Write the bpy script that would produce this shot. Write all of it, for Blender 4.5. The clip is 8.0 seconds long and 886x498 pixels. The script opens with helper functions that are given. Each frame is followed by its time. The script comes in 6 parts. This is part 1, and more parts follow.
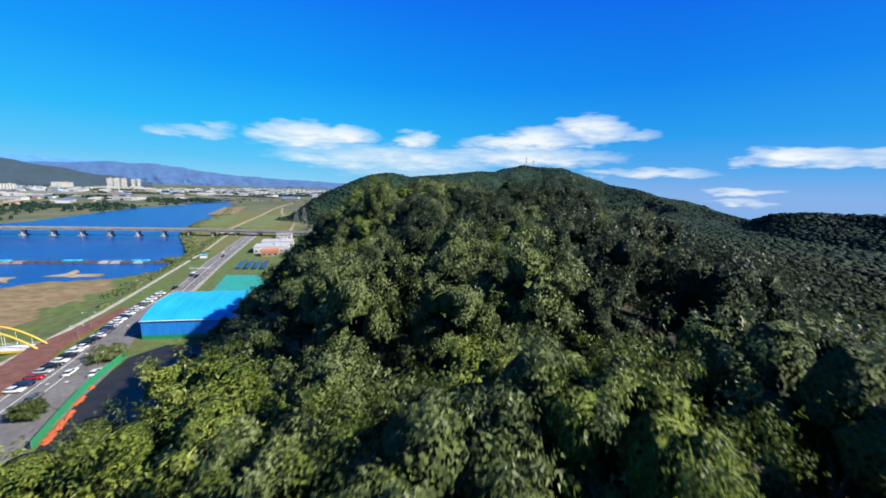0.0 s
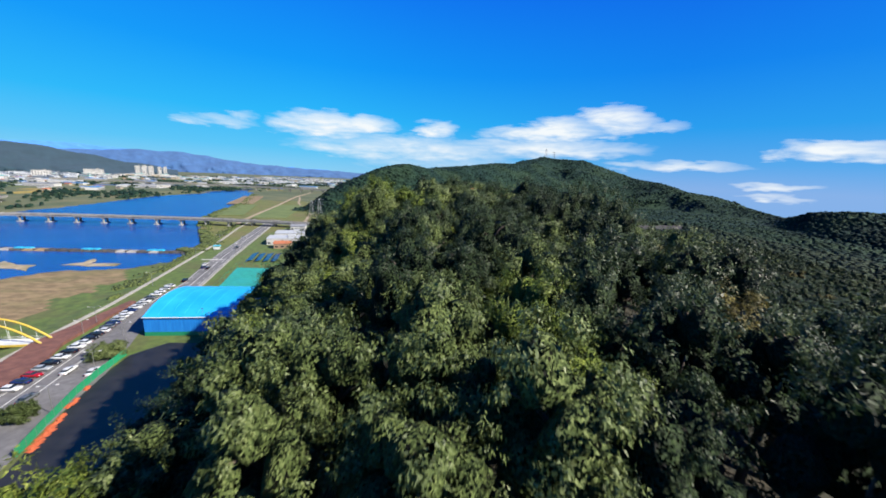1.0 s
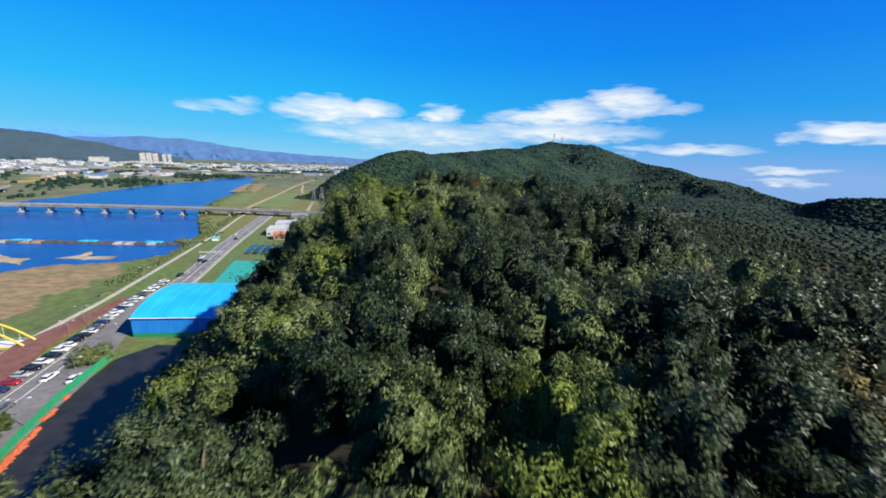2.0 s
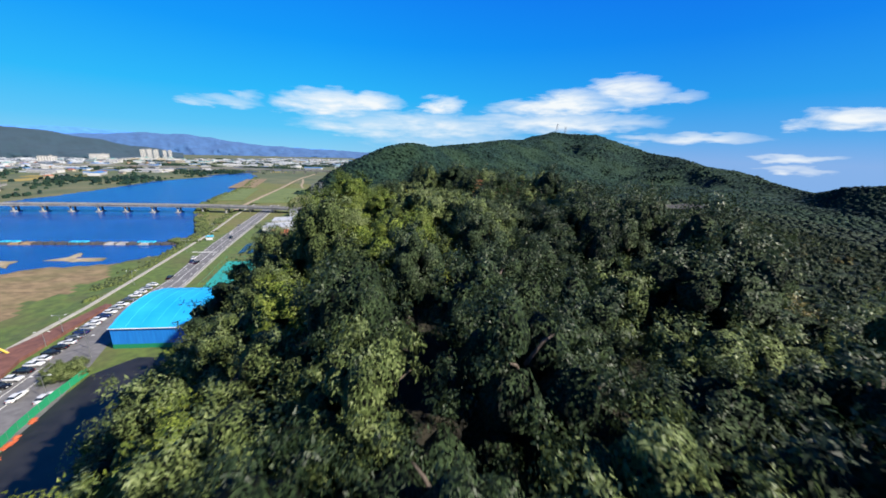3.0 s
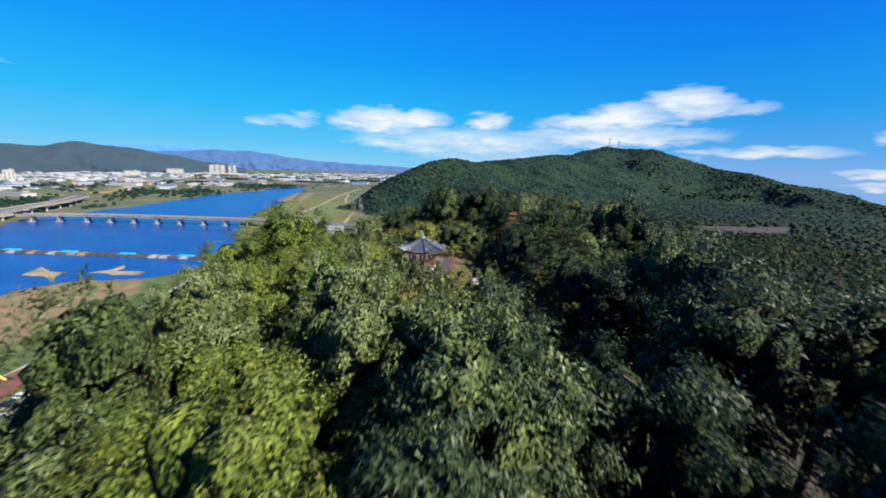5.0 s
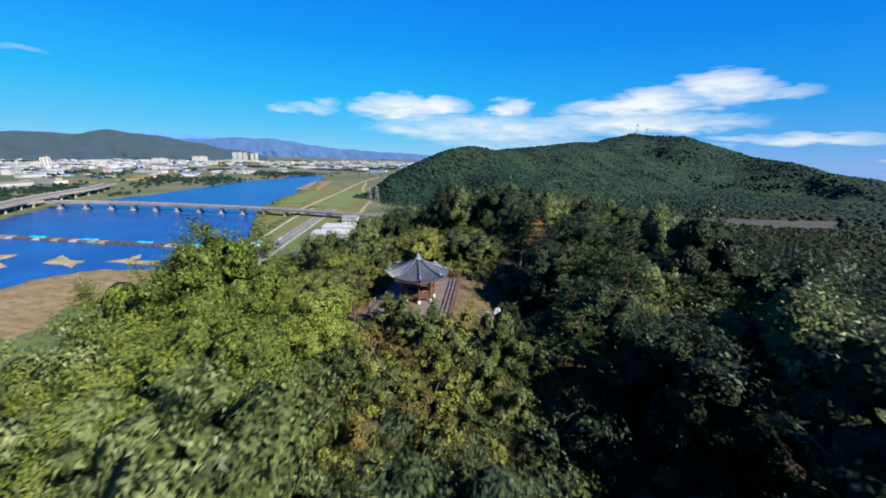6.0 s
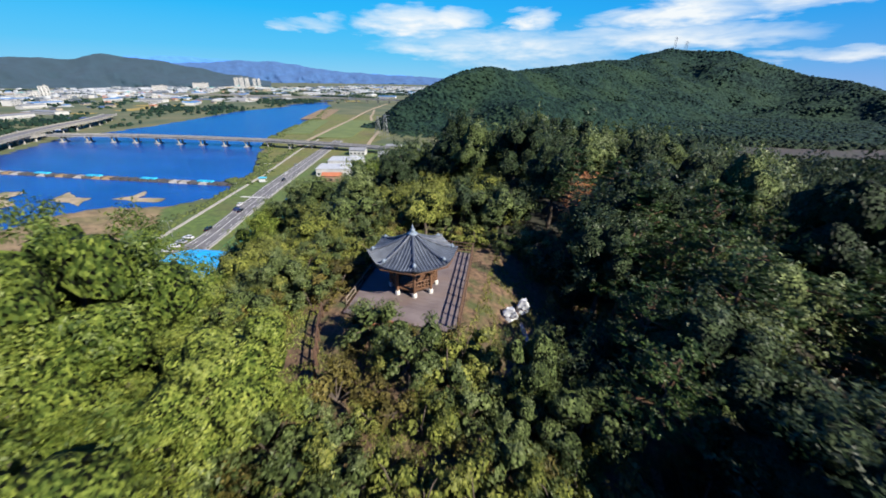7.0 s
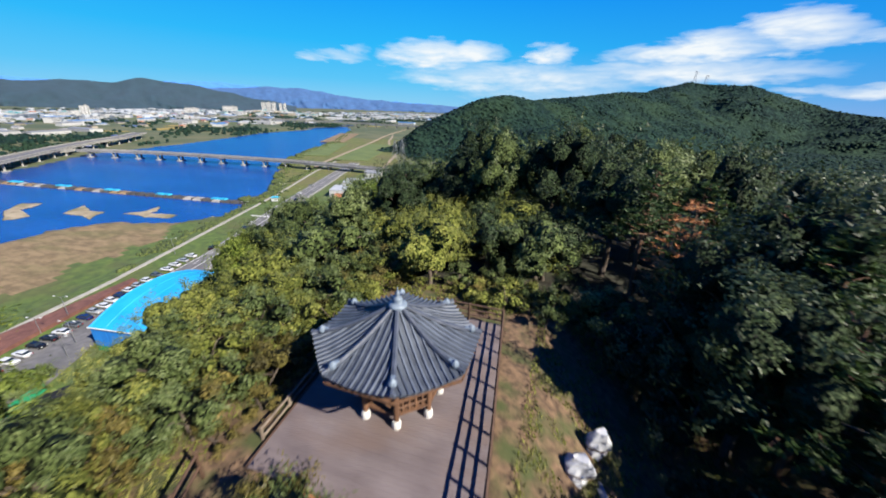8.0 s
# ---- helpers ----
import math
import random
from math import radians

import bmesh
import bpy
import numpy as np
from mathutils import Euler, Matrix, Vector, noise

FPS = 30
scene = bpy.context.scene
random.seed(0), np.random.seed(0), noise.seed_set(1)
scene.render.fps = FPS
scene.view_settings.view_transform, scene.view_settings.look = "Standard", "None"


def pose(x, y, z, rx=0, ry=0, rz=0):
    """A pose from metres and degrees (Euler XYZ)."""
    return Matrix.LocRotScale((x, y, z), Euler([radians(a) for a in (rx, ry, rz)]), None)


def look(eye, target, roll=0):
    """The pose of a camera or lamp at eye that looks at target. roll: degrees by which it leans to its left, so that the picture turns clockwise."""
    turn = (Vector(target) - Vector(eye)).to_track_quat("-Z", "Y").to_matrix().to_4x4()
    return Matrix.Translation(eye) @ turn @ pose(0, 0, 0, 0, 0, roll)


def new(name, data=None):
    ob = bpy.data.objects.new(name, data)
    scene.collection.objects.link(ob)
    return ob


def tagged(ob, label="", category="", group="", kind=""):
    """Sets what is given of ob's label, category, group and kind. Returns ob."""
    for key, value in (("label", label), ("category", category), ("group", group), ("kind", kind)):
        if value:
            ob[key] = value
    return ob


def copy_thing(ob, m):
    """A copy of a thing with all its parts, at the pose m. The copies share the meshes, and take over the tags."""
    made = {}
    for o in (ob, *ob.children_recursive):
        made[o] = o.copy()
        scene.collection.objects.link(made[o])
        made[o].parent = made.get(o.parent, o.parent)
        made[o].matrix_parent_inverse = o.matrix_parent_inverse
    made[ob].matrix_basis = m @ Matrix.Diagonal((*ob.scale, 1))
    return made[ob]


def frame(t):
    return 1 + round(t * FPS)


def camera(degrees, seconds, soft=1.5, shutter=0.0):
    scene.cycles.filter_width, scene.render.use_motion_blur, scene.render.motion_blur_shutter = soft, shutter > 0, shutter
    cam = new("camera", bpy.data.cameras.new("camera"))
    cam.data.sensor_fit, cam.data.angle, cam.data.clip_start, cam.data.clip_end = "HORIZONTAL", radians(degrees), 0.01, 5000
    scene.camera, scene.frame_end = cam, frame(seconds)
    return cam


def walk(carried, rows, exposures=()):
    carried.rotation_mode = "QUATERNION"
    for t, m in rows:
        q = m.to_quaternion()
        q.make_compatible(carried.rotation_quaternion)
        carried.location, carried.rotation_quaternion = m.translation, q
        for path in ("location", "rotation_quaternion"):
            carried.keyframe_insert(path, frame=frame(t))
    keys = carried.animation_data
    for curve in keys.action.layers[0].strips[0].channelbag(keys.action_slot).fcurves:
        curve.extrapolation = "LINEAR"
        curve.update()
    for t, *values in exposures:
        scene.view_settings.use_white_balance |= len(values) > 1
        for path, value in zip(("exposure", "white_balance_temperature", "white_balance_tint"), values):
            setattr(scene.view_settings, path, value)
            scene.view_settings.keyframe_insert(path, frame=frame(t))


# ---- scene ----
cam = camera(103.5, 8.0, soft=1.75, shutter=0.27)
# seconds, x, y, z, yaw, pitch, roll
PATH = [
    (0.0, 0.00, 0.00, 58.50, -0.00, -10.07, -1.96),
    (0.5, 1.09, 4.37, 59.43, 1.57, -10.47, -2.22),
    (1.0, 1.85, 8.94, 60.53, 2.89, -11.64, -2.65),
    (1.5, 2.24, 13.46, 61.40, 3.40, -13.20, -2.43),
    (2.0, 2.39, 18.14, 62.19, 3.75, -13.94, -2.33),
    (3.5, 2.66, 32.87, 62.95, 4.41, -15.40, -0.99),
    (4.0, 3.24, 38.07, 63.34, 6.42, -14.98, -1.16),
    (4.5, 4.14, 43.86, 63.50, 9.42, -14.28, -1.43),
    (5.0, 4.51, 49.33, 63.61, 11.29, -13.02, -1.64),
    (6.5, 3.01, 64.39, 64.69, 15.46, -19.68, -1.35),
    (7.0, 1.91, 68.92, 64.28, 16.33, -26.12, -0.94),
    (7.5, 0.61, 73.59, 63.12, 17.91, -26.54, -1.57),
    (8.0, -0.79, 78.16, 61.76, 19.13, -22.23, -2.04),
]
walk(cam, [(t, pose(x, y, z, 90 + p, r, w)) for t, x, y, z, w, p, r in PATH],
     exposures=((0.0, 1.30), (8.0, 1.30)))

# ---- sky and sun ----
SUN_ELEVATION, SUN_AZIMUTH = 37.5, 107.0      # degrees; azimuth from +y towards +x
world = bpy.data.worlds.new("sky")
scene.world = world
world.use_nodes = True


def build_sky():
    nt = world.node_tree
    n, link = nt.nodes, nt.links.new
    n.clear()
    out, bg = n.new("ShaderNodeOutputWorld"), n.new("ShaderNodeBackground")
    link(bg.outputs[0], out.inputs[0])

    def m(op, a, b=0.0, clamp=False):
        q = n.new("ShaderNodeMath")
        q.operation, q.use_clamp = op, clamp
        for s, val in zip(q.inputs, (a, b)):
            if isinstance(val, (int, float)):
                s.default_value = val
            else:
                link(val, s)
        return q.outputs[0]

    sky = n.new("ShaderNodeTexSky")
    sky.sky_type, sky.sun_disc = "NISHITA", False
    sky.sun_elevation, sky.sun_rotation = radians(SUN_ELEVATION), radians(SUN_AZIMUTH)
    sky.dust_density, sky.ozone_density = 0.2, 4.0
    dim = n.new("ShaderNodeMix")
    dim.data_type, dim.blend_type = "RGBA", "MULTIPLY"
    dim.inputs[0].default_value = 1.0
    dim.inputs[7].default_value = (0.06, 0.06, 0.06, 1)
    link(sky.outputs[0], dim.inputs[6])
    tc = n.new("ShaderNodeTexCoord")
    sep = n.new("ShaderNodeSeparateXYZ")
    link(tc.outputs["Generated"], sep.inputs[0])
    x, y, z = sep.outputs
    el = m("MULTIPLY", m("ARCSINE", z), 180 / math.pi)
    az = m("MULTIPLY", m("ARCTAN2", x, y), 180 / math.pi)
    ramp = n.new("ShaderNodeValToRGB")
    link(m("DIVIDE", el, 45.0, True), ramp.inputs[0])
    cr = ramp.color_ramp
    stops = ((0.0, (0.26, 0.65, 0.95)), (0.07, (0.10, 0.58, 0.98)), (0.17, (0.020, 0.50, 1.0)),
             (0.33, (0.003, 0.34, 1.0)), (0.55, (0.003, 0.205, 0.95)), (1.0, (0.006, 0.12, 0.62)))
    while len(cr.elements) < len(stops):
        cr.elements.new(0.5)
    for e, (p, c) in zip(cr.elements, stops):
        e.position, e.color = p, (*c, 1)
    mix = n.new("ShaderNodeMix")
    mix.data_type = "RGBA"
    mix.inputs[0].default_value = 0.05
    link(ramp.outputs[0], mix.inputs[6])
    link(dim.outputs[2], mix.inputs[7])
    turn = n.new("ShaderNodeMix")
    turn.data_type, turn.blend_type = "RGBA", "MULTIPLY"
    turn.inputs[7].default_value = (0.92, 0.70, 0.90, 1)
    link(m("MULTIPLY", m("DIVIDE", m("ADD", az, 22.0), 52.0, True), 0.95), turn.inputs[0])
    link(mix.outputs[2], turn.inputs[6])
    # clouds: flat streaks and heaps low over the hills
    comb = n.new("ShaderNodeCombineXYZ")
    link(m("MULTIPLY", az, 0.10), comb.inputs[0])
    link(m("MULTIPLY", el, 0.42), comb.inputs[1])
    ns = n.new("ShaderNodeTexNoise")
    ns.inputs["Scale"].default_value, ns.inputs["Detail"].default_value, ns.inputs["Roughness"].default_value = 1.1, 7, 0.62
    ns.inputs["Distortion"].default_value = 0.5
    link(comb.outputs[0], ns.inputs["Vector"])
    fine = n.new("ShaderNodeTexNoise")
    fine.inputs["Scale"].default_value, fine.inputs["Detail"].default_value = 3.0, 6
    link(comb.outputs[0], fine.inputs["Vector"])
    waz = m("ADD", az, m("MULTIPLY", m("SUBTRACT", ns.outputs["Fac"], 0.5), 8.0))
    wel = m("ADD", el, m("MULTIPLY", m("SUBTRACT", fine.outputs["Fac"], 0.5), 2.4))
    heaps = ((-34.8, 5.9, 5.4, 1.1, .6), (-32.0, 6.9, 2.2, 0.8, .45), (-21.0, 6.8, 9.6, 2.3, .95), (-15.0, 7.2, 6.0, 1.6, .8),
             (-4.0, 7.1, 4.0, 1.7, .85), (9.5, 7.0, 8.5, 1.5, .85), (15.0, 7.6, 7.0, 2.2, .9), (21.8, 8.7, 6.2, 2.6, 1.0),
             (27.0, 7.9, 4.5, 0.9, .6), (-8.0, 4.0, 21.0, 2.5, .72), (12.0, 4.9, 18.0, 1.8, .78), (-2.0, 2.0, 17.0, 2.0, .42),
             (29.8, 2.8, 9.5, 0.9, .72), (40.2, 0.7, 5.0, 0.6, .7), (40.6, -0.6, 4.0, 0.5, .6),
             (44.0, 4.7, 7.0, 1.4, .95), (50.0, 4.5, 6.0, 1.0, .7), (-62.0, 9.0, 3.0, 0.7, .3))
    total = None
    for a, e, wa, we, s in heaps:
        dx = m("DIVIDE", m("SUBTRACT", waz, a), wa)
        dy = m("DIVIDE", m("SUBTRACT", wel, e), we)
        d = m("ADD", m("MULTIPLY", dx, dx), m("MULTIPLY", dy, dy))
        v = m("MULTIPLY", m("SUBTRACT", 1.0, d, True), s)
        total = v if total is None else m("MAXIMUM", total, v)
    grain = m("ADD", m("MULTIPLY", ns.outputs["Fac"], 1.3), -0.05)
    mask = m("SUBTRACT", m("MULTIPLY", m("MULTIPLY", total, 1.9), m("MULTIPLY", grain, m("ADD", fine.outputs["Fac"], 0.5))), 0.14, True)
    cl = n.new("ShaderNodeMix")
    cl.data_type = "RGBA"
    cl.inputs[7].default_value = (0.92, 0.97, 1.0, 1)
    link(mask, cl.inputs[0])
    link(turn.outputs[2], cl.inputs[6])
    link(cl.outputs[2], bg.inputs[0])
    bg.inputs[1].default_value = 0.40


build_sky()
sun_lamp = bpy.data.lights.new("sun", "SUN")
sun_lamp.energy, sun_lamp.angle, sun_lamp.color = 5.0, radians(0.53), (1.0, 0.93, 0.80)
sun = new("sun", sun_lamp)
_a, _e = radians(SUN_AZIMUTH), radians(SUN_ELEVATION)
sun.matrix_world = look((300 * math.sin(_a) * math.cos(_e), 300 * math.cos(_a) * math.cos(_e), 300 * math.sin(_e)), (0, 0, 0))


# ---- materials ----
def material(name, dark, light, rough=0.8, scale=1.0, detail=6.0, bump=0.3, metal=0.0, by_object=0.0, by_island=0.0,
             second=None, second_scale=0.1, second_amount=0.5, coords="Object", bump_distance=0.05, spec=0.5, translucent=0.0,
             stretch=(1, 1, 1)):
    """Two-scale noise between two base colours, with relief."""
    dark, light = tuple(v * 0.67 for v in dark), tuple(v * 0.67 for v in light)
    second = second and tuple(v * 0.67 for v in second)
    mt = bpy.data.materials.new(name)
    mt.use_nodes = True
    nt = mt.node_tree
    n, link = nt.nodes, nt.links.new
    p = n["Principled BSDF"]
    tc = n.new("ShaderNodeTexCoord")
    mp = n.new("ShaderNodeMapping")
    mp.inputs["Scale"].default_value = stretch
    link(tc.outputs[coords], mp.inputs[0])
    nz = n.new("ShaderNodeTexNoise")
    nz.inputs["Scale"].default_value, nz.inputs["Detail"].default_value = scale, detail
    link(mp.outputs[0], nz.inputs["Vector"])
    fac = nz.outputs["Fac"]
    cr = n.new("ShaderNodeValToRGB")
    cr.color_ramp.elements[0].position, cr.color_ramp.elements[1].position = 0.32, 0.68
    cr.color_ramp.elements[0].color, cr.color_ramp.elements[1].color = (*dark, 1), (*light, 1)
    rnd = None
    if by_object or by_island:
        if by_object:
            oi = n.new("ShaderNodeObjectInfo")
            rnd, amount = oi.outputs["Random"], by_object
        else:
            gi = n.new("ShaderNodeNewGeometry")
            rnd, amount = gi.outputs["Random Per Island"], by_island
        a = n.new("ShaderNodeMath")
        a.operation = "MULTIPLY_ADD"
        link(rnd, a.inputs[0])
        a.inputs[1].default_value, a.inputs[2].default_value = amount, -amount / 2
        s = n.new("ShaderNodeMath")
        s.operation = "ADD"
        link(fac, s.inputs[0])
        link(a.outputs[0], s.inputs[1])
        fac = s.outputs[0]
    link(fac, cr.inputs[0])
    col = cr.outputs[0]
    if second:
        n2 = n.new("ShaderNodeTexNoise")
        n2.inputs["Scale"].default_value, n2.inputs["Detail"].default_value = second_scale, 5
        link(mp.outputs[0], n2.inputs["Vector"])
        r2 = n.new("ShaderNodeMapRange")
        r2.inputs[1].default_value, r2.inputs[2].default_value = 0.45, 0.65
        r2.inputs[4].default_value = second_amount
        link(n2.outputs["Fac"], r2.inputs[0])
        mx = n.new("ShaderNodeMix")
        mx.data_type = "RGBA"
        link(r2.outputs[0], mx.inputs[0])
        link(col, mx.inputs[6])
        mx.inputs[7].default_value = (*second, 1)
        col = mx.outputs[2]
    link(col, p.inputs["Base Color"])
    p.inputs["Roughness"].default_value, p.inputs["Metallic"].default_value = rough, metal
    p.inputs["Specular IOR Level"].default_value = spec
    if bump:
        b = n.new("ShaderNodeBump")
        b.inputs["Strength"].default_value, b.inputs["Distance"].default_value = bump, bump_distance
        link(nz.outputs["Fac"], b.inputs["Height"])
        link(b.outputs[0], p.inputs["Normal"])
    if translucent:
        tr, sh = n.new("ShaderNodeBsdfTranslucent"), n.new("ShaderNodeMixShader")
        link(col, tr.inputs[0])
        sh.inputs[0].default_value = translucent
        link(p.outputs[0], sh.inputs[1])
        link(tr.outputs[0], sh.inputs[2])
        link(sh.outputs[0], n["Material Output"].inputs[0])
    return mt


def leaf_material(name, dark, mid, light, rough=0.5):
    """Leaves: each leaf and each tree has its own tone; light passes through."""
    dark, mid, light = (tuple(v * 0.85 for v in c) for c in (dark, mid, light))
    mt = bpy.data.materials.new(name)
    mt.use_nodes = True
    nt = mt.node_tree
    n, link = nt.nodes, nt.links.new
    p = n["Principled BSDF"]
    gi, oi, tc = n.new("ShaderNodeNewGeometry"), n.new("ShaderNodeObjectInfo"), n.new("ShaderNodeTexCoord")
    nz = n.new("ShaderNodeTexNoise")
    nz.inputs["Scale"].default_value, nz.inputs["Detail"].default_value = 0.9, 3
    link(tc.outputs["Object"], nz.inputs["Vector"])

    def add(a, ka, b):
        q = n.new("ShaderNodeMath")
        q.operation = "MULTIPLY_ADD"
        link(a, q.inputs[0])
        q.inputs[1].default_value = ka
        if isinstance(b, float):
            q.inputs[2].default_value = b
        else:
            link(b, q.inputs[2])
        return q.outputs[0]

    f = add(gi.outputs["Random Per Island"], 0.55, add(oi.outputs["Random"], 0.42, add(nz.outputs["Fac"], 0.8, -0.40)))
    cr = n.new("ShaderNodeValToRGB")
    cr.color_ramp.elements.new(0.5)
    for e, pos, c in zip(cr.color_ramp.elements, (0.1, 0.5, 0.95), (dark, mid, light)):
        e.position, e.color = pos, (*c, 1)
    link(f, cr.inputs[0])
    link(cr.outputs[0], p.inputs["Base Color"])
    p.inputs["Roughness"].default_value, p.inputs["Specular IOR Level"].default_value = rough, 0.25
    tr, sh = n.new("ShaderNodeBsdfTranslucent"), n.new("ShaderNodeMixShader")
    link(cr.outputs[0], tr.inputs[0])
    sh.inputs[0].default_value = 0.22
    link(p.outputs[0], sh.inputs[1])
    link(tr.outputs[0], sh.inputs[2])
    link(sh.outputs[0], n["Material Output"].inputs[0])
    return mt


def leaf_mass(name, dark, mid, light, cell=12.0, tilt=1.2, rough=0.5, second=None):
    """Dense foliage: cells the size of leaves (or far crowns), each with its own tone and lie; dark cells paint in
    shaded gaps.
    """
    dark, mid, light = (tuple(v * 0.85 for v in c) for c in (dark, mid, light))
    mt = bpy.data.materials.new(name)
    mt.use_nodes = True
    nt = mt.node_tree
    n, link = nt.nodes, nt.links.new
    p = n["Principled BSDF"]
    tc, vo, nz, oi = n.new("ShaderNodeTexCoord"), n.new("ShaderNodeTexVoronoi"), n.new("ShaderNodeTexNoise"), n.new("ShaderNodeObjectInfo")
    vo.inputs["Scale"].default_value = cell
    nz.inputs["Scale"].default_value, nz.inputs["Detail"].default_value = cell * 0.12, 4
    mp = n.new("ShaderNodeMapping")
    mp.inputs["Scale"].default_value = (1.0, 1.0, 0.7)
    link(tc.outputs["Object"], mp.inputs[0])
    link(mp.outputs[0], vo.inputs["Vector"])
    link(tc.outputs["Object"], nz.inputs["Vector"])
    sep = n.new("ShaderNodeSeparateColor")
    link(vo.outputs["Color"], sep.inputs[0])

    def add(a, ka, b):
        q = n.new("ShaderNodeMath")
        q.operation = "MULTIPLY_ADD"
        link(a, q.inputs[0])
        q.inputs[1].default_value = ka
        if isinstance(b, float):
            q.inputs[2].default_value = b
        else:
            link(b, q.inputs[2])
        return q.outputs[0]

    f = add(sep.outputs[0], 0.75, add(oi.outputs["Random"], 0.25, add(nz.outputs["Fac"], 0.8, -0.50)))
    cr = n.new("ShaderNodeValToRGB")
    cr.color_ramp.elements.new(0.5)
    for e, pos, c in zip(cr.color_ramp.elements, (0.25, 0.68, 1.05), (dark, mid, light)):
        e.position, e.color = pos, (*c, 1)
    link(f, cr.inputs[0])
    col = cr.outputs[0]
    if second:
        big, mr, mx = n.new("ShaderNodeTexNoise"), n.new("ShaderNodeMapRange"), n.new("ShaderNodeMix")
        big.inputs["Scale"].default_value, big.inputs["Detail"].default_value = cell * 0.05, 5
        link(tc.outputs["Object"], big.inputs["Vector"])
        mr.inputs[1].default_value, mr.inputs[2].default_value, mr.inputs[4].default_value = 0.45, 0.62, 0.6
        link(big.outputs["Fac"], mr.inputs[0])
        mx.data_type = "RGBA"
        link(mr.outputs[0], mx.inputs[0])
        link(col, mx.inputs[6])
        mx.inputs[7].default_value = (*(v * 0.85 for v in second), 1)
        col = mx.outputs[2]
    link(col, p.inputs["Base Color"])
    p.inputs["Roughness"].default_value, p.inputs["Specular IOR Level"].default_value = rough, 0.12
    ge, v1, v2, v3 = n.new("ShaderNodeNewGeometry"), n.new("ShaderNodeVectorMath"), n.new("ShaderNodeVectorMath"), n.new("ShaderNodeVectorMath")
    v1.operation, v2.operation, v3.operation = "SUBTRACT", "MULTIPLY_ADD", "NORMALIZE"
    link(vo.outputs["Color"], v1.inputs[0])
    v1.inputs[1].default_value = (0.5, 0.5, 0.5)
    link(v1.outputs[0], v2.inputs[0])
    v2.inputs[1].default_value = (2 * tilt, 2 * tilt, 2 * tilt)
    link(ge.outputs["Normal"], v2.inputs[2])
    link(v2.outputs[0], v3.inputs[0])
    link(v3.outputs[0], p.inputs["Normal"])
    return mt


def plain(name, c, rough=0.5, metal=0.0, spec=0.5, vary=0.12, scale=3.0):
    d = tuple(v * (1 - vary) for v in c)
    l = tuple(min(1, v * (1 + vary)) for v in c)
    return material(name, d, l, rough, scale, 4, 0.05, metal, spec=spec)


def water_material():
    mt = material("river_water", (0.006, 0.045, 0.24), (0.014, 0.075, 0.33), 0.22, 0.035, 7, 0.0, coords="Object", spec=0.4, stretch=(0.5, 1.4, 1))
    n, link = mt.node_tree.nodes, mt.node_tree.links.new
    tc, nz, b = n.new("ShaderNodeTexCoord"), n.new("ShaderNodeTexNoise"), n.new("ShaderNodeBump")
    nz.inputs["Scale"].default_value, nz.inputs["Detail"].default_value = 0.5, 5
    b.inputs["Strength"].default_value, b.inputs["Distance"].default_value = 0.45, 0.9
    link(tc.outputs["Object"], nz.inputs["Vector"])
    link(nz.outputs["Fac"], b.inputs["Height"])
    link(b.outputs[0], n["Principled BSDF"].inputs["Normal"])
    return mt


M = {}
M["grass"] = material("verge_grass", (0.050, 0.085, 0.014), (0.11, 0.17, 0.025), 0.9, 0.35, 8, 0.5, second=(0.10, 0.09, 0.03), second_scale=0.05, second_amount=0.6)
M["meadow"] = material("dry_meadow", (0.14, 0.098, 0.045), (0.29, 0.205, 0.105), 0.95, 0.32, 14, 1.0, second=(0.125, 0.125, 0.036), second_scale=0.07, second_amount=0.6, stretch=(0.6, 1.2, 1))
M["reed"] = material("reed_bank", (0.07, 0.09, 0.015), (0.16, 0.17, 0.03), 0.95, 0.25, 8, 0.5, second=(0.16, 0.12, 0.05), second_scale=0.03)
# near-black floor: the shade under the crowns is deepened in its colour
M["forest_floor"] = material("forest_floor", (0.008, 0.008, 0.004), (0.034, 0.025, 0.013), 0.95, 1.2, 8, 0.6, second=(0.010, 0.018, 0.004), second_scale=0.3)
M["plain"] = material("river_plain", (0.060, 0.088, 0.030), (0.15, 0.14, 0.062), 0.95, 0.022, 10, 0.2, second=(0.050, 0.080, 0.030), second_scale=0.009, second_amount=0.85)
M["clearing"] = material("trodden_clearing", (0.060, 0.036, 0.020), (0.21, 0.130, 0.074), 0.95, 3.5, 10, 1.0, second=(0.050, 0.068, 0.015), second_scale=0.9, second_amount=0.9)
M["valley_field"] = material("bare_valley_field", (0.022, 0.018, 0.016), (0.046, 0.036, 0.032), 0.95, 0.09, 9, 0.4, second=(0.022, 0.032, 0.012), second_scale=0.03, second_amount=0.8)
M["dirt"] = material("pale_dirt_track", (0.26, 0.20, 0.13), (0.40, 0.32, 0.22), 0.95, 0.3, 8, 0.3)
M["water"] = water_material()
M["sand"] = material("river_sand", (0.25, 0.20, 0.12), (0.44, 0.37, 0.25), 0.95, 0.25, 7, 0.3, second=(0.13, 0.125, 0.04), second_scale=0.07, second_amount=0.8)
M["asphalt"] = material("asphalt", (0.12, 0.118, 0.122), (0.19, 0.185, 0.19), 0.9, 0.6, 9, 0.2, second=(0.08, 0.08, 0.085), second_scale=0.12)
M["paint"] = material("road_paint", (0.5, 0.5, 0.47), (0.72, 0.72, 0.68), 0.8, 2.0, 6, 0.1)
M["path"] = material("pale_concrete_path", (0.30, 0.285, 0.25), (0.44, 0.42, 0.37), 0.9, 0.4, 7, 0.2)
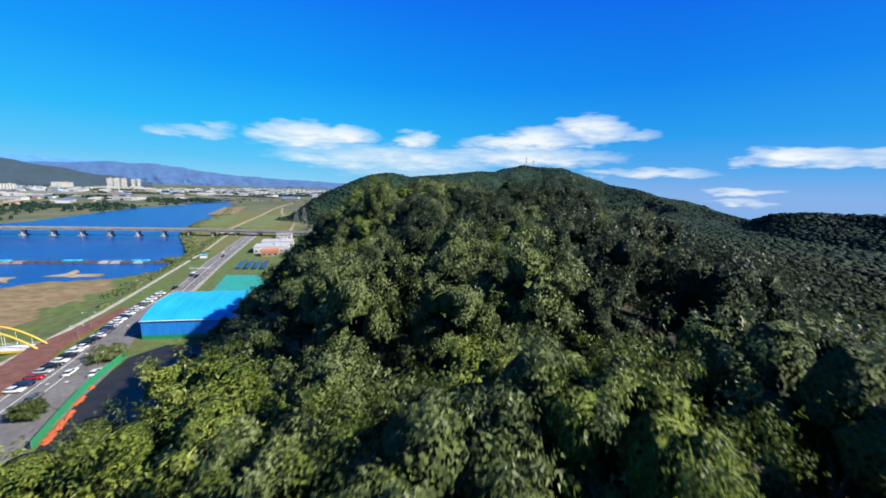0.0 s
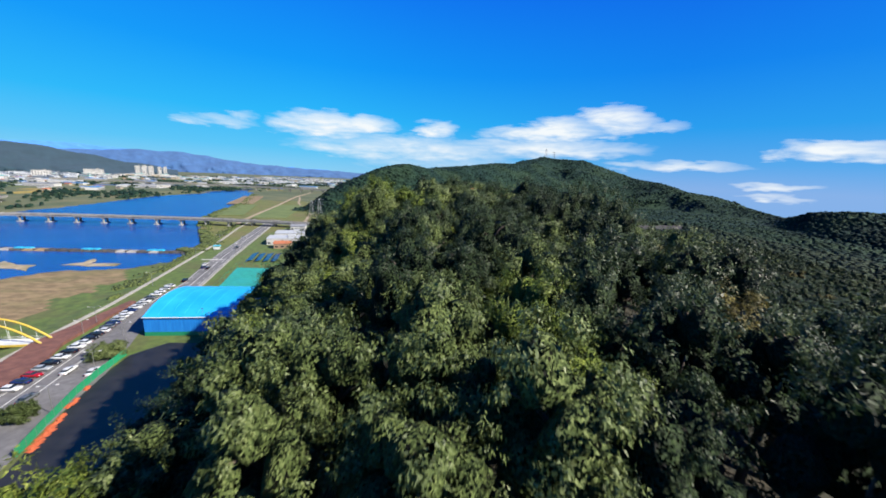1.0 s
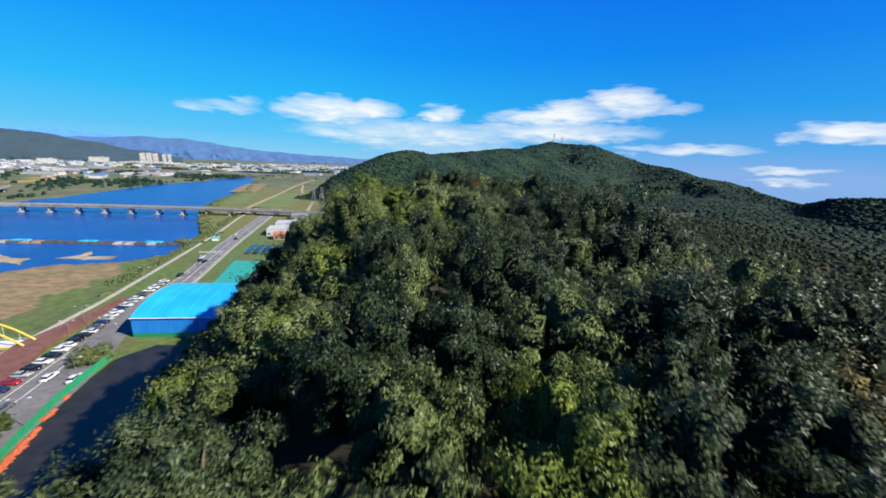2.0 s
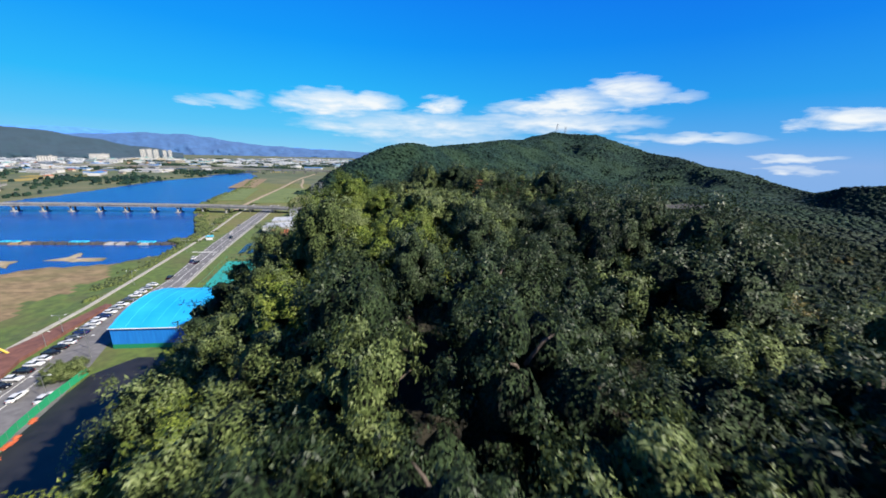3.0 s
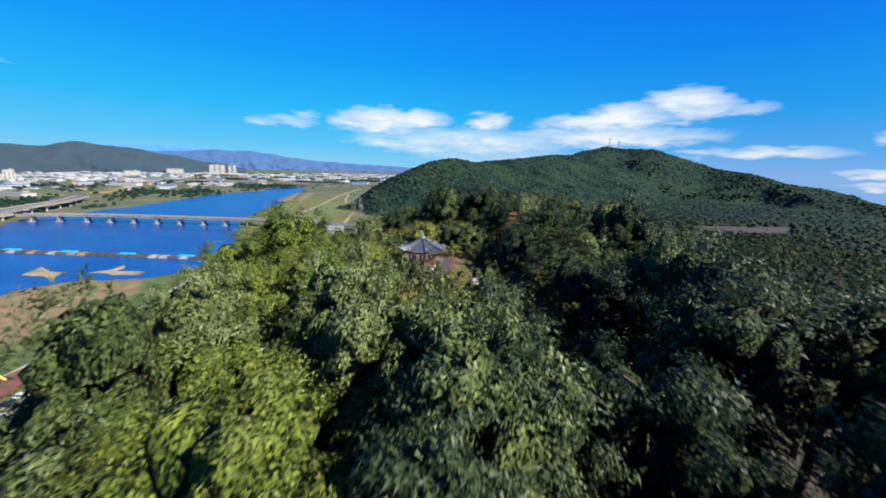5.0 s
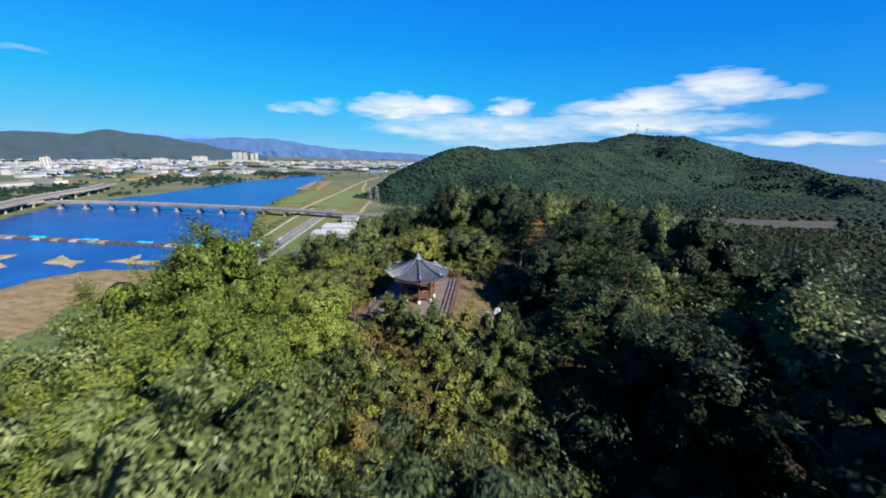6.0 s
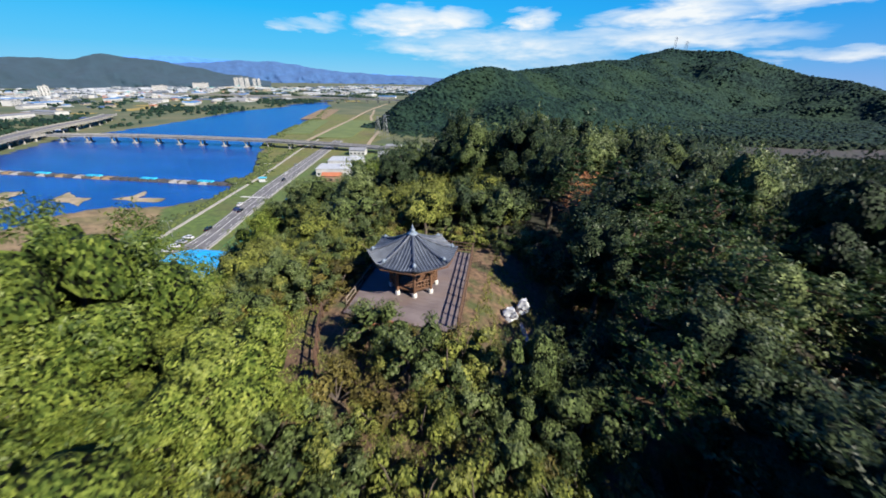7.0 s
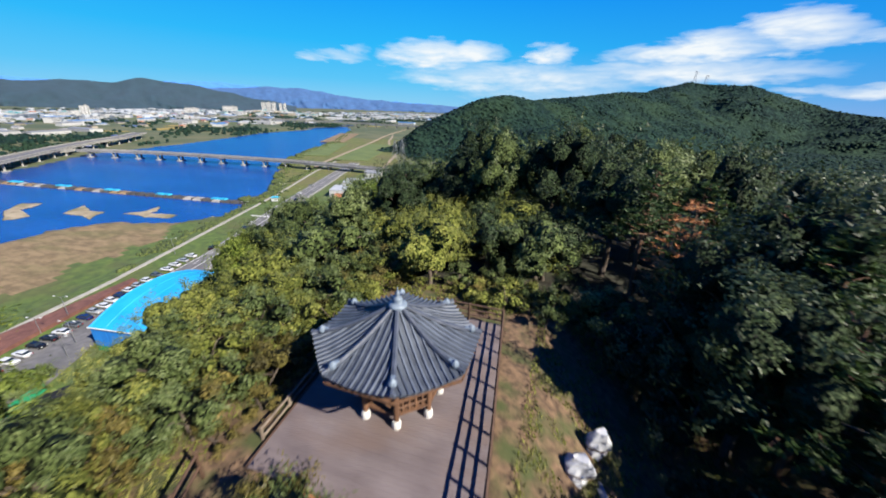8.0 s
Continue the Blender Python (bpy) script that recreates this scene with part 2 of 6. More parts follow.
M["brown_deck"] = material("red_brown_paving", (0.11, 0.042, 0.032), (0.20, 0.085, 0.06), 0.85, 0.5, 7, 0.2)
M["concrete"] = material("concrete", (0.26, 0.26, 0.25), (0.42, 0.41, 0.39), 0.9, 0.5, 8, 0.3, second=(0.18, 0.17, 0.16), second_scale=0.15)
M["dark_concrete"] = material("wet_dark_concrete", (0.030, 0.028, 0.026), (0.09, 0.085, 0.08), 0.7, 0.4, 8, 0.3)
M["tan_concrete"] = material("stained_tan_concrete", (0.20, 0.13, 0.06), (0.34, 0.24, 0.13), 0.9, 0.5, 8, 0.3)
M["cyan_sheet"] = plain("cyan_sheet", (0.03, 0.42, 0.66), 0.5)
M["blue_membrane"] = material("blue_membrane", (0.010, 0.34, 0.74), (0.020, 0.42, 0.86), 0.45, 0.15, 5, 0.1, second=(0.03, 0.48, 0.88), second_scale=0.06)
M["blue_wall"] = material("blue_wall_sheet", (0.010, 0.20, 0.68), (0.018, 0.27, 0.80), 0.5, 0.5, 5, 0.2, stretch=(3, 3, 0.3))
M["green_sheet"] = plain("green_sheet", (0.01, 0.26, 0.12), 0.6)
M["teal_court"] = material("teal_netting", (0.008, 0.24, 0.20), (0.015, 0.34, 0.28), 0.8, 0.4, 6, 0.2, second=(0.01, 0.30, 0.32), second_scale=0.07)
M["white_paint"] = plain("white_paint", (0.74, 0.75, 0.74), 0.5)
M["yellow_paint"] = plain("yellow_paint", (0.62, 0.44, 0.06), 0.5)
M["orange_net"] = plain("orange_fence", (0.42, 0.085, 0.025), 0.8)
M["solar"] = plain("solar_cells", (0.008, 0.018, 0.085), 0.2, 0.2)
M["metal"] = material("galvanised_steel", (0.30, 0.31, 0.32), (0.45, 0.46, 0.47), 0.45, 4, 5, 0.1, 0.7)
M["wood"] = material("stained_rail_wood", (0.055, 0.028, 0.016), (0.12, 0.065, 0.038), 0.75, 5, 7, 0.3, stretch=(1, 1, 0.2))
M["grey_rail"] = material("weathered_grey_rail", (0.13, 0.10, 0.075), (0.24, 0.19, 0.145), 0.85, 5, 7, 0.3, stretch=(1, 1, 0.2))
M["warm_wood"] = material("warm_brown_timber", (0.105, 0.050, 0.026), (0.20, 0.10, 0.052), 0.7, 6, 7, 0.3, stretch=(1, 1, 0.2))
M["plank"] = material("weathered_deck_plank", (0.130, 0.102, 0.106), (0.205, 0.168, 0.172), 0.8, 0.9, 10, 0.15, by_object=0.07, second=(0.17, 0.115, 0.095), second_scale=0.55, second_amount=0.55, stretch=(0.8, 1.4, 1))
M["stone"] = plain("white_plinth_stone", (0.72, 0.71, 0.68), 0.8)
M["grey_stone"] = material("grey_stone", (0.18, 0.18, 0.19), (0.34, 0.34, 0.36), 0.9, 3, 8, 0.5)
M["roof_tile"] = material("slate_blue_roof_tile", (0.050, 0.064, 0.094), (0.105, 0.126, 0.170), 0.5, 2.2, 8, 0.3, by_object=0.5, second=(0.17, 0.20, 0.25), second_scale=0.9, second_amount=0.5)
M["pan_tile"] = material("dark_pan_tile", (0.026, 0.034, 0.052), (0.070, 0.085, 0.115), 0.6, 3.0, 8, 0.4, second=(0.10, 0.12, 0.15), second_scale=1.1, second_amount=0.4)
M["ridge_tile"] = material("dark_ridge_tile", (0.040, 0.052, 0.078), (0.085, 0.10, 0.14), 0.55, 4, 7, 0.4)
M["ornament"] = material("pale_ornament_tile", (0.11, 0.15, 0.21), (0.24, 0.30, 0.37), 0.6, 6, 6, 0.4)
M["brick"] = material("orange_brick", (0.30, 0.10, 0.05), (0.48, 0.18, 0.09), 0.9, 4, 6, 0.3, by_object=0.5)
M["tarp"] = material("white_tarpaulin", (0.40, 0.42, 0.47), (0.64, 0.65, 0.67), 0.6, 3, 6, 0.5)
M["bark"] = material("grey_brown_bark", (0.05, 0.036, 0.026), (0.15, 0.115, 0.09), 0.9, 7, 7, 0.7, stretch=(1, 1, 0.25))
M["pine_bark"] = material("red_brown_bark", (0.09, 0.042, 0.025), (0.20, 0.10, 0.06), 0.9, 7, 7, 0.7, stretch=(1, 1, 0.25))
LEAVES = {"oak": ((0.006, 0.015, 0.006), (0.027, 0.048, 0.018), (0.092, 0.122, 0.056)),
          "olive": ((0.026, 0.042, 0.012), (0.094, 0.128, 0.040), (0.215, 0.255, 0.104)),
          "lime": ((0.036, 0.064, 0.010), (0.128, 0.170, 0.028), (0.275, 0.312, 0.062)),
          "autumn": ((0.044, 0.038, 0.011), (0.128, 0.112, 0.029), (0.240, 0.184, 0.056))}
LEAVES["sunny"] = ((0.055, 0.072, 0.014), (0.185, 0.205, 0.042), (0.350, 0.345, 0.095))
for _k, _c in LEAVES.items():
    M[_k] = leaf_material(_k + "_leaves", *_c)
    # darker than the leaves: shade inside the crown is put into this colour
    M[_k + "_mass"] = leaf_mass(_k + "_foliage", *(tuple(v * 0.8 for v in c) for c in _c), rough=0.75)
M["grass_blade"] = leaf_material("grass_blades", (0.06, 0.07, 0.012), (0.14, 0.17, 0.025), (0.30, 0.27, 0.09), 0.7)
M["bar_fringe"] = material("weedy_shallows", (0.060, 0.050, 0.018), (0.15, 0.125, 0.045), 0.9, 0.4, 7, 0.3)
M["pine"] = leaf_material("pine_needles", (0.012, 0.030, 0.008), (0.034, 0.068, 0.018), (0.085, 0.130, 0.032), 0.5)
M["rust"] = leaf_material("dead_rust_needles", (0.20, 0.08, 0.03), (0.40, 0.17, 0.065), (0.58, 0.30, 0.14), 0.7)
# distant wood: haze is mixed into its greens as a blue cast
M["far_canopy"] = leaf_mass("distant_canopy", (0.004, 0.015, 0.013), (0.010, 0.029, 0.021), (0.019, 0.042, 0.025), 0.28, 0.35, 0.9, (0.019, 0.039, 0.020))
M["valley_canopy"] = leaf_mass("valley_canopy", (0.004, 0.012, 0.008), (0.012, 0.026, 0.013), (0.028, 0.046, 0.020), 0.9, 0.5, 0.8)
# nearly black: the hill's shadow over the yard is painted into this colour
M["yard"] = material("shadow_dark_yard", (0.007, 0.007, 0.008), (0.020, 0.019, 0.020), 0.6, 0.3, 8, 0.3, second=(0.026, 0.023, 0.02), second_scale=0.08)
M["scrub"] = material("bank_scrub", (0.03, 0.05, 0.010), (0.085, 0.115, 0.022), 0.9, 0.5, 5, 0.0, by_island=0.6)
M["glass"] = plain("dark_glass", (0.02, 0.03, 0.04), 0.08)
M["tyre"] = plain("tyre_rubber", (0.015, 0.015, 0.015), 0.9)


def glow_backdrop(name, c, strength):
    """Far hills as a plain backdrop: haze is put into a bluish colour and a glow."""
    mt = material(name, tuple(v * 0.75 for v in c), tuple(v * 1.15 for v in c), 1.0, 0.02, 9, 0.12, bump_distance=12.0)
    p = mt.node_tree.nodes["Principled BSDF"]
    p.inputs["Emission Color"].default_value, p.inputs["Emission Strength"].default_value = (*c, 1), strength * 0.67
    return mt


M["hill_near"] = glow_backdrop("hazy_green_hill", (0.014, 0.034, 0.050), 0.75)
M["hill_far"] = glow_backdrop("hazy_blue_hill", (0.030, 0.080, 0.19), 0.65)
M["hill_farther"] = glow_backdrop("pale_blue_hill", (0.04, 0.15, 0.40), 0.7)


# ---- mesh tools ----
class Geo:
    """Gathers vertices and faces for one mesh."""

    def __init__(self):
        self.v, self.f = [], []

    def add(self, verts, faces):
        k = len(self.v)
        self.v += [tuple(p) for p in verts]
        self.f += [tuple(k + i for i in f) for f in faces]

    def box(self, c, s, rz=0.0, taper=1.0):
        ca, sa = math.cos(rz), math.sin(rz)
        vs = []
        for z, k in ((-0.5, 1.0), (0.5, taper)):
            for x, y in ((-0.5, -0.5), (0.5, -0.5), (0.5, 0.5), (-0.5, 0.5)):
                X, Y = x * s[0] * k, y * s[1] * k
                vs.append((c[0] + X * ca - Y * sa, c[1] + X * sa + Y * ca, c[2] + z * s[2]))
        self.add(vs, [(3, 2, 1, 0), (4, 5, 6, 7), (0, 1, 5, 4), (1, 2, 6, 5), (2, 3, 7, 6), (3, 0, 4, 7)])

    def tube(self, path, radii, n=7, cap=True):
        path = [Vector(p) for p in path]
        vs, fs = [], []
        for i, p in enumerate(path):
            t = (path[min(i + 1, len(path) - 1)] - path[max(i - 1, 0)]).normalized()
            a = t.cross(Vector((0, 0, 1)) if abs(t.z) < 0.9 else Vector((1, 0, 0))).normalized()
            b = t.cross(a)
            for k in range(n):
                w = 2 * math.pi * k / n
                vs.append(p + (a * math.cos(w) + b * math.sin(w)) * radii[i])
        for i in range(len(path) - 1):
            for k in range(n):
                fs.append((i * n + k, i * n + (k + 1) % n, (i + 1) * n + (k + 1) % n, (i + 1) * n + k))
        if cap:
            fs.append(tuple(range(n))[::-1])
            fs.append(tuple((len(path) - 1) * n + k for k in range(n)))
        self.add(vs, fs)

    def turned(self, c, profile, n=12):
        """A lathe shape from (radius, height) pairs."""
        vs, fs = [], []
        for r, z in profile:
            for k in range(n):
                w = 2 * math.pi * k / n
                vs.append((c[0] + r * math.cos(w), c[1] + r * math.sin(w), c[2] + z))
        for i in range(len(profile) - 1):
            for k in range(n):
                fs.append((i * n + k, i * n + (k + 1) % n, (i + 1) * n + (k + 1) % n, (i + 1) * n + k))
        fs.append(tuple(range(n))[::-1])
        fs.append(tuple((len(profile) - 1) * n + k for k in range(n)))
        self.add(vs, fs)

    def slab(self, pts, z0, z1):
        """An upright prism over a polygon; z0 and z1 may be functions of the corner's number."""
        n = len(pts)
        self.add([(x, y, z0) for x, y in pts] + [(x, y, z1) for x, y in pts],
                 [tuple(range(n))[::-1], tuple(range(n, 2 * n))] + [(i, (i + 1) % n, n + (i + 1) % n, n + i) for i in range(n)])

    def mesh(self, name, mat, smooth=False):
        me = bpy.data.meshes.new(name)
        me.from_pydata(self.v, [], self.f)
        me.materials.append(mat)
        if smooth:
            me.polygons.foreach_set("use_smooth", [True] * len(me.polygons))
        me.update()
        return me


def part(name, geo, mat, parent, label="", smooth=False):
    me = geo if isinstance(geo, bpy.types.Mesh) else geo.mesh(name, mat, smooth)
    ob = new(name, me)
    ob.parent = parent
    return tagged(ob, label)


def thing(name, m, label, category, group=""):
    ob = new(name)
    ob.empty_display_size = 0.2
    ob.matrix_world = m
    return tagged(ob, label, category, group)


def structure(name, geo, mat, label="", smooth=False):
    return tagged(new(name, geo if isinstance(geo, bpy.types.Mesh) else geo.mesh(name, mat, smooth)), label, kind="structure")


def array_mesh(name, verts, tris, mats, slots=None, smooth=False):
    me = bpy.data.meshes.new(name)
    verts, tris = np.asarray(verts, np.float32), np.asarray(tris, np.int32)
    k = tris.shape[1]
    me.vertices.add(len(verts))
    me.vertices.foreach_set("co", verts.ravel())
    me.loops.add(tris.size)
    me.loops.foreach_set("vertex_index", tris.ravel())
    me.polygons.add(len(tris))
    me.polygons.foreach_set("loop_start", np.arange(0, tris.size, k, dtype=np.int32))
    me.polygons.foreach_set("loop_total", np.full(len(tris), k, np.int32))
    for mt in mats:
        me.materials.append(mt)
    if slots is not None:
        me.polygons.foreach_set("material_index", np.asarray(slots, np.int32))
    if smooth:
        me.polygons.foreach_set("use_smooth", np.ones(len(tris), bool))
    me.update(calc_edges=True)
    return me


# ---- the lie of the land ----
def smooth01(t):
    t = np.clip(t, 0, 1)
    return t * t * (3 - 2 * t)


def inside(x, y, poly):
    r = np.zeros(np.shape(x), bool)
    n = len(poly)
    for i in range(n):
        (x0, y0), (x1, y1) = poly[i], poly[(i + 1) % n]
        if y0 != y1:
            r ^= ((y0 > y) != (y1 > y)) & (x < (x1 - x0) * (y - y0) / (y1 - y0) + x0)
    return r


def line_distance(x, y, pts):
    """Distance to a line of (x, y, z) points, the side (+ right of its way) and the height there."""
    best = np.full(np.shape(x), 1e9)
    side, hz = np.zeros(np.shape(x)), np.zeros(np.shape(x))
    for (x0, y0, z0), (x1, y1, z1) in zip(pts, pts[1:]):
        dx, dy = x1 - x0, y1 - y0
        t = np.clip(((x - x0) * dx + (y - y0) * dy) / (dx * dx + dy * dy), 0, 1)
        d = np.hypot(x - x0 - t * dx, y - y0 - t * dy)
        near = d < best
        best = np.where(near, d, best)
        side = np.where(near, np.sign((x - x0) * dy - (y - y0) * dx), side)
        hz = np.where(near, z0 + t * (z1 - z0), hz)
    return best, side, hz


def waves(x, y, s, seed=0.0):
    return (np.sin(x / s + 1.3 * np.sin(y / s * 0.7 + seed) + seed) + np.sin(y / s * 1.13 + 1.7 * np.sin(x / s * 0.6 - seed) + 2 * seed)) * 0.5


RIDGE = [(8, -90, 36), (6, -20, 41), (4, 10, 44.5), (3, 40, 47), (0, 62, 49.5), (-4, 78, 51.6), (-5, 90, 52.2),
         (-2, 106, 50.5), (4, 128, 49), (6, 150, 43), (0, 190, 27), (-18, 235, 8), (-26, 258, 0)]
MOUNTAIN = [(-240, 545, 4), (-205, 560, 31), (-180, 578, 47), (-152, 598, 61), (-129, 616, 72), (-97, 640, 80), (-70, 697, 74), (-42, 790, 81), (22, 897, 91),
            (105, 1010, 105), (150, 1085, 108), (196, 1160, 116), (240, 1190, 130), (266, 1206, 141), (300, 1203, 136), (345, 1192, 134), (390, 1178, 133),
            (452, 1131, 106), (507, 1075, 82), (530, 1040, 76), (548, 1005, 71), (580, 948, 52), (600, 890, 44), (600, 800, 30), (590, 690, 17),
            (575, 630, 16), (561, 590, 26), (555, 540, 34), (549, 435, 42), (540, 300, 42), (570, 100, 42), (640, -250, 40)]
RIVER = [(-229, 130), (-237, 170), (-225, 190), (-196, 203), (-186, 222), (-192, 247), (-206, 253), (-203, 275), (-272, 360),
         (-313, 421), (-345, 498), (-387, 616), (-504, 841), (-600, 985), (-600, 842), (-593, 657), (-537, 487), (-521, 425),
         (-517, 371), (-509, 338), (-481, 298), (-451, 259), (-446, 236), (-440, 150), (-430, 40), (-300, 40)]
PATHWAY = [(-130, 85), (-139, 118), (-146, 145), (-157, 178), (-177, 236), (-192, 278), (-222, 352), (-245, 420)]
MEADOW = [(-139, 60), (-137, 112), (-146, 140), (-160, 178), (-185, 222), (-196, 206), (-236, 188), (-240, 130), (-230, 60)]


def flat_ground(x, y):
    base = 8.0 * smooth01((x - 10) / 120.0) * smooth01((y + 60) / 160)
    d, side, _ = line_distance(x, y, [(a, b, 0) for a, b in PATHWAY])
    low = (side < 0) & (d > 2.5)
    base = base - np.where(low, 1.7 * smooth01((d - 2.5) / 9.0), 0) * (x > -620)
    base = base - 0.12 * np.maximum(x - 680, 0)
    return np.where(inside(x, y, RIVER), -5.0, base)


def ground_z(x, y):
    x, y = np.asarray(x, float), np.asarray(y, float)
    d, side, hz = line_distance(x, y, RIDGE)
    steep = np.interp(y, (45, 70, 100, 140), (1.22, 1.06, 0.88, 0.78))
    left = np.where(d < 20, 0.45 * np.maximum(d - 4, 0), 7.2 + steep * (d - 20))
    spread = np.where(d < 20, 0.2 * np.maximum(d - 4, 0), np.where(d < 45, 3.2 + 0.62 * (d - 20), 18.7 + 1.05 * (d - 45)))
    w = smooth01((y - 98) / 14) * (1 - smooth01((y - 150) / 40))
    left = left * (1 - w) + spread * w
    right = np.where(d < 22, 0.12 * np.maximum(d - 4, 0), 2.2 + 0.5 * (d - 22))
    hill = hz - np.where(side > 0, right, left) + 1.2 * waves(x, y, 9.0, 0.7) * smooth01((d - 7) / 15)
    near = np.hypot((x + 4.5) / 1.2, y - 87)
    hill = np.where(near < 14, hill + (52.25 - 0.55 * np.maximum(x + 1.0, 0) - hill) * (1 - smooth01((near - 6.5) / 6)), hill)
    d2, _, hz2 = line_distance(x, y, MOUNTAIN)
    rough = 24 * (0.45 - np.abs(waves(x, y, 62.0, 2.1))) + 7 * waves(x, y, 27.0, 0.4) + 3 * waves(x, y, 11.0, 1.9)
    mount = hz2 - 0.40 * (np.sqrt(d2 * d2 + 400) - 20) * (1 + 0.12 * waves(x, y, 90, 1.0)) + rough * smooth01(d2 / 60) * smooth01((hz2 - 0.3 * d2) / 30)
    return np.maximum(np.maximum(flat_ground(x, y), hill), mount)


def in_field(x, y):
    """The bare field on the valley floor."""
    edge = 5 * waves(x, y, 17.0, 0.4)
    return (np.abs(x - 232 - 0.55 * (y - 470)) < 62 + edge) & (np.abs(y - 470 - 0.25 * (x - 232)) < 34 + edge)


def steps(*runs):
    return np.array(sorted({round(float(v), 3) for a, b, s in runs for v in np.arange(a, b + 0.01, s)}))


def build_ground():
    xs = steps((-4700, -1500, 320), (-1500, -600, 60), (-600, -260, 8), (-260, -16, 4), (-16, 14, 1.2), (14, 64, 4), (64, 200, 8), (200, 700, 20), (700, 4700, 400))
    ys = steps((-4700, -300, 440), (-300, -40, 20), (-40, 64, 4), (64, 100, 1.2), (100, 300, 4), (300, 700, 8), (700, 1400, 25), (1400, 4700, 300))
    X, Y = np.meshgrid(xs, ys)
    Z = ground_z(X, Y)
    nx, ny = len(xs), len(ys)
    idx = np.arange(nx * ny).reshape(ny, nx)
    quads = np.stack([idx[:-1, :-1], idx[:-1, 1:], idx[1:, 1:], idx[1:, :-1]], -1).reshape(-1, 4)
    cx, cy = (X[:-1, :-1] + X[1:, 1:]).ravel() / 2, (Y[:-1, :-1] + Y[1:, 1:]).ravel() / 2
    flat = flat_ground(cx, cy)
    up = ground_z(cx, cy) - flat
    slot = np.full(len(cx), 3)
    dp, sp, _ = line_distance(cx, cy, [(a, b, 0) for a, b in PATHWAY])
    slot[(cx > -300) & (cx < 0) & (cy < 420)] = 0
    slot[(cx > -420) & (cx < -180) & (cy > 250) & (cy < 700)] = 5
    jit = 7 * waves(cx, cy, 11.0, 0.3) + 6 * waves(cx, cy, 4.1, 1.3)
    slot[inside(cx, cy, MEADOW) & (sp < 0) & (dp + jit > 26)] = 1
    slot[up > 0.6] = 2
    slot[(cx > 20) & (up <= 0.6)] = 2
    d2, _, _ = line_distance(cx, cy, RIDGE)
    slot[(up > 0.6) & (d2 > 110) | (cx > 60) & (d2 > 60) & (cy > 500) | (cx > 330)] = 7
    slot[in_field(cx, cy)] = 6
    slot[(cx > 60) & (d2 > 60) & (cy <= 500) & (cx <= 330)] = 8
    slot[in_field(cx, cy)] = 6
    slot[(np.hypot((cx + 2.5) / 1.25, (cy - 85) / 1.25) + 1.5 * waves(cx, cy, 1.7, 0.6) < 9.5) & (up > 5)] = 4
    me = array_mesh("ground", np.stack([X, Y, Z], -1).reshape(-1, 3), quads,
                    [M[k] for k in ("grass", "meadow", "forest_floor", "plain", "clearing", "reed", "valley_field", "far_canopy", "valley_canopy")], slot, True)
    tagged(new("ground", me), "grassy river plain with wooded hills rising from it", kind="structure")
    g = Geo()
    g.add([(x, y, -2.5) for x, y in ((-700, -120), (-150, -120), (-150, 1100), (-700, 1100))], [(0, 1, 2, 3)])
    structure("water", g, M["water"], "calm deep blue river water")


build_ground()


def ribbon(name, left, right, z, mat, label, thick=0.3):
    g = Geo()
    vs, fs = [], []
    n = len(left)
    for (a, b), (c, d) in zip(left, right):
        vs += [(a, b, z), (c, d, z), (c, d, z - thick), (a, b, z - thick)]
    for i in range(n - 1):
        k = i * 4
        fs += [(k + 1, k, k + 4, k + 5), (k + 2, k + 1, k + 5, k + 6), (k, k + 3, k + 7, k + 4), (k + 3, k + 2, k + 6, k + 7)]
    fs += [(0, 1, 2, 3), (n * 4 - 1, n * 4 - 2, n * 4 - 3, n * 4 - 4)]
    g.add(vs, fs)
    return structure(name, g, mat, label)


def offset_line(pts, off):
    res = []
    for i, (x, y) in enumerate(pts):
        a, b = pts[max(i - 1, 0)], pts[min(i + 1, len(pts) - 1)]
        t = Vector((b[0] - a[0], b[1] - a[1])).normalized()
        res.append((x + t.y * off, y - t.x * off))
    return res


def resample(pts, step):
    res = []
    for (x0, y0), (x1, y1) in zip(pts, pts[1:]):
        n = max(1, int(math.hypot(x1 - x0, y1 - y0) / step))
        res += [(x0 + (x1 - x0) * i / n, y0 + (y1 - y0) * i / n) for i in range(n)]
    return res + [pts[-1]]


ROAD_LEFT = [(-108, 50), (-116, 84), (-122, 104), (-128, 124), (-133, 148), (-140, 176), (-167.5, 244), (-205, 354), (-226, 420)]
ROAD_RIGHT = [(-80, 50), (-93, 82), (-98, 96), (-104, 108), (-112, 122), (-119, 148), (-129.5, 177), (-152, 236), (-195, 360), (-215, 420)]


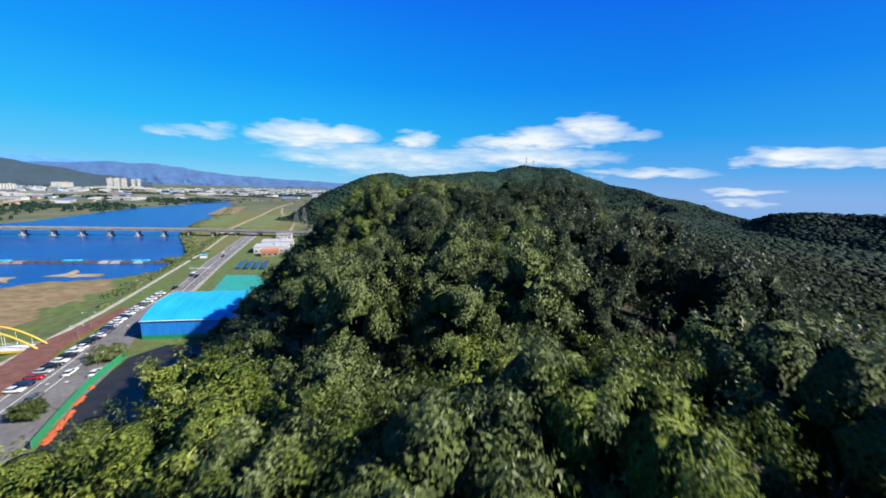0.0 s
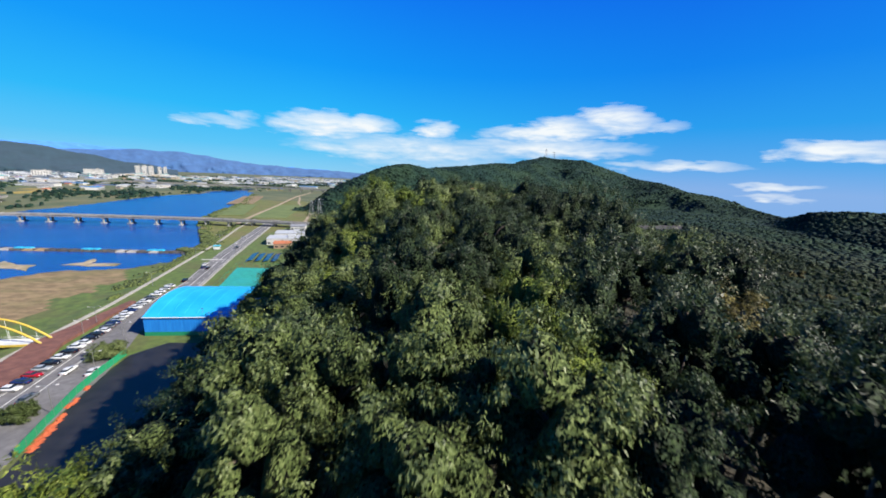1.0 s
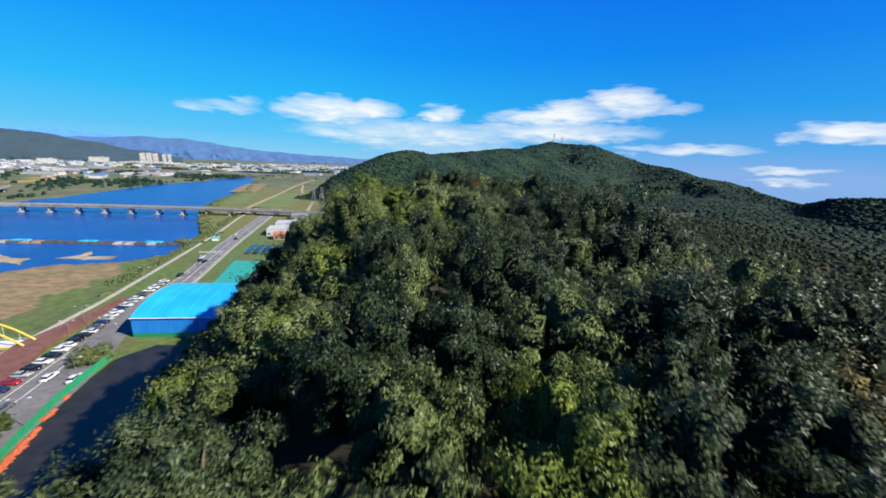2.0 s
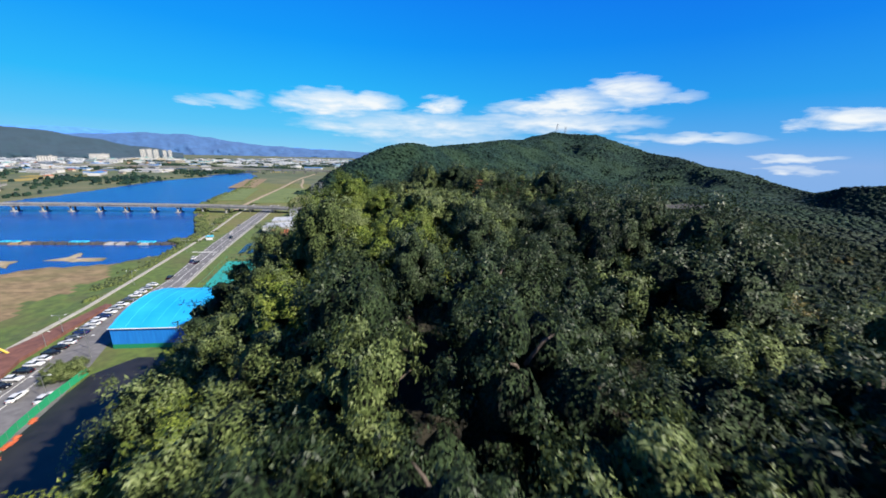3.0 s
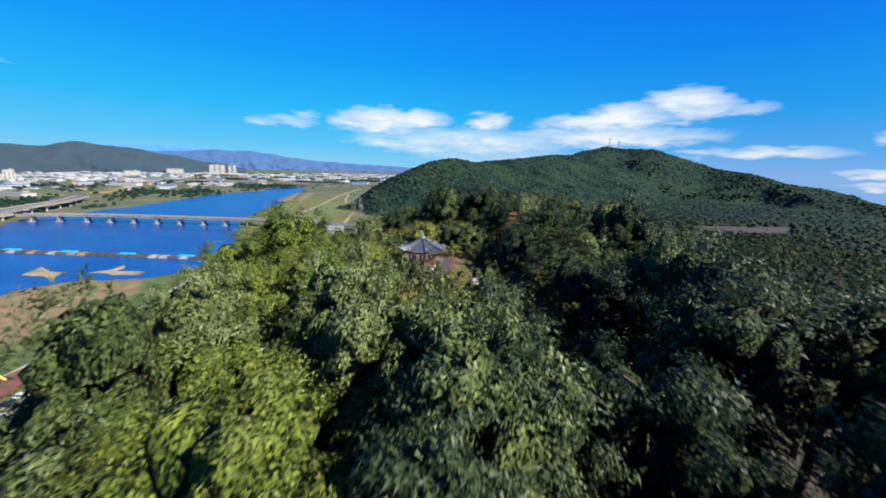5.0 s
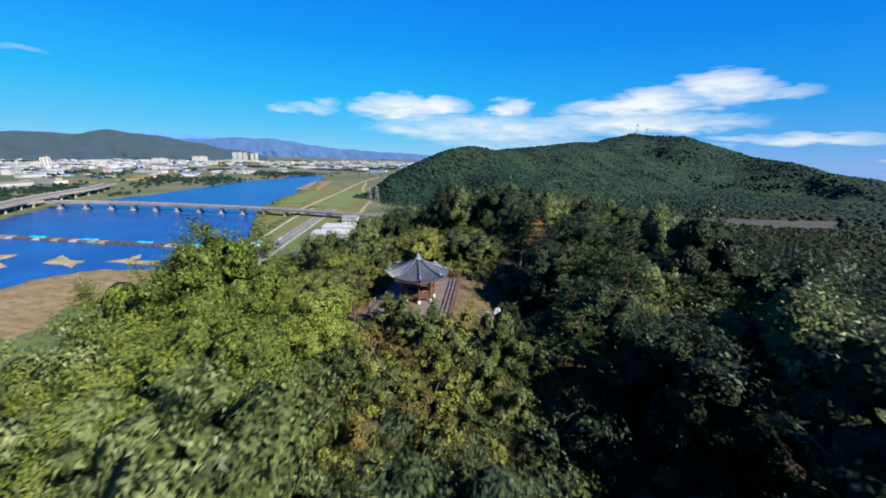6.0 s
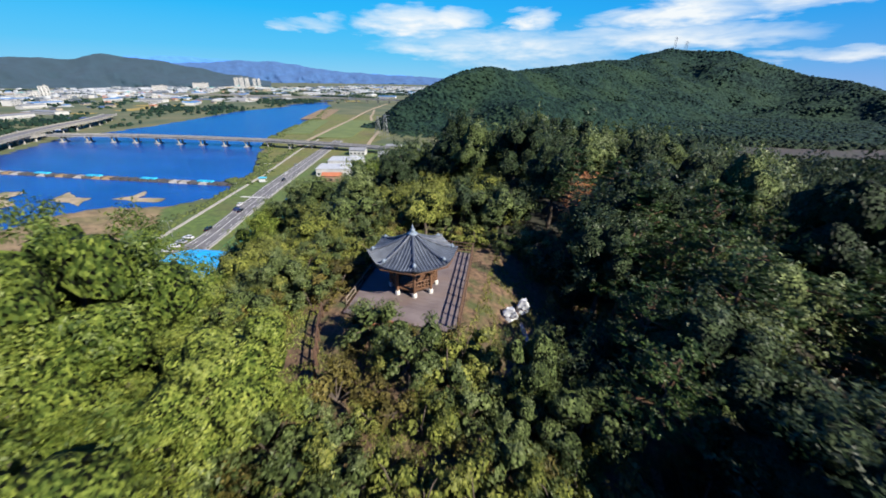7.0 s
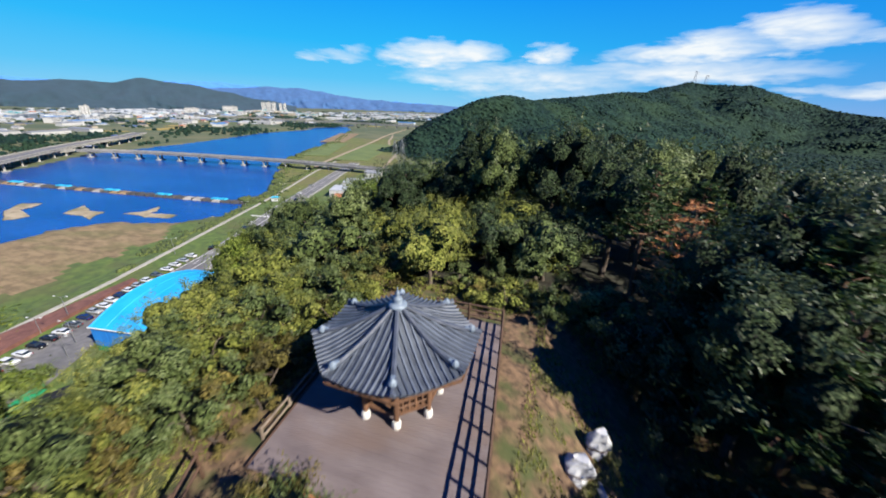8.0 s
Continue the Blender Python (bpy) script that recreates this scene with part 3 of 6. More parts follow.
def build_road():
    g = Geo()
    g.slab(ROAD_RIGHT + ROAD_LEFT[::-1], -0.4, 0.06)
    structure("road", g, M["asphalt"], "grey asphalt riverside road widening into a car park")
    mid = [((a[0] + b[0]) / 2, (a[1] + b[1]) / 2) for a, b in zip(ROAD_LEFT[4:], ROAD_RIGHT[5:])]
    for name, line, w, dash in (("centre_line", mid, 0.18, 0), ("edge_line", offset_line(ROAD_RIGHT[5:], -0.8), 0.16, 0),
                                ("edge_line", offset_line(ROAD_LEFT[4:], 0.8), 0.16, 0), ("lane_line", offset_line(mid, 2.7), 0.14, 6), ("lane_line", offset_line(mid, -2.7), 0.14, 6)):
        q = Geo()
        pts = resample(line, 3.0)
        for i, (a, b) in enumerate(zip(pts, pts[1:])):
            if dash and i % 3:
                continue
            rz = math.atan2(b[1] - a[1], b[0] - a[0])
            q.box(((a[0] + b[0]) / 2, (a[1] + b[1]) / 2, 0.072), (math.hypot(b[0] - a[0], b[1] - a[1]), w * 1.6, 0.02), rz)
        structure(name, q, M["paint"])
    q = Geo()
    q.box((-158.5, 226, 0.072), (14.5, 1.6, 0.02), 0.18)
    structure("stop_line", q, M["paint"], "broad white stop line across the road")
    for k in range(3):
        q = Geo()
        for i in range(6):
            t = i / 5
            q.box((-112 + 4.0 * k - 9 * t, 80 + 26 * t, 0.072), (0.25, 5.4, 0.02), 0.33)
        structure("bay_line", q, M["paint"])
    ribbon("kerb", offset_line(ROAD_RIGHT[5:], 0.0), offset_line(ROAD_RIGHT[5:], 0.9), 0.17, M["path"], "pale concrete kerb along the road", 0.5)
    ribbon("pavement", offset_line(PATHWAY, -0.9), offset_line(PATHWAY, 0.9), 0.25, M["path"], "pale concrete riverside cycle path", 0.8)
    ribbon("terrace", [(-124, 76), (-131, 97), (-136.5, 109), (-137.5, 123), (-140.5, 148)], [(-113, 78), (-121.5, 101), (-127, 110), (-130.5, 122), (-138, 148)],
           1.0, M["brown_deck"], "red-brown paved terrace between path and car park", 1.6)


build_road()


# ---- trees ----
def leaf_arrays(base, way, normal, length, width, folded=True):
    """Pointed leaves: folded, of two triangles each, or of one."""
    way = way / np.linalg.norm(way, axis=1, keepdims=True)
    side = np.cross(way, normal)
    side /= np.maximum(np.linalg.norm(side, axis=1, keepdims=True), 1e-6)
    up = np.cross(side, way)
    L, W = length[:, None], width[:, None]
    mid = base + way * L * 0.5
    if not folded:
        low = base + way * L * 0.12
        v = np.stack([low + side * W * 0.55, low - side * W * 0.55, base + way * L - up * L * 0.15], 1)
        return v.reshape(-1, 3), np.arange(len(base) * 3).reshape(-1, 3)
    v = np.stack([base, mid + side * W * 0.5 + up * W * 0.22, mid - side * W * 0.5 + up * W * 0.22, base + way * L - up * L * 0.18], 1)
    k = np.arange(len(base))[:, None] * 4
    t = np.stack([np.concatenate([k, k + 1, k + 3], 1), np.concatenate([k, k + 3, k + 2], 1)], 1).reshape(-1, 3)
    return v.reshape(-1, 3), t


def unit(rng, n):
    v = rng.normal(size=(n, 3))
    return v / np.linalg.norm(v, axis=1, keepdims=True)


def crown_blob(seed, n=5, rings=3, rough=0.35):
    r = random.Random(seed)
    v, t = [(0, 0, 1.0)], []
    for i in range(1, rings + 1):
        a = i / rings * 1.9
        for k in range(n):
            w = 2 * math.pi * (k + 0.5 * (i % 2)) / n
            s = r.uniform(1 - rough, 1 + rough)
            v.append((math.sin(a) * math.cos(w) * s, math.sin(a) * math.sin(w) * s, math.cos(a) * r.uniform(1 - rough, 1 + rough)))
    for k in range(n):
        t.append((0, 1 + k, 1 + (k + 1) % n))
    for i in range(rings - 1):
        for k in range(n):
            a, b = 1 + i * n + k, 1 + i * n + (k + 1) % n
            c, d = a + n, b + n
            t += [(a, c, b), (b, c, d)]
    return np.array(v), np.array(t)


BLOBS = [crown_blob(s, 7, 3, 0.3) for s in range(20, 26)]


def spread(rng, n, low):
    """n directions set well apart on a dome."""
    pool = unit(rng, n * 10)
    pool = pool[pool[:, 2] > low]
    pick, gap = [0], np.full(len(pool), 9.0)
    for _ in range(min(n, len(pool)) - 1):
        gap = np.minimum(gap, np.linalg.norm(pool - pool[pick[-1]], axis=1) * rng.uniform(0.7, 1.0, len(pool)))
        pick.append(int(np.argmax(gap)))
    return pool[pick]


def broad_crown(rng, R, H, clumps, whorls, per, leaf, droop=0.3, low=-0.35, folded=True):
    """Boughs bear sprays, sprays bear twigs, twigs bear leaves; gives leaf arrays and the spray centres."""
    boughs = max(4, round(clumps / 5))
    bd = spread(rng, boughs, low)
    size = np.array([R, R, H * 0.5])
    bough_r = rng.uniform(0.34, 0.52, boughs)
    bough = bd * rng.uniform(0.42, 0.66, (boughs, 1))
    o = np.arange(clumps) % boughs
    out = 0.9 * bd[o] + 1.15 * unit(rng, clumps) + np.array([0, 0, 0.3])
    out /= np.linalg.norm(out, axis=1, keepdims=True)
    centre = (bough[o] + out * (bough_r[o] * rng.uniform(0.55, 1.02, clumps))[:, None]) * size
    rc = R * rng.uniform(0.14, 0.25, clumps) * (42 / clumps) ** 0.4
    # twigs reach out of the middle of each spray, longer along its way than across it
    q = np.repeat(np.arange(clumps), whorls)
    axis = unit(rng, len(q)) + 0.75 * out[q] + np.array([0, 0, 0.1])
    axis /= np.linalg.norm(axis, axis=1, keepdims=True)
    reach = rc[q] * rng.uniform(0.10, 1.0, len(q)) ** 0.6 * rng.uniform(0.75, 1.35, len(q))
    tip = centre[q] + (axis + 0.45 * out[q]) * reach[:, None] * np.array([1.1, 1.1, 0.85])
    w = np.repeat(np.arange(len(q)), per)
    ax = axis[w]
    tang = np.cross(ax, unit(rng, len(w)))
    tang /= np.maximum(np.linalg.norm(tang, axis=1, keepdims=True), 1e-6)
    way = tang + ax * rng.uniform(0.05, 0.7, (len(w), 1)) - np.array([0, 0, 1]) * rng.uniform(0, 2 * droop, (len(w), 1))
    length = leaf * rng.uniform(0.65, 1.3, len(w))
    spot = tip[w] + tang * rng.uniform(0, 0.7, (len(w), 1)) * leaf + ax * rng.uniform(-1.4, 0.6, (len(w), 1)) * leaf
    v, t = leaf_arrays(spot, way, 0.7 * ax + 0.7 * out[q][w] + 0.65 * unit(rng, len(w)), length, length * rng.uniform(0.30, 0.46, len(w)), folded)
    # the leafy heart of each bough, its darker colour deepening the crown's inner shade
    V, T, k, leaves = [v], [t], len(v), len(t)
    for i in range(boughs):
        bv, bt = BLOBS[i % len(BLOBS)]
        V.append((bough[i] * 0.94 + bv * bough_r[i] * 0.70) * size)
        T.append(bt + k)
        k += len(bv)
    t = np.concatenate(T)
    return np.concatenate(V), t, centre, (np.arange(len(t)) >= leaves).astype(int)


def trunk_mesh(name, rng, H, crown_z, centres, r, mat, limbs=5):
    g = Geo()
    lean = rng.uniform(-0.25, 0.25, 2)
    top = crown_z + 0.10 * H
    pts = [(lean[0] * t * t * 2 + 0.1 * math.sin(5 * t), lean[1] * t * t * 2, -0.6 + (top + 0.6) * t) for t in (0, 0.07, 0.3, 0.55, 0.8, 1)]
    g.tube(pts, [r * 1.5, r * 1.1, r * 0.9, r * 0.7, r * 0.42, r * 0.12], 7)
    for i in rng.permutation(len(centres))[:limbs]:
        c = Vector(centres[i]) + Vector((0, 0, crown_z))
        s = Vector((lean[0], lean[1], max(crown_z * 0.55, c.z - 0.55 * math.hypot(c.x, c.y) - 0.4)))
        m = (s + c) / 2 + Vector((0, 0, 0.25))
        g.tube([s, m, c], [r * 0.42, r * 0.28, r * 0.07], 4)
    return g.mesh(name, mat, True)


def make_tree(kind, rng, R, H, clumps, whorls, per, leaf, leaves, label, droop=0.3, bark="bark", low=-0.35, name="tree", folded=False):
    crown_z = H * (0.58 if low > -0.7 else 0.52)
    v, t, cs, slot = broad_crown(rng, R, H * (0.84 if low > -0.7 else 0.95), clumps, whorls, per, leaf, droop, low, folded)
    v = v + np.array([0, 0, crown_z])
    root = thing(name, pose(0, 0, -400), label, name, {"tree": "trees of the hill", "shrub": "shrubs of the slope"}.get(name, "bushes of the clearing"))
    part("trunk", trunk_mesh("trunk", rng, H, crown_z, cs, 0.045 * H / 2 + 0.03, M[bark]), None, root)
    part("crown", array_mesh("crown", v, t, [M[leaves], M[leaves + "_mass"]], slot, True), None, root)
    root["height"] = H
    return root


def make_pine(rng, R, H, layers, tufts, leaves, label):
    g = Geo()
    pts = [(0.25 * math.sin(2.2 * t), 0.2 * t, -0.5 + (H + 0.3) * t) for t in (0, 0.1, 0.35, 0.6, 0.85, 1)]
    g.tube(pts, [0.2, 0.15, 0.13, 0.10, 0.06, 0.02], 7)
    V, Tt, k = [], [], 0
    for i in range(layers):
        f = i / (layers - 1)
        z = H * (0.42 + 0.57 * f)
        reach = R * (1 - 0.72 * f ** 1.4) * rng.uniform(0.8, 1.1)
        for b in range(5 if f < 0.8 else 3):
            a = rng.uniform(0, 2 * math.pi)
            e = np.array([math.cos(a) * reach, math.sin(a) * reach, z + 0.12 * reach])
            g.tube([(0, 0, z - 0.25), (e[0] * 0.5, e[1] * 0.5, z), tuple(e)], [0.05, 0.035, 0.012], 5)
            n = max(3, int(tufts * (0.45 + 0.55 * reach / R)))
            s = rng.uniform(0.35, 1.0, n)
            tip = e * s[:, None] + np.array([0, 0, 1]) * (z * (1 - s))[:, None] + rng.normal(size=(n, 3)) * np.array([0.32, 0.32, 0.10])
            w = np.repeat(np.arange(n), 9)
            way = unit(rng, len(w)) * np.array([1, 1, 0.5]) + np.array([0, 0, 0.45])
            size = rng.uniform(0.15, 0.27, len(w))
            v, t = leaf_arrays(tip[w], way, unit(rng, len(w)) + np.array([0, 0, 1.0]), size * 1.1, size * 0.34, False)
            V.append(v), Tt.append(t + k)
            k += len(v)
    root = thing("pine_tree", pose(0, 0, -400), label, "tree", "pines beside the clearing")
    part("trunk", g.mesh("trunk", M["pine_bark"], True), None, root)
    part("crown", array_mesh("crown", np.concatenate(V), np.concatenate(Tt), [M[leaves]]), None, root)
    root["height"] = H
    return root


rng = np.random.default_rng(5)
DARK = "broad-leaved tree with dense dark green crown on the hill"
LIME = "broad-leaved tree with sunlit yellow-green crown on the hill"
OLIVE = "broad-leaved tree with olive green drooping leaves on the hill"
TURN = "broad-leaved tree with leaves turning brown on the hill"
near_kinds = [make_tree("oak", rng, 3.8, 10.5, 58, 26, 6, 0.18, "oak", DARK, low=-0.5), make_tree("oak", rng, 3.5, 11.0, 54, 26, 6, 0.18, "oak", DARK, 0.45, low=-0.5),
              make_tree("olive", rng, 3.7, 10.0, 58, 24, 6, 0.21, "olive", OLIVE, 0.8, low=-0.5), make_tree("lime", rng, 3.5, 9.5, 58, 34, 6, 0.145, "lime", LIME, 0.45, low=-0.5),
              make_tree("autumn", rng, 3.3, 9.5, 50, 26, 6, 0.18, "autumn", TURN, low=-0.5)]
mid_kinds = [make_tree("oak", rng, 3.9, 10.5, 46, 14, 5, 0.25, "oak", DARK, low=-0.5), make_tree("oak", rng, 3.6, 11.0, 44, 14, 5, 0.25, "oak", DARK, low=-0.5),
             make_tree("olive", rng, 3.8, 10.0, 46, 14, 5, 0.25, "olive", OLIVE, 0.5, low=-0.5), make_tree("lime", rng, 3.5, 9.5, 44, 14, 5, 0.25, "lime", LIME, low=-0.5),
             make_tree("autumn", rng, 3.4, 9.5, 42, 14, 5, 0.25, "autumn", TURN, low=-0.5)]
BUSH = "leafy green bush on the hilltop clearing"
SERE = "bush with yellowing and brown leaves on the clearing"
bushes = [make_tree("lime", rng, 1.15, 2.0, 20, 17, 5, 0.10, "sunny", BUSH, 0.2, low=-0.8, name="bush"), make_tree("olive", rng, 1.2, 2.2, 20, 15, 5, 0.12, "olive", BUSH, 0.3, low=-0.8, name="bush"),
          make_tree("autumn", rng, 1.05, 1.8, 18, 15, 5, 0.10, "autumn", SERE, 0.2, low=-0.8, name="bush"),
          make_tree("oak", rng, 1.25, 2.3, 20, 15, 5, 0.13, "oak", "dark green bush in the shade of the wood", 0.3, low=-0.8, name="bush")]
thickets = [make_tree("lime", rng, 2.2, 4.6, 34, 16, 5, 0.12, "sunny", "tall bushy shrub with yellow-green leaves down to the ground", 0.3, low=-0.85, name="shrub"),
            make_tree("olive", rng, 2.3, 4.8, 34, 16, 5, 0.12, "olive", "tall bushy shrub with olive leaves down to the ground", 0.3, low=-0.85, name="shrub"),
            make_tree("oak", rng, 2.2, 5.0, 30, 13, 5, 0.15, "oak", "tall bushy shrub with dark green leaves down to the ground", 0.3, low=-0.85, name="shrub")]
thickets.append(make_tree("autumn", rng, 2.0, 4.0, 34, 16, 5, 0.12, "autumn", "tall bushy shrub with yellowing leaves down to the ground", 0.3, low=-0.85, name="shrub"))
PINE = "dark green pine with layered needle boughs beside the clearing"
pines = [make_pine(rng, 2.6, 9.0, 9, 22, "pine", PINE), make_pine(rng, 2.9, 8.0, 8, 22, "pine", PINE)]
dead_pine = make_pine(rng, 1.5, 8.6, 7, 12, "rust", "dead pine with rust-orange needles among green trees")
tagged(dead_pine, group="dead pine")

WALK_LINE = [(x, y) for _, x, y, *_ in PATH]


def walk_distance(x, y):
    d, _, _ = line_distance(np.array(x), np.array(y), [(a, b, 0) for a, b in WALK_LINE])
    return float(d)


def walk_height(y):
    ys, zs = [r[2] for r in PATH], [r[3] for r in PATH]
    return float(np.interp(y, ys, zs))


def set_tree(src, x, y, s, sz=None):
    sz = s if sz is None else sz
    m = pose(x, y, float(ground_z(x, y)) - 0.1, 0, 0, random.uniform(0, 360)) @ Matrix.Diagonal((s, s, sz, 1))
    return copy_thing(src, m)


def in_clearing(x, y):
    if -10.5 < x < 1.5 and 76.5 < y < 95:
        return True
    return -12 < x < 4.5 and 80 < y < 91 or -7 < x < 5.5 and 68 < y <= 84


def canopy_limit(x, y):
    """How high the wood's roof may stand: it falls steeply on the river side, and stays under the way over the hill."""
    top = 99.0
    if x < -12:
        xs = (-75, -60, -45, -35, -25, -15)
        rows = {20: (3, 4, 8, 28, 44, 49), 30: (3, 4, 10, 29, 40, 48.5), 40: (3, 4, 13, 29, 40, 51.5), 50: (3, 4, 17, 32, 43, 53), 60: (4, 6, 23, 36, 47, 55), 70: (5, 8, 27, 40, 51.5, 59),
                78: (5, 10, 29, 42, 53.5, 61), 85: (5, 12, 31, 42.5, 49.5, 54), 100: (9, 22, 38, 48, 52.5, 57), 115: (10, 27, 44, 51, 53.5, 57), 130: (15, 32, 46, 51, 54, 57), 150: (21, 38, 48, 52, 55, 58), 180: (36, 42, 45, 50, 55, 58)}
        top = float(np.interp(y, list(rows), [np.interp(x, xs, r) for r in rows.values()]))
    if 11 < x < 28 and 50 < y < 84:
        top = 60.5
    if walk_distance(x, y) < 13:
        top = min(top, walk_height(y) - 4.6)
    if 49 < y < 84 and abs(x - (4.5 - 0.25 * (y - 49))) < 2.2:
        top = min(top, 63.6 - 0.25 * (y - 49) - 0.8)
    if 5 < x < 11 and 63 < y < 83:
        top = min(top, 52.6)
    if 2.5 < x < 13 and abs(y - 88 + 0.303 * (x - 2)) < 2.0:
        top = min(top, 50 + 0.8 * (x - 2))
    if 76 < y < 94 and abs(x - (4.5 - 0.12 * (95 - y))) < 2.6:
        top = min(top, 55.0)
    return top


def wood_kind(rnd, x, y):
    """What a stretch of wood is made of: oak, oak, olive, lime, turning."""
    if 4 < x < 15 and 60 < y < 84:
        return (5, 5, 1, 0, 0)
    if x > 6 and y > 78:
        return (5, 3, 3, 0, 0)
    if y > 96 and x < -9:
        return (2, 2, 5, 3, 0)
    if y > 94 and x <= 6:
        return (5, 4, 4, 0, 0)
    if x < -6:
        return (0, 0, 8, 2, 0) if 54 < y < 64 and x > -20 else (0, 0, 5, 5, 0) if 64 <= y < 82 and x > -20 else (1, 1, 4, 6, 1) if y > 82 else (0, 0, 5, 5, 0) if y < 25 else (5, 4, 3, 2, 0) if y < 50 and x < -14 else (3, 2, 5, 2, 0)
    if y < 18 and x < 14:
        return (0, 0, 5, 5, 0)
    if 18 <= y < 30 and x < 8:
        return (1, 0, 7, 4, 0)
    if 49 < y < 70 and x < 6:
        return (1, 1, 8, 1, 0)
    if x > 14:
        return (6, 5, 3, 0, 1)
    return (6, 5, 3, 0, 0)


REST = {"oak": [], "olive": [], "lime": [], "autumn": []}        # trees past those that stand as things


def plant_hill():
    rnd = random.Random(11)
    for i in range(53):
        for j in range(42):
            x, y = -92 + 5.4 * j + rnd.uniform(-1.6, 1.6) + (2.7 if i % 2 else 0), -12 + 5.1 * i + rnd.uniform(-1.6, 1.6)
            if x > 100:
                continue
            z = float(ground_z(x, y))
            if z - float(flat_ground(np.array(x), np.array(y))) < 1.5 or in_clearing(x, y) or math.hypot(x - 4.5, y - 95.5) < 3:
                continue
            d = walk_distance(x, y)
            if y < -3 and d > 12:
                continue
            k = rnd.choices(range(5), wood_kind(rnd, x, y))[0]
            s = rnd.uniform(0.76, 1.04)
            sz = rnd.uniform(0.86, 1.16)
            limit = canopy_limit(x, y) - z
            if x < -8 and y < 56:
                limit = min(limit, canopy_limit(x - 4, y + 1) + 2.2 - z)
            if 15 < x < 28 and 52 < y < 84:
                sz *= 1.2
            if 11 <= x < 20 and 60 < y < 82:
                sz, s = max(sz, min(limit, 10.8) / 10.3), max(s, 1.05)
            if x < -8 and y < 82:
                sz, s = max(sz, min(1.35, rnd.uniform(0.88, 1.03) * limit / 10.3)), max(s, 0.9 if x > -35 else 0.7)
            if limit < (5 if x < -48 else 2.5):
                continue
            slope = -45 < x < -7 and 80 < y < 105 or -8 < x < 1.5 and 92 < y < 106
            if d > (40 if y > 70 and 0 < x < 60 else 50 if -40 < x <= 0 and 100 < y < 128 else 25) and not slope:
                REST[("oak", "oak", "olive", "lime", "autumn")[k]].append((x, y, z, s * min(1, 0.4 + limit / 18), min(sz, limit / 10.8)))
                continue
            if slope:
                src = thickets[rnd.choices(range(4), (8, 3, 0, 1.6) if x < -9 else (1, 5, 4, 0))[0]]
                sz = rnd.uniform(0.65, 0.95) if y < 92 else rnd.uniform(1.1, 1.6) if x < -9 else rnd.uniform(0.8, 1.1)
                sz = min(sz, max(0.3, limit / 5))
                s = sz * rnd.uniform(0.95, 1.15)
            elif limit < 6:
                src = thickets[2 if k < 2 else 1 if k == 2 else 0]
                sz = min(rnd.uniform(0.85, 1.15), limit / 5)
                s = sz * rnd.uniform(1.1, 1.5)
            elif 4.5 < x < 15 and 82 < y < 106 and rnd.random() < 0.6:
                src = pines[rnd.randrange(2)]
                sz = min(rnd.uniform(0.75, 1.0), max(0.3, limit / src["height"]))
                s = sz * rnd.uniform(1.0, 1.25)
            else:
                src = (near_kinds if d < 9 or -19 < x < 0 and 62 < y < 80 else mid_kinds)[k]
                if 84 < y < 104 and 0.4 < x < 14:
                    sz *= 0.78
                full = sz
                sz = min(sz, max(0.3, limit / src["height"]))
                s *= 0.45 + 0.55 * sz / full
            set_tree(src, x, y, s, sz)


def plant_valley():
    rnd = random.Random(29)
    for i in range(52):
        for j in range(24):
            x, y = 101 + 7.4 * j + rnd.uniform(-3, 3) + (3.7 if i % 2 else 0), 45 + 7.4 * i + rnd.uniform(-3, 3)
            if x > 30 + 1.25 * (y + 20) or in_field(x, y) or x > 268 or y > 425:
                continue
            REST[rnd.choices(("oak", "olive", "autumn"), (12, 1, 0.3))[0]].append((x, y, float(ground_z(x, y)) - 2.5, rnd.uniform(0.8, 1.25), rnd.uniform(0.65, 1.0)))


random.seed(21)
plant_hill()
plant_valley()
set_tree(dead_pine, 4.9, 95.9, 0.9, 0.86)
for _x, _y, _top in ((-13.5, 75.5, 61.2), (-16.5, 73.0, 59.0), (-11.0, 69.5, 57.5), (-14.0, 67.0, 56.5), (-17.5, 79.0, 57.0), (-10.5, 64.5, 57.0)):
    set_tree(near_kinds[3], _x, _y, 1.1, (_top - float(ground_z(_x, _y))) / 9.3)
set_tree(near_kinds[3], -2.8, 9.6, 1.0, 1.0)
for _x, _y, _top in ((0.3, 7.2, 53.8), (3.2, 8.8, 54.6), (1.2, 62.3, 59.6), (-2.6, 64.5, 59.8), (4.2, 59.0, 60.0)):
    set_tree(near_kinds[2], _x, _y, 1.0, (_top - float(ground_z(_x, _y))) / 10.0)
set_tree(thickets[1], 2.5, 80.6, 0.72, 1.12)
# shrubs and pines whose shade falls on the hollow beside the deck
for _x, _y, _k, _s in ((4.6, 79.0, 1, 0.85), (5.4, 82.5, 2, 1.0), (2.6, 78.6, 1, 0.62), (3.3, 92.6, 2, 0.85), (5.2, 92.6, 2, 1.2), (6.8, 94.0, 2, 1.2), (2.2, 94.4, 1, 0.8), (4.3, 90.6, 2, 0.6), (4.6, 87.6, 2, 0.5), (3.4, 84.6, 1, 0.45)):
    set_tree(thickets[_k], _x, _y, _s, _s)
for _x, _y, _top in ((6.4, 90.2, 57.6), (6.4, 93.2, 58.0), (9.6, 81.8, 57.0)):
    set_tree(mid_kinds[0], _x, _y, 0.75, (_top - float(ground_z(_x, _y))) / 10.3)
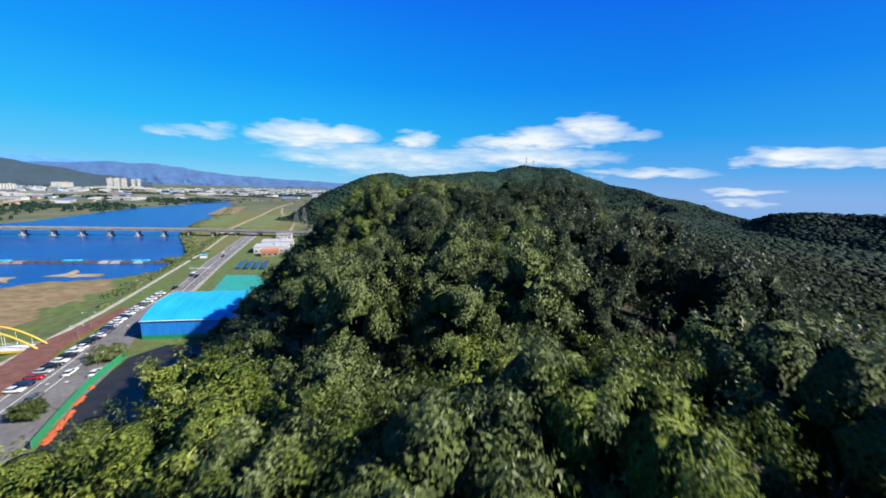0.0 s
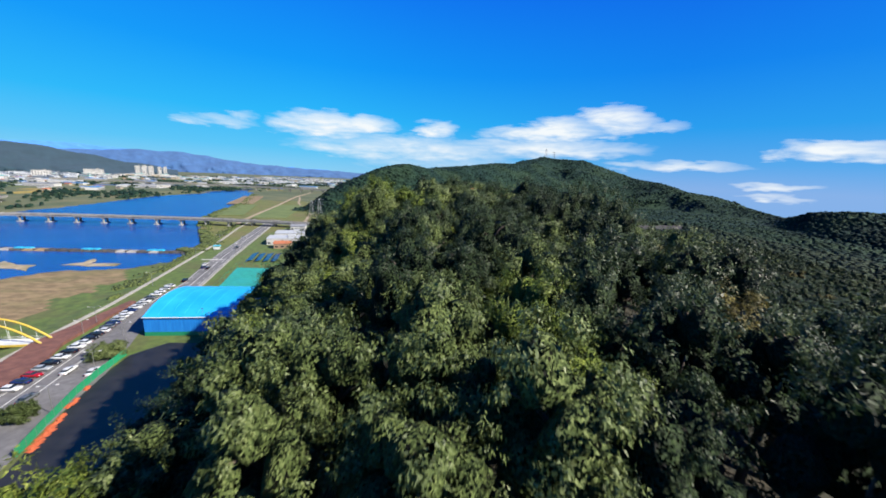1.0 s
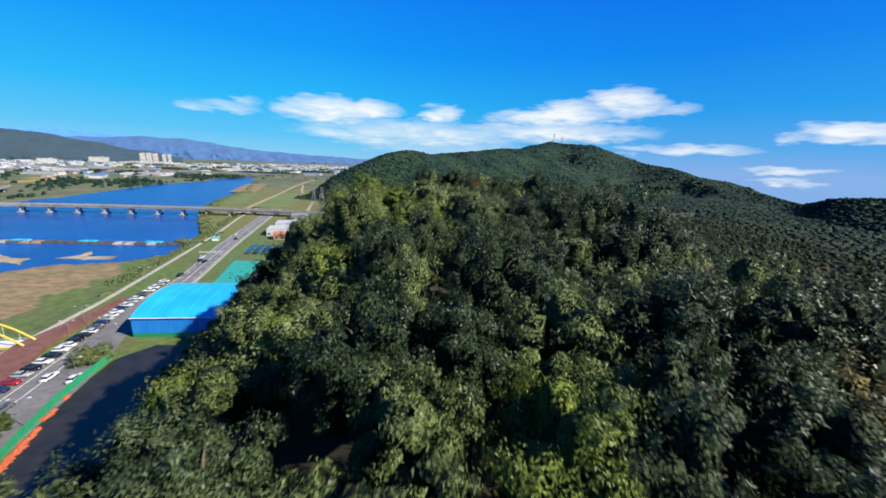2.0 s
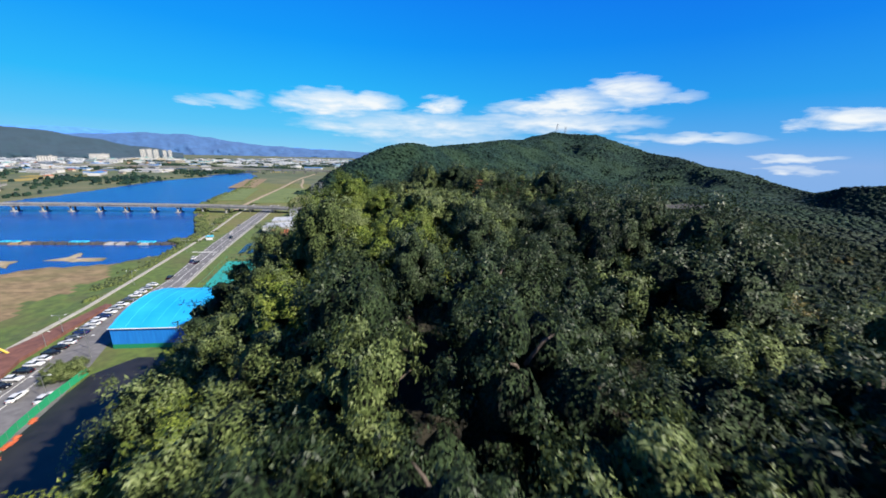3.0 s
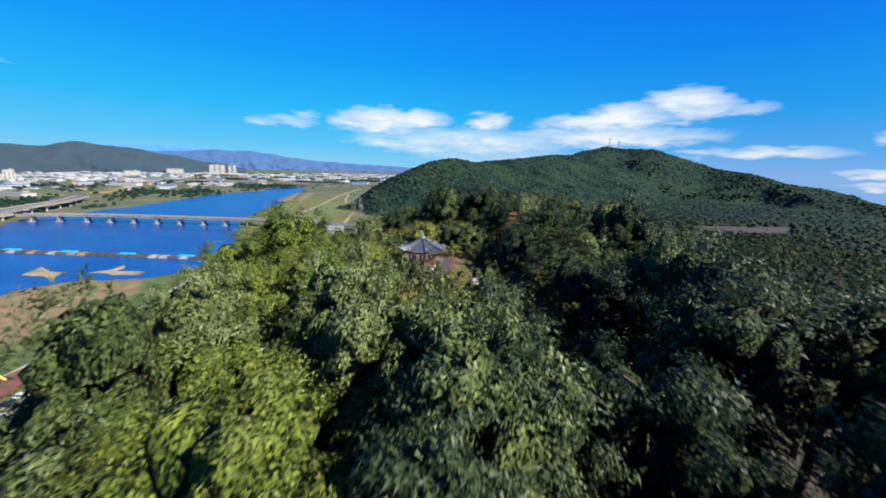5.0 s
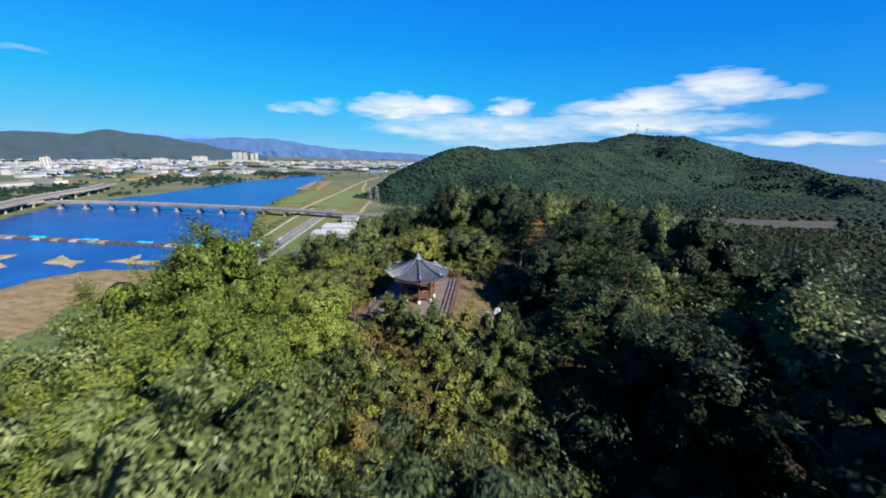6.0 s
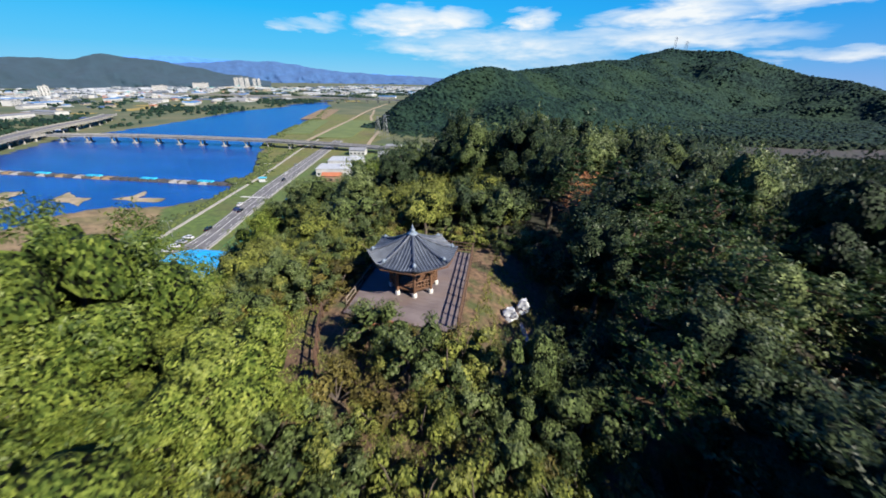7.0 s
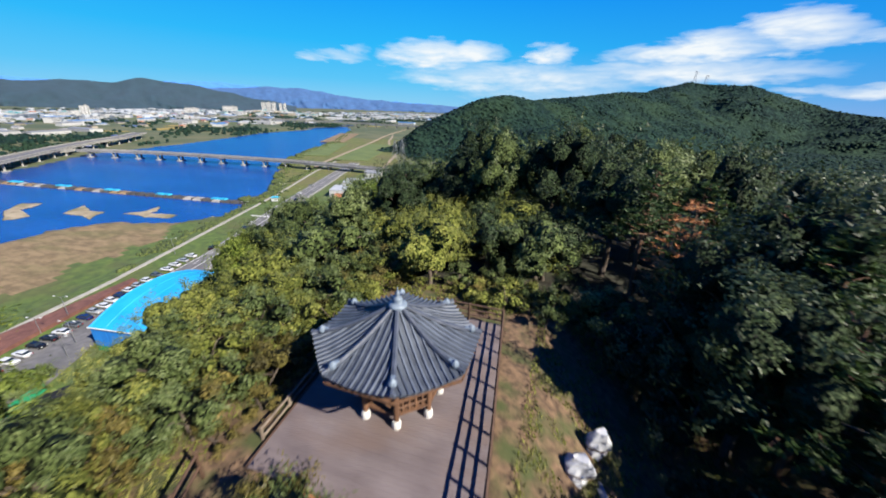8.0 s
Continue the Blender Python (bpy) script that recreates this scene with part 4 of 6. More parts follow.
for _i, (_x, _y, _s) in enumerate(((7.2, 83.5, 0.74), (7.4, 89.6, 0.88), (8.4, 92.4, 0.9), (7.4, 80.4, 0.66), (10.5, 84.5, 0.86), (10.9, 88.2, 0.9))):
    set_tree(pines[_i % 2], _x, _y, _s * 1.15, _s)


def plant_bushes():
    rnd = random.Random(4)
    done = []

    def free(x, y, gap):
        on_deck = -8.95 < x < -0.75 and 82.0 < y < 93.0
        path = -10.0 < x < -6.0 and 76.6 < y < 82.6 or -0.6 < x < 2.9 and 84.3 < y < 90.6
        return not (on_deck or path) and all(math.hypot(x - a, y - b) > gap for a, b in done)

    for n, (x0, x1, y0, y1), gap, s0, s1, mix in ((95, (-14, -8.7, 79.5, 96), 0.75, 0.6, 1.15, (6, 4, 3, 0)), (118, (-8, 5.5, 66.5, 82.3), 0.85, 0.6, 1.3, (5, 4, 4, 0)),
                                                  (16, (-6, 3, 92.8, 97), 0.9, 0.6, 1.0, (4, 4, 1, 0)),
                                                  (36, (2.5, 12, 70, 96), 1.0, 0.5, 1.1, (0, 2, 1, 6)), (80, (4, 18, 58, 80), 1.3, 1.0, 1.7, (0, 1, 1, 9)), (10, (-8.5, -1.4, 81.4, 82.3), 0.6, 0.3, 0.5, (5, 3, 3, 0)),
                                                  (46, (-18, -5.5, 61, 78), 1.4, 1.3, 2.0, (4, 6, 1, 0))):
        k = 0
        for _ in range(n * 30):
            x, y = rnd.uniform(x0, x1), rnd.uniform(y0, y1)
            if k < n and free(x, y, gap):
                done.append((x, y))
                k += 1
                s = rnd.uniform(s0, s1)
                set_tree(bushes[rnd.choices(range(4), mix)[0]], x, y, s, s * rnd.uniform(0.8, 1.15))
    # the overgrown slope beside and behind the pavilion
    k = 0
    for _ in range(3000):
        x, y = rnd.uniform(-30, -10), rnd.uniform(80, 118)
        if y > 96 and rnd.random() < 0.3:
            x = rnd.uniform(-10, 0.5)
        if k < 150 and (x < -11.5 or y > 97) and all(math.hypot(x - a, y - b) > 1.7 for a, b in done):
            done.append((x, y))
            k += 1
            s = rnd.uniform(0.5, 0.85) if y < 90 else rnd.uniform(0.7, 1.2)
            s = min(s, max(0.3, (canopy_limit(x, y) - float(ground_z(x, y))) / 5))
            set_tree(thickets[rnd.choices(range(4), (8, 3, 0, 1.6) if x < -5 else (1, 4, 5, 0))[0]], x, y, max(0.6, s * 1.1), s)
    # pines over the shaded hollow
    k = 0
    for _ in range(2000):
        x, y = rnd.uniform(6.5, 22), rnd.uniform(82, 112)
        if k < 22 and abs(y - 88 + 0.303 * (x - 2)) > (3.2 if x < 13 else 0) and all(math.hypot(x - a, y - b) > 3.2 for a, b in done):
            done.append((x, y))
            k += 1
            s = rnd.uniform(0.8, 1.05)
            set_tree(pines[k % 2], x, y, s * 1.2, s * 0.86)


plant_bushes()


def plant_grass():
    """Blades and weeds on the trodden ground round the deck."""
    g = np.random.default_rng(12)
    n = 110000
    x, y = g.uniform(-11, 7, n), g.uniform(66, 97, n)
    deck = (x > -8.9) & (x < -0.78) & (y > 82.0) & (y < 93.0)
    edge = (x >= -0.78) & (x < -0.4 + 0.3 * waves(x, y, 0.6, 0.2)) & (y > 82)
    worn = (x > -0.4) & (x < 1.1) & (y > 82) | (x > -9.2) & (x < -7.4) & (y < 82.2) & (y > 77)
    patch = waves(x, y, 0.9, 0.5) + 0.6 * waves(x, y, 0.31, 1.5)
    keep = ~deck & (edge | (patch > np.where(worn, 0.30, -0.35)))
    x, y = x[keep], y[keep]
    base = np.stack([x, y, ground_z(x, y) - 0.02], 1)
    way = unit(g, len(x)) * np.array([0.7, 0.7, 0.2]) + np.array([0, 0, 1.0])
    size = g.uniform(0.07, 0.22, len(x))
    v, t = leaf_arrays(base, way, unit(g, len(x)), size, size * g.uniform(0.16, 0.34, len(x)), False)
    tagged(new("grass", array_mesh("grass", v, t, [M["grass_blade"]])), "yellow-green grass and weeds round the deck", "grass", kind="stuff")


plant_grass()


def plant_rest():
    """The further wooded slopes, joined."""
    for key, rows in REST.items():
        g = np.random.default_rng(len(rows))
        fine, coarse = [], []
        for grade, args in ((fine, (22, 8, 3, 0.42)), (coarse, (14, 5, 2, 0.66))):
            for _ in range(4):
                v, t, _c, sl = broad_crown(g, 4.1, 8.6, *args, 0.3, -0.4, False)
                grade.append((v + np.array([0, 0, 6.0]), t, sl))
        V, T, SL, k = [], [], [], 0
        for i, (x, y, z, s, sz) in enumerate(rows):
            v, t, sl = (fine if x < 0 and y < 130 and x > -60 or walk_distance(x, y) < 40 else coarse)[i % 4]
            SL.append(sl)
            a = g.uniform(0, 6.28)
            ca, sa = math.cos(a), math.sin(a)
            V.append(np.stack([x + s * (v[:, 0] * ca - v[:, 1] * sa), y + s * (v[:, 0] * sa + v[:, 1] * ca), z + sz * v[:, 2]], 1))
            T.append(t + k)
            k += len(v)
        if V:
            label = {"oak": "dark green wood on the hill's lower slopes", "olive": "olive green wood on the hill's lower slopes",
                     "lime": "yellow-green trees on the hill's lower slopes", "autumn": "browning trees on the hill's lower slopes"}[key]
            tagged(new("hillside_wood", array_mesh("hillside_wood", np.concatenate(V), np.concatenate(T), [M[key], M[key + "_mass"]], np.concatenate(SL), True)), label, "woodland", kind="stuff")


plant_rest()


# ---- woods too far off to count ----
def wood(name, xy, size, tall, mat, label, seed=3, flat=0.9):
    g = np.random.default_rng(seed)
    blobs = [crown_blob(s, 6, 2, 0.25) for s in range(6)]
    z = ground_z(xy[:, 0], xy[:, 1])
    V, T, k = [], [], 0
    for b in range(6):
        sel = np.arange(b, len(xy), 6)
        if not len(sel):
            continue
        bv, bt = blobs[b]
        s = size * g.uniform(0.55, 1.35, (len(sel), 1, 1))
        h = tall * g.uniform(0.7, 1.3, (len(sel), 1))
        v = bv[None] * s * np.array([1, 1, flat])
        v[:, :, 0] += xy[sel, 0][:, None]
        v[:, :, 1] += xy[sel, 1][:, None]
        v[:, :, 2] += z[sel][:, None] + h - s[:, :, 0]
        V.append(v.reshape(-1, 3))
        T.append((bt[None] + (np.arange(len(sel)) * len(bv))[:, None, None] + k).reshape(-1, 3))
        k += len(sel) * len(bv)
    return tagged(new(name, array_mesh(name, np.concatenate(V), np.concatenate(T), [mat], None, True)), label, "woodland", kind="stuff")


def plant_far():
    g = np.random.default_rng(9)
    # mountain and the hills round the valley, trees thinner the further they stand
    rows = []
    for y0, y1, gap in ((120, 520, 5.6), (520, 760, 5.8), (760, 1010, 7.0), (1010, 1330, 8.4)):
        X, Y = np.meshgrid(np.arange(-320, 700, gap), np.arange(y0, y1, gap))
        X[::2] += gap / 2
        rows.append(np.stack([X.ravel(), Y.ravel()], 1) + g.uniform(-0.42, 0.42, (X.size, 2)) * gap)
    xy = np.concatenate(rows)
    x, y = xy[:, 0], xy[:, 1]
    up = ground_z(x, y) - flat_ground(x, y)
    d2, _, _ = line_distance(x, y, RIDGE)
    field = in_field(x, y)
    keep = ((up > 2.5) | (x > 90) & (y > 480)) & ~field & ((d2 > 95) | (y > 250))
    # nothing behind the crests
    r = np.hypot(x, y - 60)
    for back in (20, 50, 90):
        f = 1 - back / r
        keep &= (ground_z(x, y) + 7 - 62) / r > (ground_z(x * f, 60 + (y - 60) * f) - 62) / (r - back)
    xy = xy[keep]
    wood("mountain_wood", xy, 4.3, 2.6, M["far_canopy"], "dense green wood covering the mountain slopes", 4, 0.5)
    # valley floor and right-hand slopes
    X, Y = np.meshgrid(np.arange(60, 540, 6.2), np.arange(-40, 545, 6.2))
    X[::2] += 3.1
    p = np.stack([X.ravel(), Y.ravel()], 1) + g.uniform(-4.2, 4.2, (X.size, 2))
    x, y = p[:, 0], p[:, 1]
    keep = ~in_field(x, y) & ~((x > 98) & (x < 266) & (y > 45) & (y < 423)) & ((x > 110) | (y > 240)) & (x < 190 + 1.1 * (y + 60))
    p = np.repeat(p[keep], 3, axis=0)
    p += g.normal(0, 2.3, p.shape)
    hill = p[:, 0] > 330
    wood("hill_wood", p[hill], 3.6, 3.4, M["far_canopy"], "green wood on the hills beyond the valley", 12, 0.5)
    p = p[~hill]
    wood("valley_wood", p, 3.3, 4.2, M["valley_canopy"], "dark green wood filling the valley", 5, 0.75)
    # scrub along the river bank and the far shore
    def along(line, n):
        q = g.uniform(0, 1, n) * (len(line) - 1)
        i = q.astype(int)
        return line[i] * (1 - (q - i))[:, None] + line[i + 1] * (q - i)[:, None]

    p = along(np.array(RIVER[5:13]), 4200)
    p[:, 0] += np.abs(g.normal(0, 7, len(p))) - 2.5
    keep = ~inside(p[:, 0], p[:, 1], RIVER) & (waves(p[:, 0], p[:, 1], 5.0, 0.8) > -0.35)
    wood("bank_scrub", p[keep], 1.2, 1.3, M["scrub"], "low green scrub on the river bank", 6)
    p = along(np.array(PATHWAY[1:]), 3400)
    p[:, 0] -= 2.6 + np.abs(g.normal(0, 4.5, len(p)))
    keep = (p[:, 1] > 150) & ~inside(p[:, 0], p[:, 1], RIVER) & (waves(p[:, 0], p[:, 1], 4.0, 0.2) > -0.2 + 0.9 * (p[:, 1] < 165))
    wood("path_scrub", p[keep], 0.95, 1.1, M["scrub"], "green shrubs beside the cycle path", 7)
    n = 26000
    x, y = g.uniform(-1800, -530, n), g.uniform(260, 2100, n)
    keep = (np.sin(x / 60) + np.sin(y / 45) + 0.8 * np.sin((x + y) / 23) + g.normal(0, 0.6, n) > np.where(x > -950, 0.75, 1.35)) & ~inside(x, y, RIVER)
    wood("far_shore_wood", np.stack([x, y], 1)[keep], 3.4, 4.6, M["far_canopy"], "groves on the far river bank", 8)


plant_far()


for _root in near_kinds + mid_kinds + bushes + thickets + pines + [dead_pine]:
    for _ob in [*_root.children_recursive, _root]:
        bpy.data.objects.remove(_ob)


# ---- the pavilion on the hilltop ----
PAVILION = (-5.04, 86.71)          # centre
DECK_Z = 52.40
EAVE_R, POST_R = 2.72, 1.42


def deck_point(u, v):
    """u across to the right edge (0 to 1), v along away from the steps (0 to 1)."""
    a, b, c, d = (-7.8, 82.75), (-1.15, 82.95), (-2.30, 92.2), (-8.8, 92.0)
    x = (1 - v) * ((1 - u) * a[0] + u * b[0]) + v * ((1 - u) * d[0] + u * c[0])
    y = (1 - v) * ((1 - u) * a[1] + u * b[1]) + v * ((1 - u) * d[1] + u * c[1])
    return x, y


def build_deck():
    root = thing("wooden_deck", pose(0, 0, DECK_Z), "weathered mauve-brown timber deck on the hilltop", "deck")
    g = Geo()
    g.slab([deck_point(*q) for q in ((0.01, 0.01), (0.99, 0.01), (0.99, 0.99), (0.01, 0.99))], -0.9, -0.05)
    part("substructure", g, M["wood"], root, "dark timber frame under the boards")
    n = 62
    for i in range(n):
        v0, v1 = (i + 0.018) / n, (i + 0.982) / n
        q = Geo()
        pts = [deck_point(0, v0), deck_point(1, v0), deck_point(1, v1), deck_point(0, v1)]
        q.slab(pts, -0.05, random.uniform(-0.002, 0.003))
        part("plank", q, M["plank"], root)
    for u, w in ((0.0, 0.01), (1.0, 0.99)):
        q = Geo()
        q.slab([deck_point(u, 0), deck_point(w, 0), deck_point(w, 1), deck_point(u, 1)], -0.16, 0.012)
        part("edge_board", q, M["wood"], root)


def rail_fence(name, pts, base, spacing, label, height=1.05, lean=0.0, rails=(0.38, 0.70, 1.02), mat="wood"):
    """A timber post and rail fence along a line of (x, y)."""
    root = thing(name, pose(pts[0][0], pts[0][1], base(*pts[0])), label, "fence")
    o = Vector((pts[0][0], pts[0][1], base(*pts[0])))
    line = resample(pts, spacing)
    for x, y in line:
        g = Geo()
        z = base(x, y)
        g.tube([(x - o.x, y - o.y, z - o.z - 0.3), (x - o.x, y - o.y, z - o.z + height * 0.96), (x - o.x, y - o.y, z - o.z + height)], [0.055, 0.052, 0.03], 8)
        part("post", g, M[mat], root)
    for h in rails:
        for a, b in zip(pts, pts[1:]):
            seg = resample([a, b], spacing)
            g = Geo()
            g.tube([(x - o.x, y - o.y, base(x, y) - o.z + h + random.uniform(-0.012, 0.012)) for x, y in seg], [0.042] * len(seg), 7)
            part("rail", g, M[mat], root)
    return root


def roof_z(r, share):
    """Roof height at radius r; share 0 on the middle of a side and 1 on a hip."""
    t = min(1.0, r / EAVE_R)
    return 55.98 - 1.22 * (1 - (1 - t) ** 1.45) + 0.17 * share * t ** 3


def build_pavilion():
    cx, cy = PAVILION
    root = thing("pavilion", pose(cx, cy, DECK_Z), "octagonal timber pavilion with slate-blue tiled roof on the deck", "pavilion")
    corner = [radians(22.5 + 45 * k) for k in range(8)]
    half = math.tan(radians(22.5))
    for a in corner:
        x, y = POST_R * math.cos(a), POST_R * math.sin(a)
        g = Geo()
        g.turned((x, y, 0), [(0.15, 0.0), (0.15, 0.17), (0.125, 0.26), (0.115, 0.28)], 12)
        part("plinth", g, M["stone"], root, "white stone plinth under a post")
        g = Geo()
        g.tube([(x, y, 0.27), (x, y, 1.2), (x, y, 2.18)], [0.092, 0.095, 0.088], 12)
        part("post", g, M["warm_wood"], root)
        g = Geo()
        g.tube([(x * 0.98, y * 0.98, 2.02), (x * 1.35, y * 1.35, 2.16), (x * 1.72, y * 1.72, 2.30)], [0.075, 0.07, 0.05], 6)
        part("bracket", g, M["warm_wood"], root)
    for k in range(8):
        a, b = corner[k], corner[(k + 1) % 8]
        A, B = Vector((math.cos(a), math.sin(a), 0)) * POST_R, Vector((math.cos(b), math.sin(b), 0)) * POST_R
        rz = math.atan2(B.y - A.y, B.x - A.x)
        mid, ln = (A + B) / 2, (B - A).length
        g = Geo()
        g.box((mid.x, mid.y, 2.08), (ln, 0.11, 0.2), rz)
        part("lintel", g, M["warm_wood"], root)
        if k != 5:          # one side stays open as the way in
            g = Geo()
            g.box((mid.x * 0.93, mid.y * 0.93, 0.52), (ln * 0.93, 0.34, 0.05), rz)
            part("bench", g, M["warm_wood"], root, "plank bench between the posts")
            for h in (0.72, 0.98):
                g = Geo()
                g.tube([tuple(A + Vector((0, 0, h))), tuple(B + Vector((0, 0, h)))], [0.035, 0.035], 7)
                part("rail", g, M["warm_wood"], root)
            for s in (0.2, 0.4, 0.6, 0.8):
                p = A.lerp(B, s)
                g = Geo()
                g.box((p.x, p.y, 0.72), (0.05, 0.05, 0.5), rz)
                part("baluster", g, M["warm_wood"], root)
    g = Geo()
    g.slab([(0.98 * POST_R * math.cos(a), 0.98 * POST_R * math.sin(a)) for a in corner], 0.36, 0.44)
    part("floor_board", g, M["warm_wood"], root)
    roof = part("roof", Geo(), M["roof_tile"], root, "concave slate-blue tiled roof")
    bmr = Geo()
    rings = [0.16, 0.5, 0.9, 1.35, 1.8, 2.25, EAVE_R]
    per = 8
    vs, fs = [], []
    for r in rings:
        for k in range(8):
            for s in range(per):
                f = s / per
                a0, a1 = corner[k], corner[k] + radians(45)
                x = r * ((1 - f) * math.cos(a0) + f * math.cos(a1))
                y = r * ((1 - f) * math.sin(a0) + f * math.sin(a1))
                vs.append((x, y, roof_z(r, abs(2 * f - 1) ** 2) - DECK_Z))
    m = 8 * per
    for i in range(len(rings) - 1):
        for k in range(m):
            fs.append((i * m + k, i * m + (k + 1) % m, (i + 1) * m + (k + 1) % m, (i + 1) * m + k))
    top = len(vs)
    vs += [(x * 0.99, y * 0.99, z - 0.10) for x, y, z in vs[-m:]] + [(x * 0.45, y * 0.45, 2.42) for x, y, z in vs[-m:]]
    e = (len(rings) - 1) * m
    for k in range(m):
        j = (k + 1) % m
        fs += [(e + k, e + j, top + j, top + k), (top + k, top + j, top + m + j, top + m + k)]
    bmr.add(vs, fs)
    bmr.v = list(bmr.v)
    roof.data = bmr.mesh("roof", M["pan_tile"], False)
    # tile rows, parallel on each side, from the eave up to the hip
    apothem = EAVE_R * math.cos(radians(22.5))
    for k in range(8):
        ang = corner[k] + radians(22.5)
        n, tdir = Vector((math.cos(ang), math.sin(ang))), Vector((-math.sin(ang), math.cos(ang)))
        rows = 11
        for i in range(rows):
            s = (i - (rows - 1) / 2) * (2 * apothem * half * 0.93 / (rows - 1))
            d0 = max(abs(s) / half + 0.03, 0.22)
            if apothem - d0 < 0.12:
                continue
            pts = []
            for j in range(7):
                d = d0 + (apothem + 0.03 - d0) * j / 6
                p = n * d + tdir * s
                r = d / math.cos(radians(22.5))
                pts.append((p.x, p.y, roof_z(r, min(1, abs(s) / (d * half)) ** 2) - DECK_Z + 0.022))
            g = Geo()
            g.tube(pts, [0.042] * 7, 6)
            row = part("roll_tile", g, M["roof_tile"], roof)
    for k, a in enumerate(corner):
        c, s = math.cos(a), math.sin(a)
        pts = [(r * c, r * s, roof_z(r, 1) - DECK_Z + 0.07) for r in (0.2, 0.6, 1.0, 1.5, 2.0, 2.35)]
        g = Geo()
        g.tube(pts, [0.075, 0.078, 0.08, 0.082, 0.085, 0.088], 7)
        g.tube([(r * c, r * s, roof_z(r, 1) - DECK_Z + 0.05) for r in (2.3, 2.55, EAVE_R + 0.03)], [0.062, 0.06, 0.058], 7)
        hip = part("hip_ridge", g, M["ridge_tile"], root, "dark raised ridge of tiles along a hip")
        g = Geo()
        zz = roof_z(2.4, 1) - DECK_Z
        g.turned((2.40 * c, 2.40 * s, zz + 0.05), [(0.105, 0), (0.125, 0.07), (0.10, 0.14), (0.055, 0.19), (0.02, 0.22)], 9)
        g.box((2.28 * c, 2.28 * s, zz + 0.12), (0.2, 0.12, 0.14), a)
        part("hip_ornament", g, M["ornament"], hip, "pale blue-grey ridge-end ornament")
        g = Geo()
        g.tube([(0.5 * c, 0.5 * s, 2.55), (POST_R * c, POST_R * s, 2.24), (2.55 * c, 2.55 * s, 2.36)], [0.06, 0.06, 0.05], 6)
        part("hip_rafter", g, M["warm_wood"], root)
        for f in (0.25, 0.5, 0.75):
            w = a + radians(45) * f
            rr = apothem / math.cos(w - a - radians(22.5))
            g = Geo()
            g.tube([(1.1 * math.cos(w), 1.1 * math.sin(w), 2.34), (rr * 0.97 * math.cos(w), rr * 0.97 * math.sin(w), 2.26)], [0.04, 0.04], 6)
            part("rafter", g, M["warm_wood"], root)
        w = a + radians(22.5)
        g = Geo()
        g.box((0.985 * apothem * math.cos(w), 0.985 * apothem * math.sin(w), 2.24), (0.05, 2 * apothem * half * 0.97, 0.07), w)
        part("eave_board", g, M["warm_wood"], root)
    g = Geo()
    g.turned((0, 0, 55.9 - DECK_Z), [(0.26, -0.08), (0.30, 0.02), (0.30, 0.10), (0.20, 0.14), (0.14, 0.18), (0.16, 0.26), (0.13, 0.34), (0.05, 0.40), (0.075, 0.45), (0.05, 0.52), (0.02, 0.6), (0.012, 0.68)], 14)
    part("finial", g, M["ornament"], root, "pale blue-grey spire finial on the roof top", True)


random.seed(3)
build_deck()
build_pavilion()
deck_top = lambda x, y: DECK_Z
rail_fence("deck_railing", [deck_point(0.988, 0.02), deck_point(0.988, 0.985)], deck_top, 0.95, "dark stained timber post and rail fence along the deck", 0.92, rails=(0.30, 0.58, 0.86))
rail_fence("deck_railing", [deck_point(0.985, 0.985), deck_point(0.5, 0.985)], deck_top, 1.1, "dark stained timber post and rail fence at the deck's end", 0.92, rails=(0.30, 0.58, 0.86))
rail_fence("deck_railing", [deck_point(-0.03, 0.10), deck_point(-0.03, 0.80)], lambda x, y: DECK_Z - 0.45, 1.3, "weathered low timber rail along the overgrown deck edge", 0.8, rails=(0.40, 0.72), mat="grey_rail")
soil = lambda x, y: float(ground_z(x, y))
rail_fence("path_fence", [(-8.7, 82.2), (-8.2, 81.2), (-7.4, 79.8), (-6.6, 78.4)], soil, 0.62, "dark timber rail fence beside the trodden footpath", 1.0, rails=(0.45, 0.85))
rail_fence("slope_fence", [(-13.2, 98.4), (-12.5, 100.4), (-11.4, 103.6)], soil, 1.3, "timber rail fence behind the pavilion", 1.0, rails=(0.45, 0.85))


def build_planter():
    root = thing("brick_planter", pose(-5.4, 82.2, float(ground_z(-5.4, 82.2))), "low orange brick planter by the deck's corner", "planter")
    for row in range(4):
        for i in range(6):
            for side in (0, 1):
                g = Geo()
                off = 0.11 if row % 2 else 0.0
                g.box((-0.62 + 0.235 * i + off * 0.5, side * 0.42, 0.04 + row * 0.078), (0.215, 0.10, 0.066), random.uniform(-0.03, 0.03))
                part("brick", g, M["brick"], root)
        for i in range(2):
            for side in (-0.72, 0.72):
                g = Geo()
                g.box((side * 0.98, 0.1 + 0.22 * i, 0.04 + row * 0.078), (0.10, 0.205, 0.066), random.uniform(-0.03, 0.03))
                part("brick", g, M["brick"], root)
    g = Geo()
    g.box((0, 0.21, 0.12), (1.2, 0.34, 0.22))
    part("soil", g, M["forest_floor"], root, "dark soil fill")


build_planter()


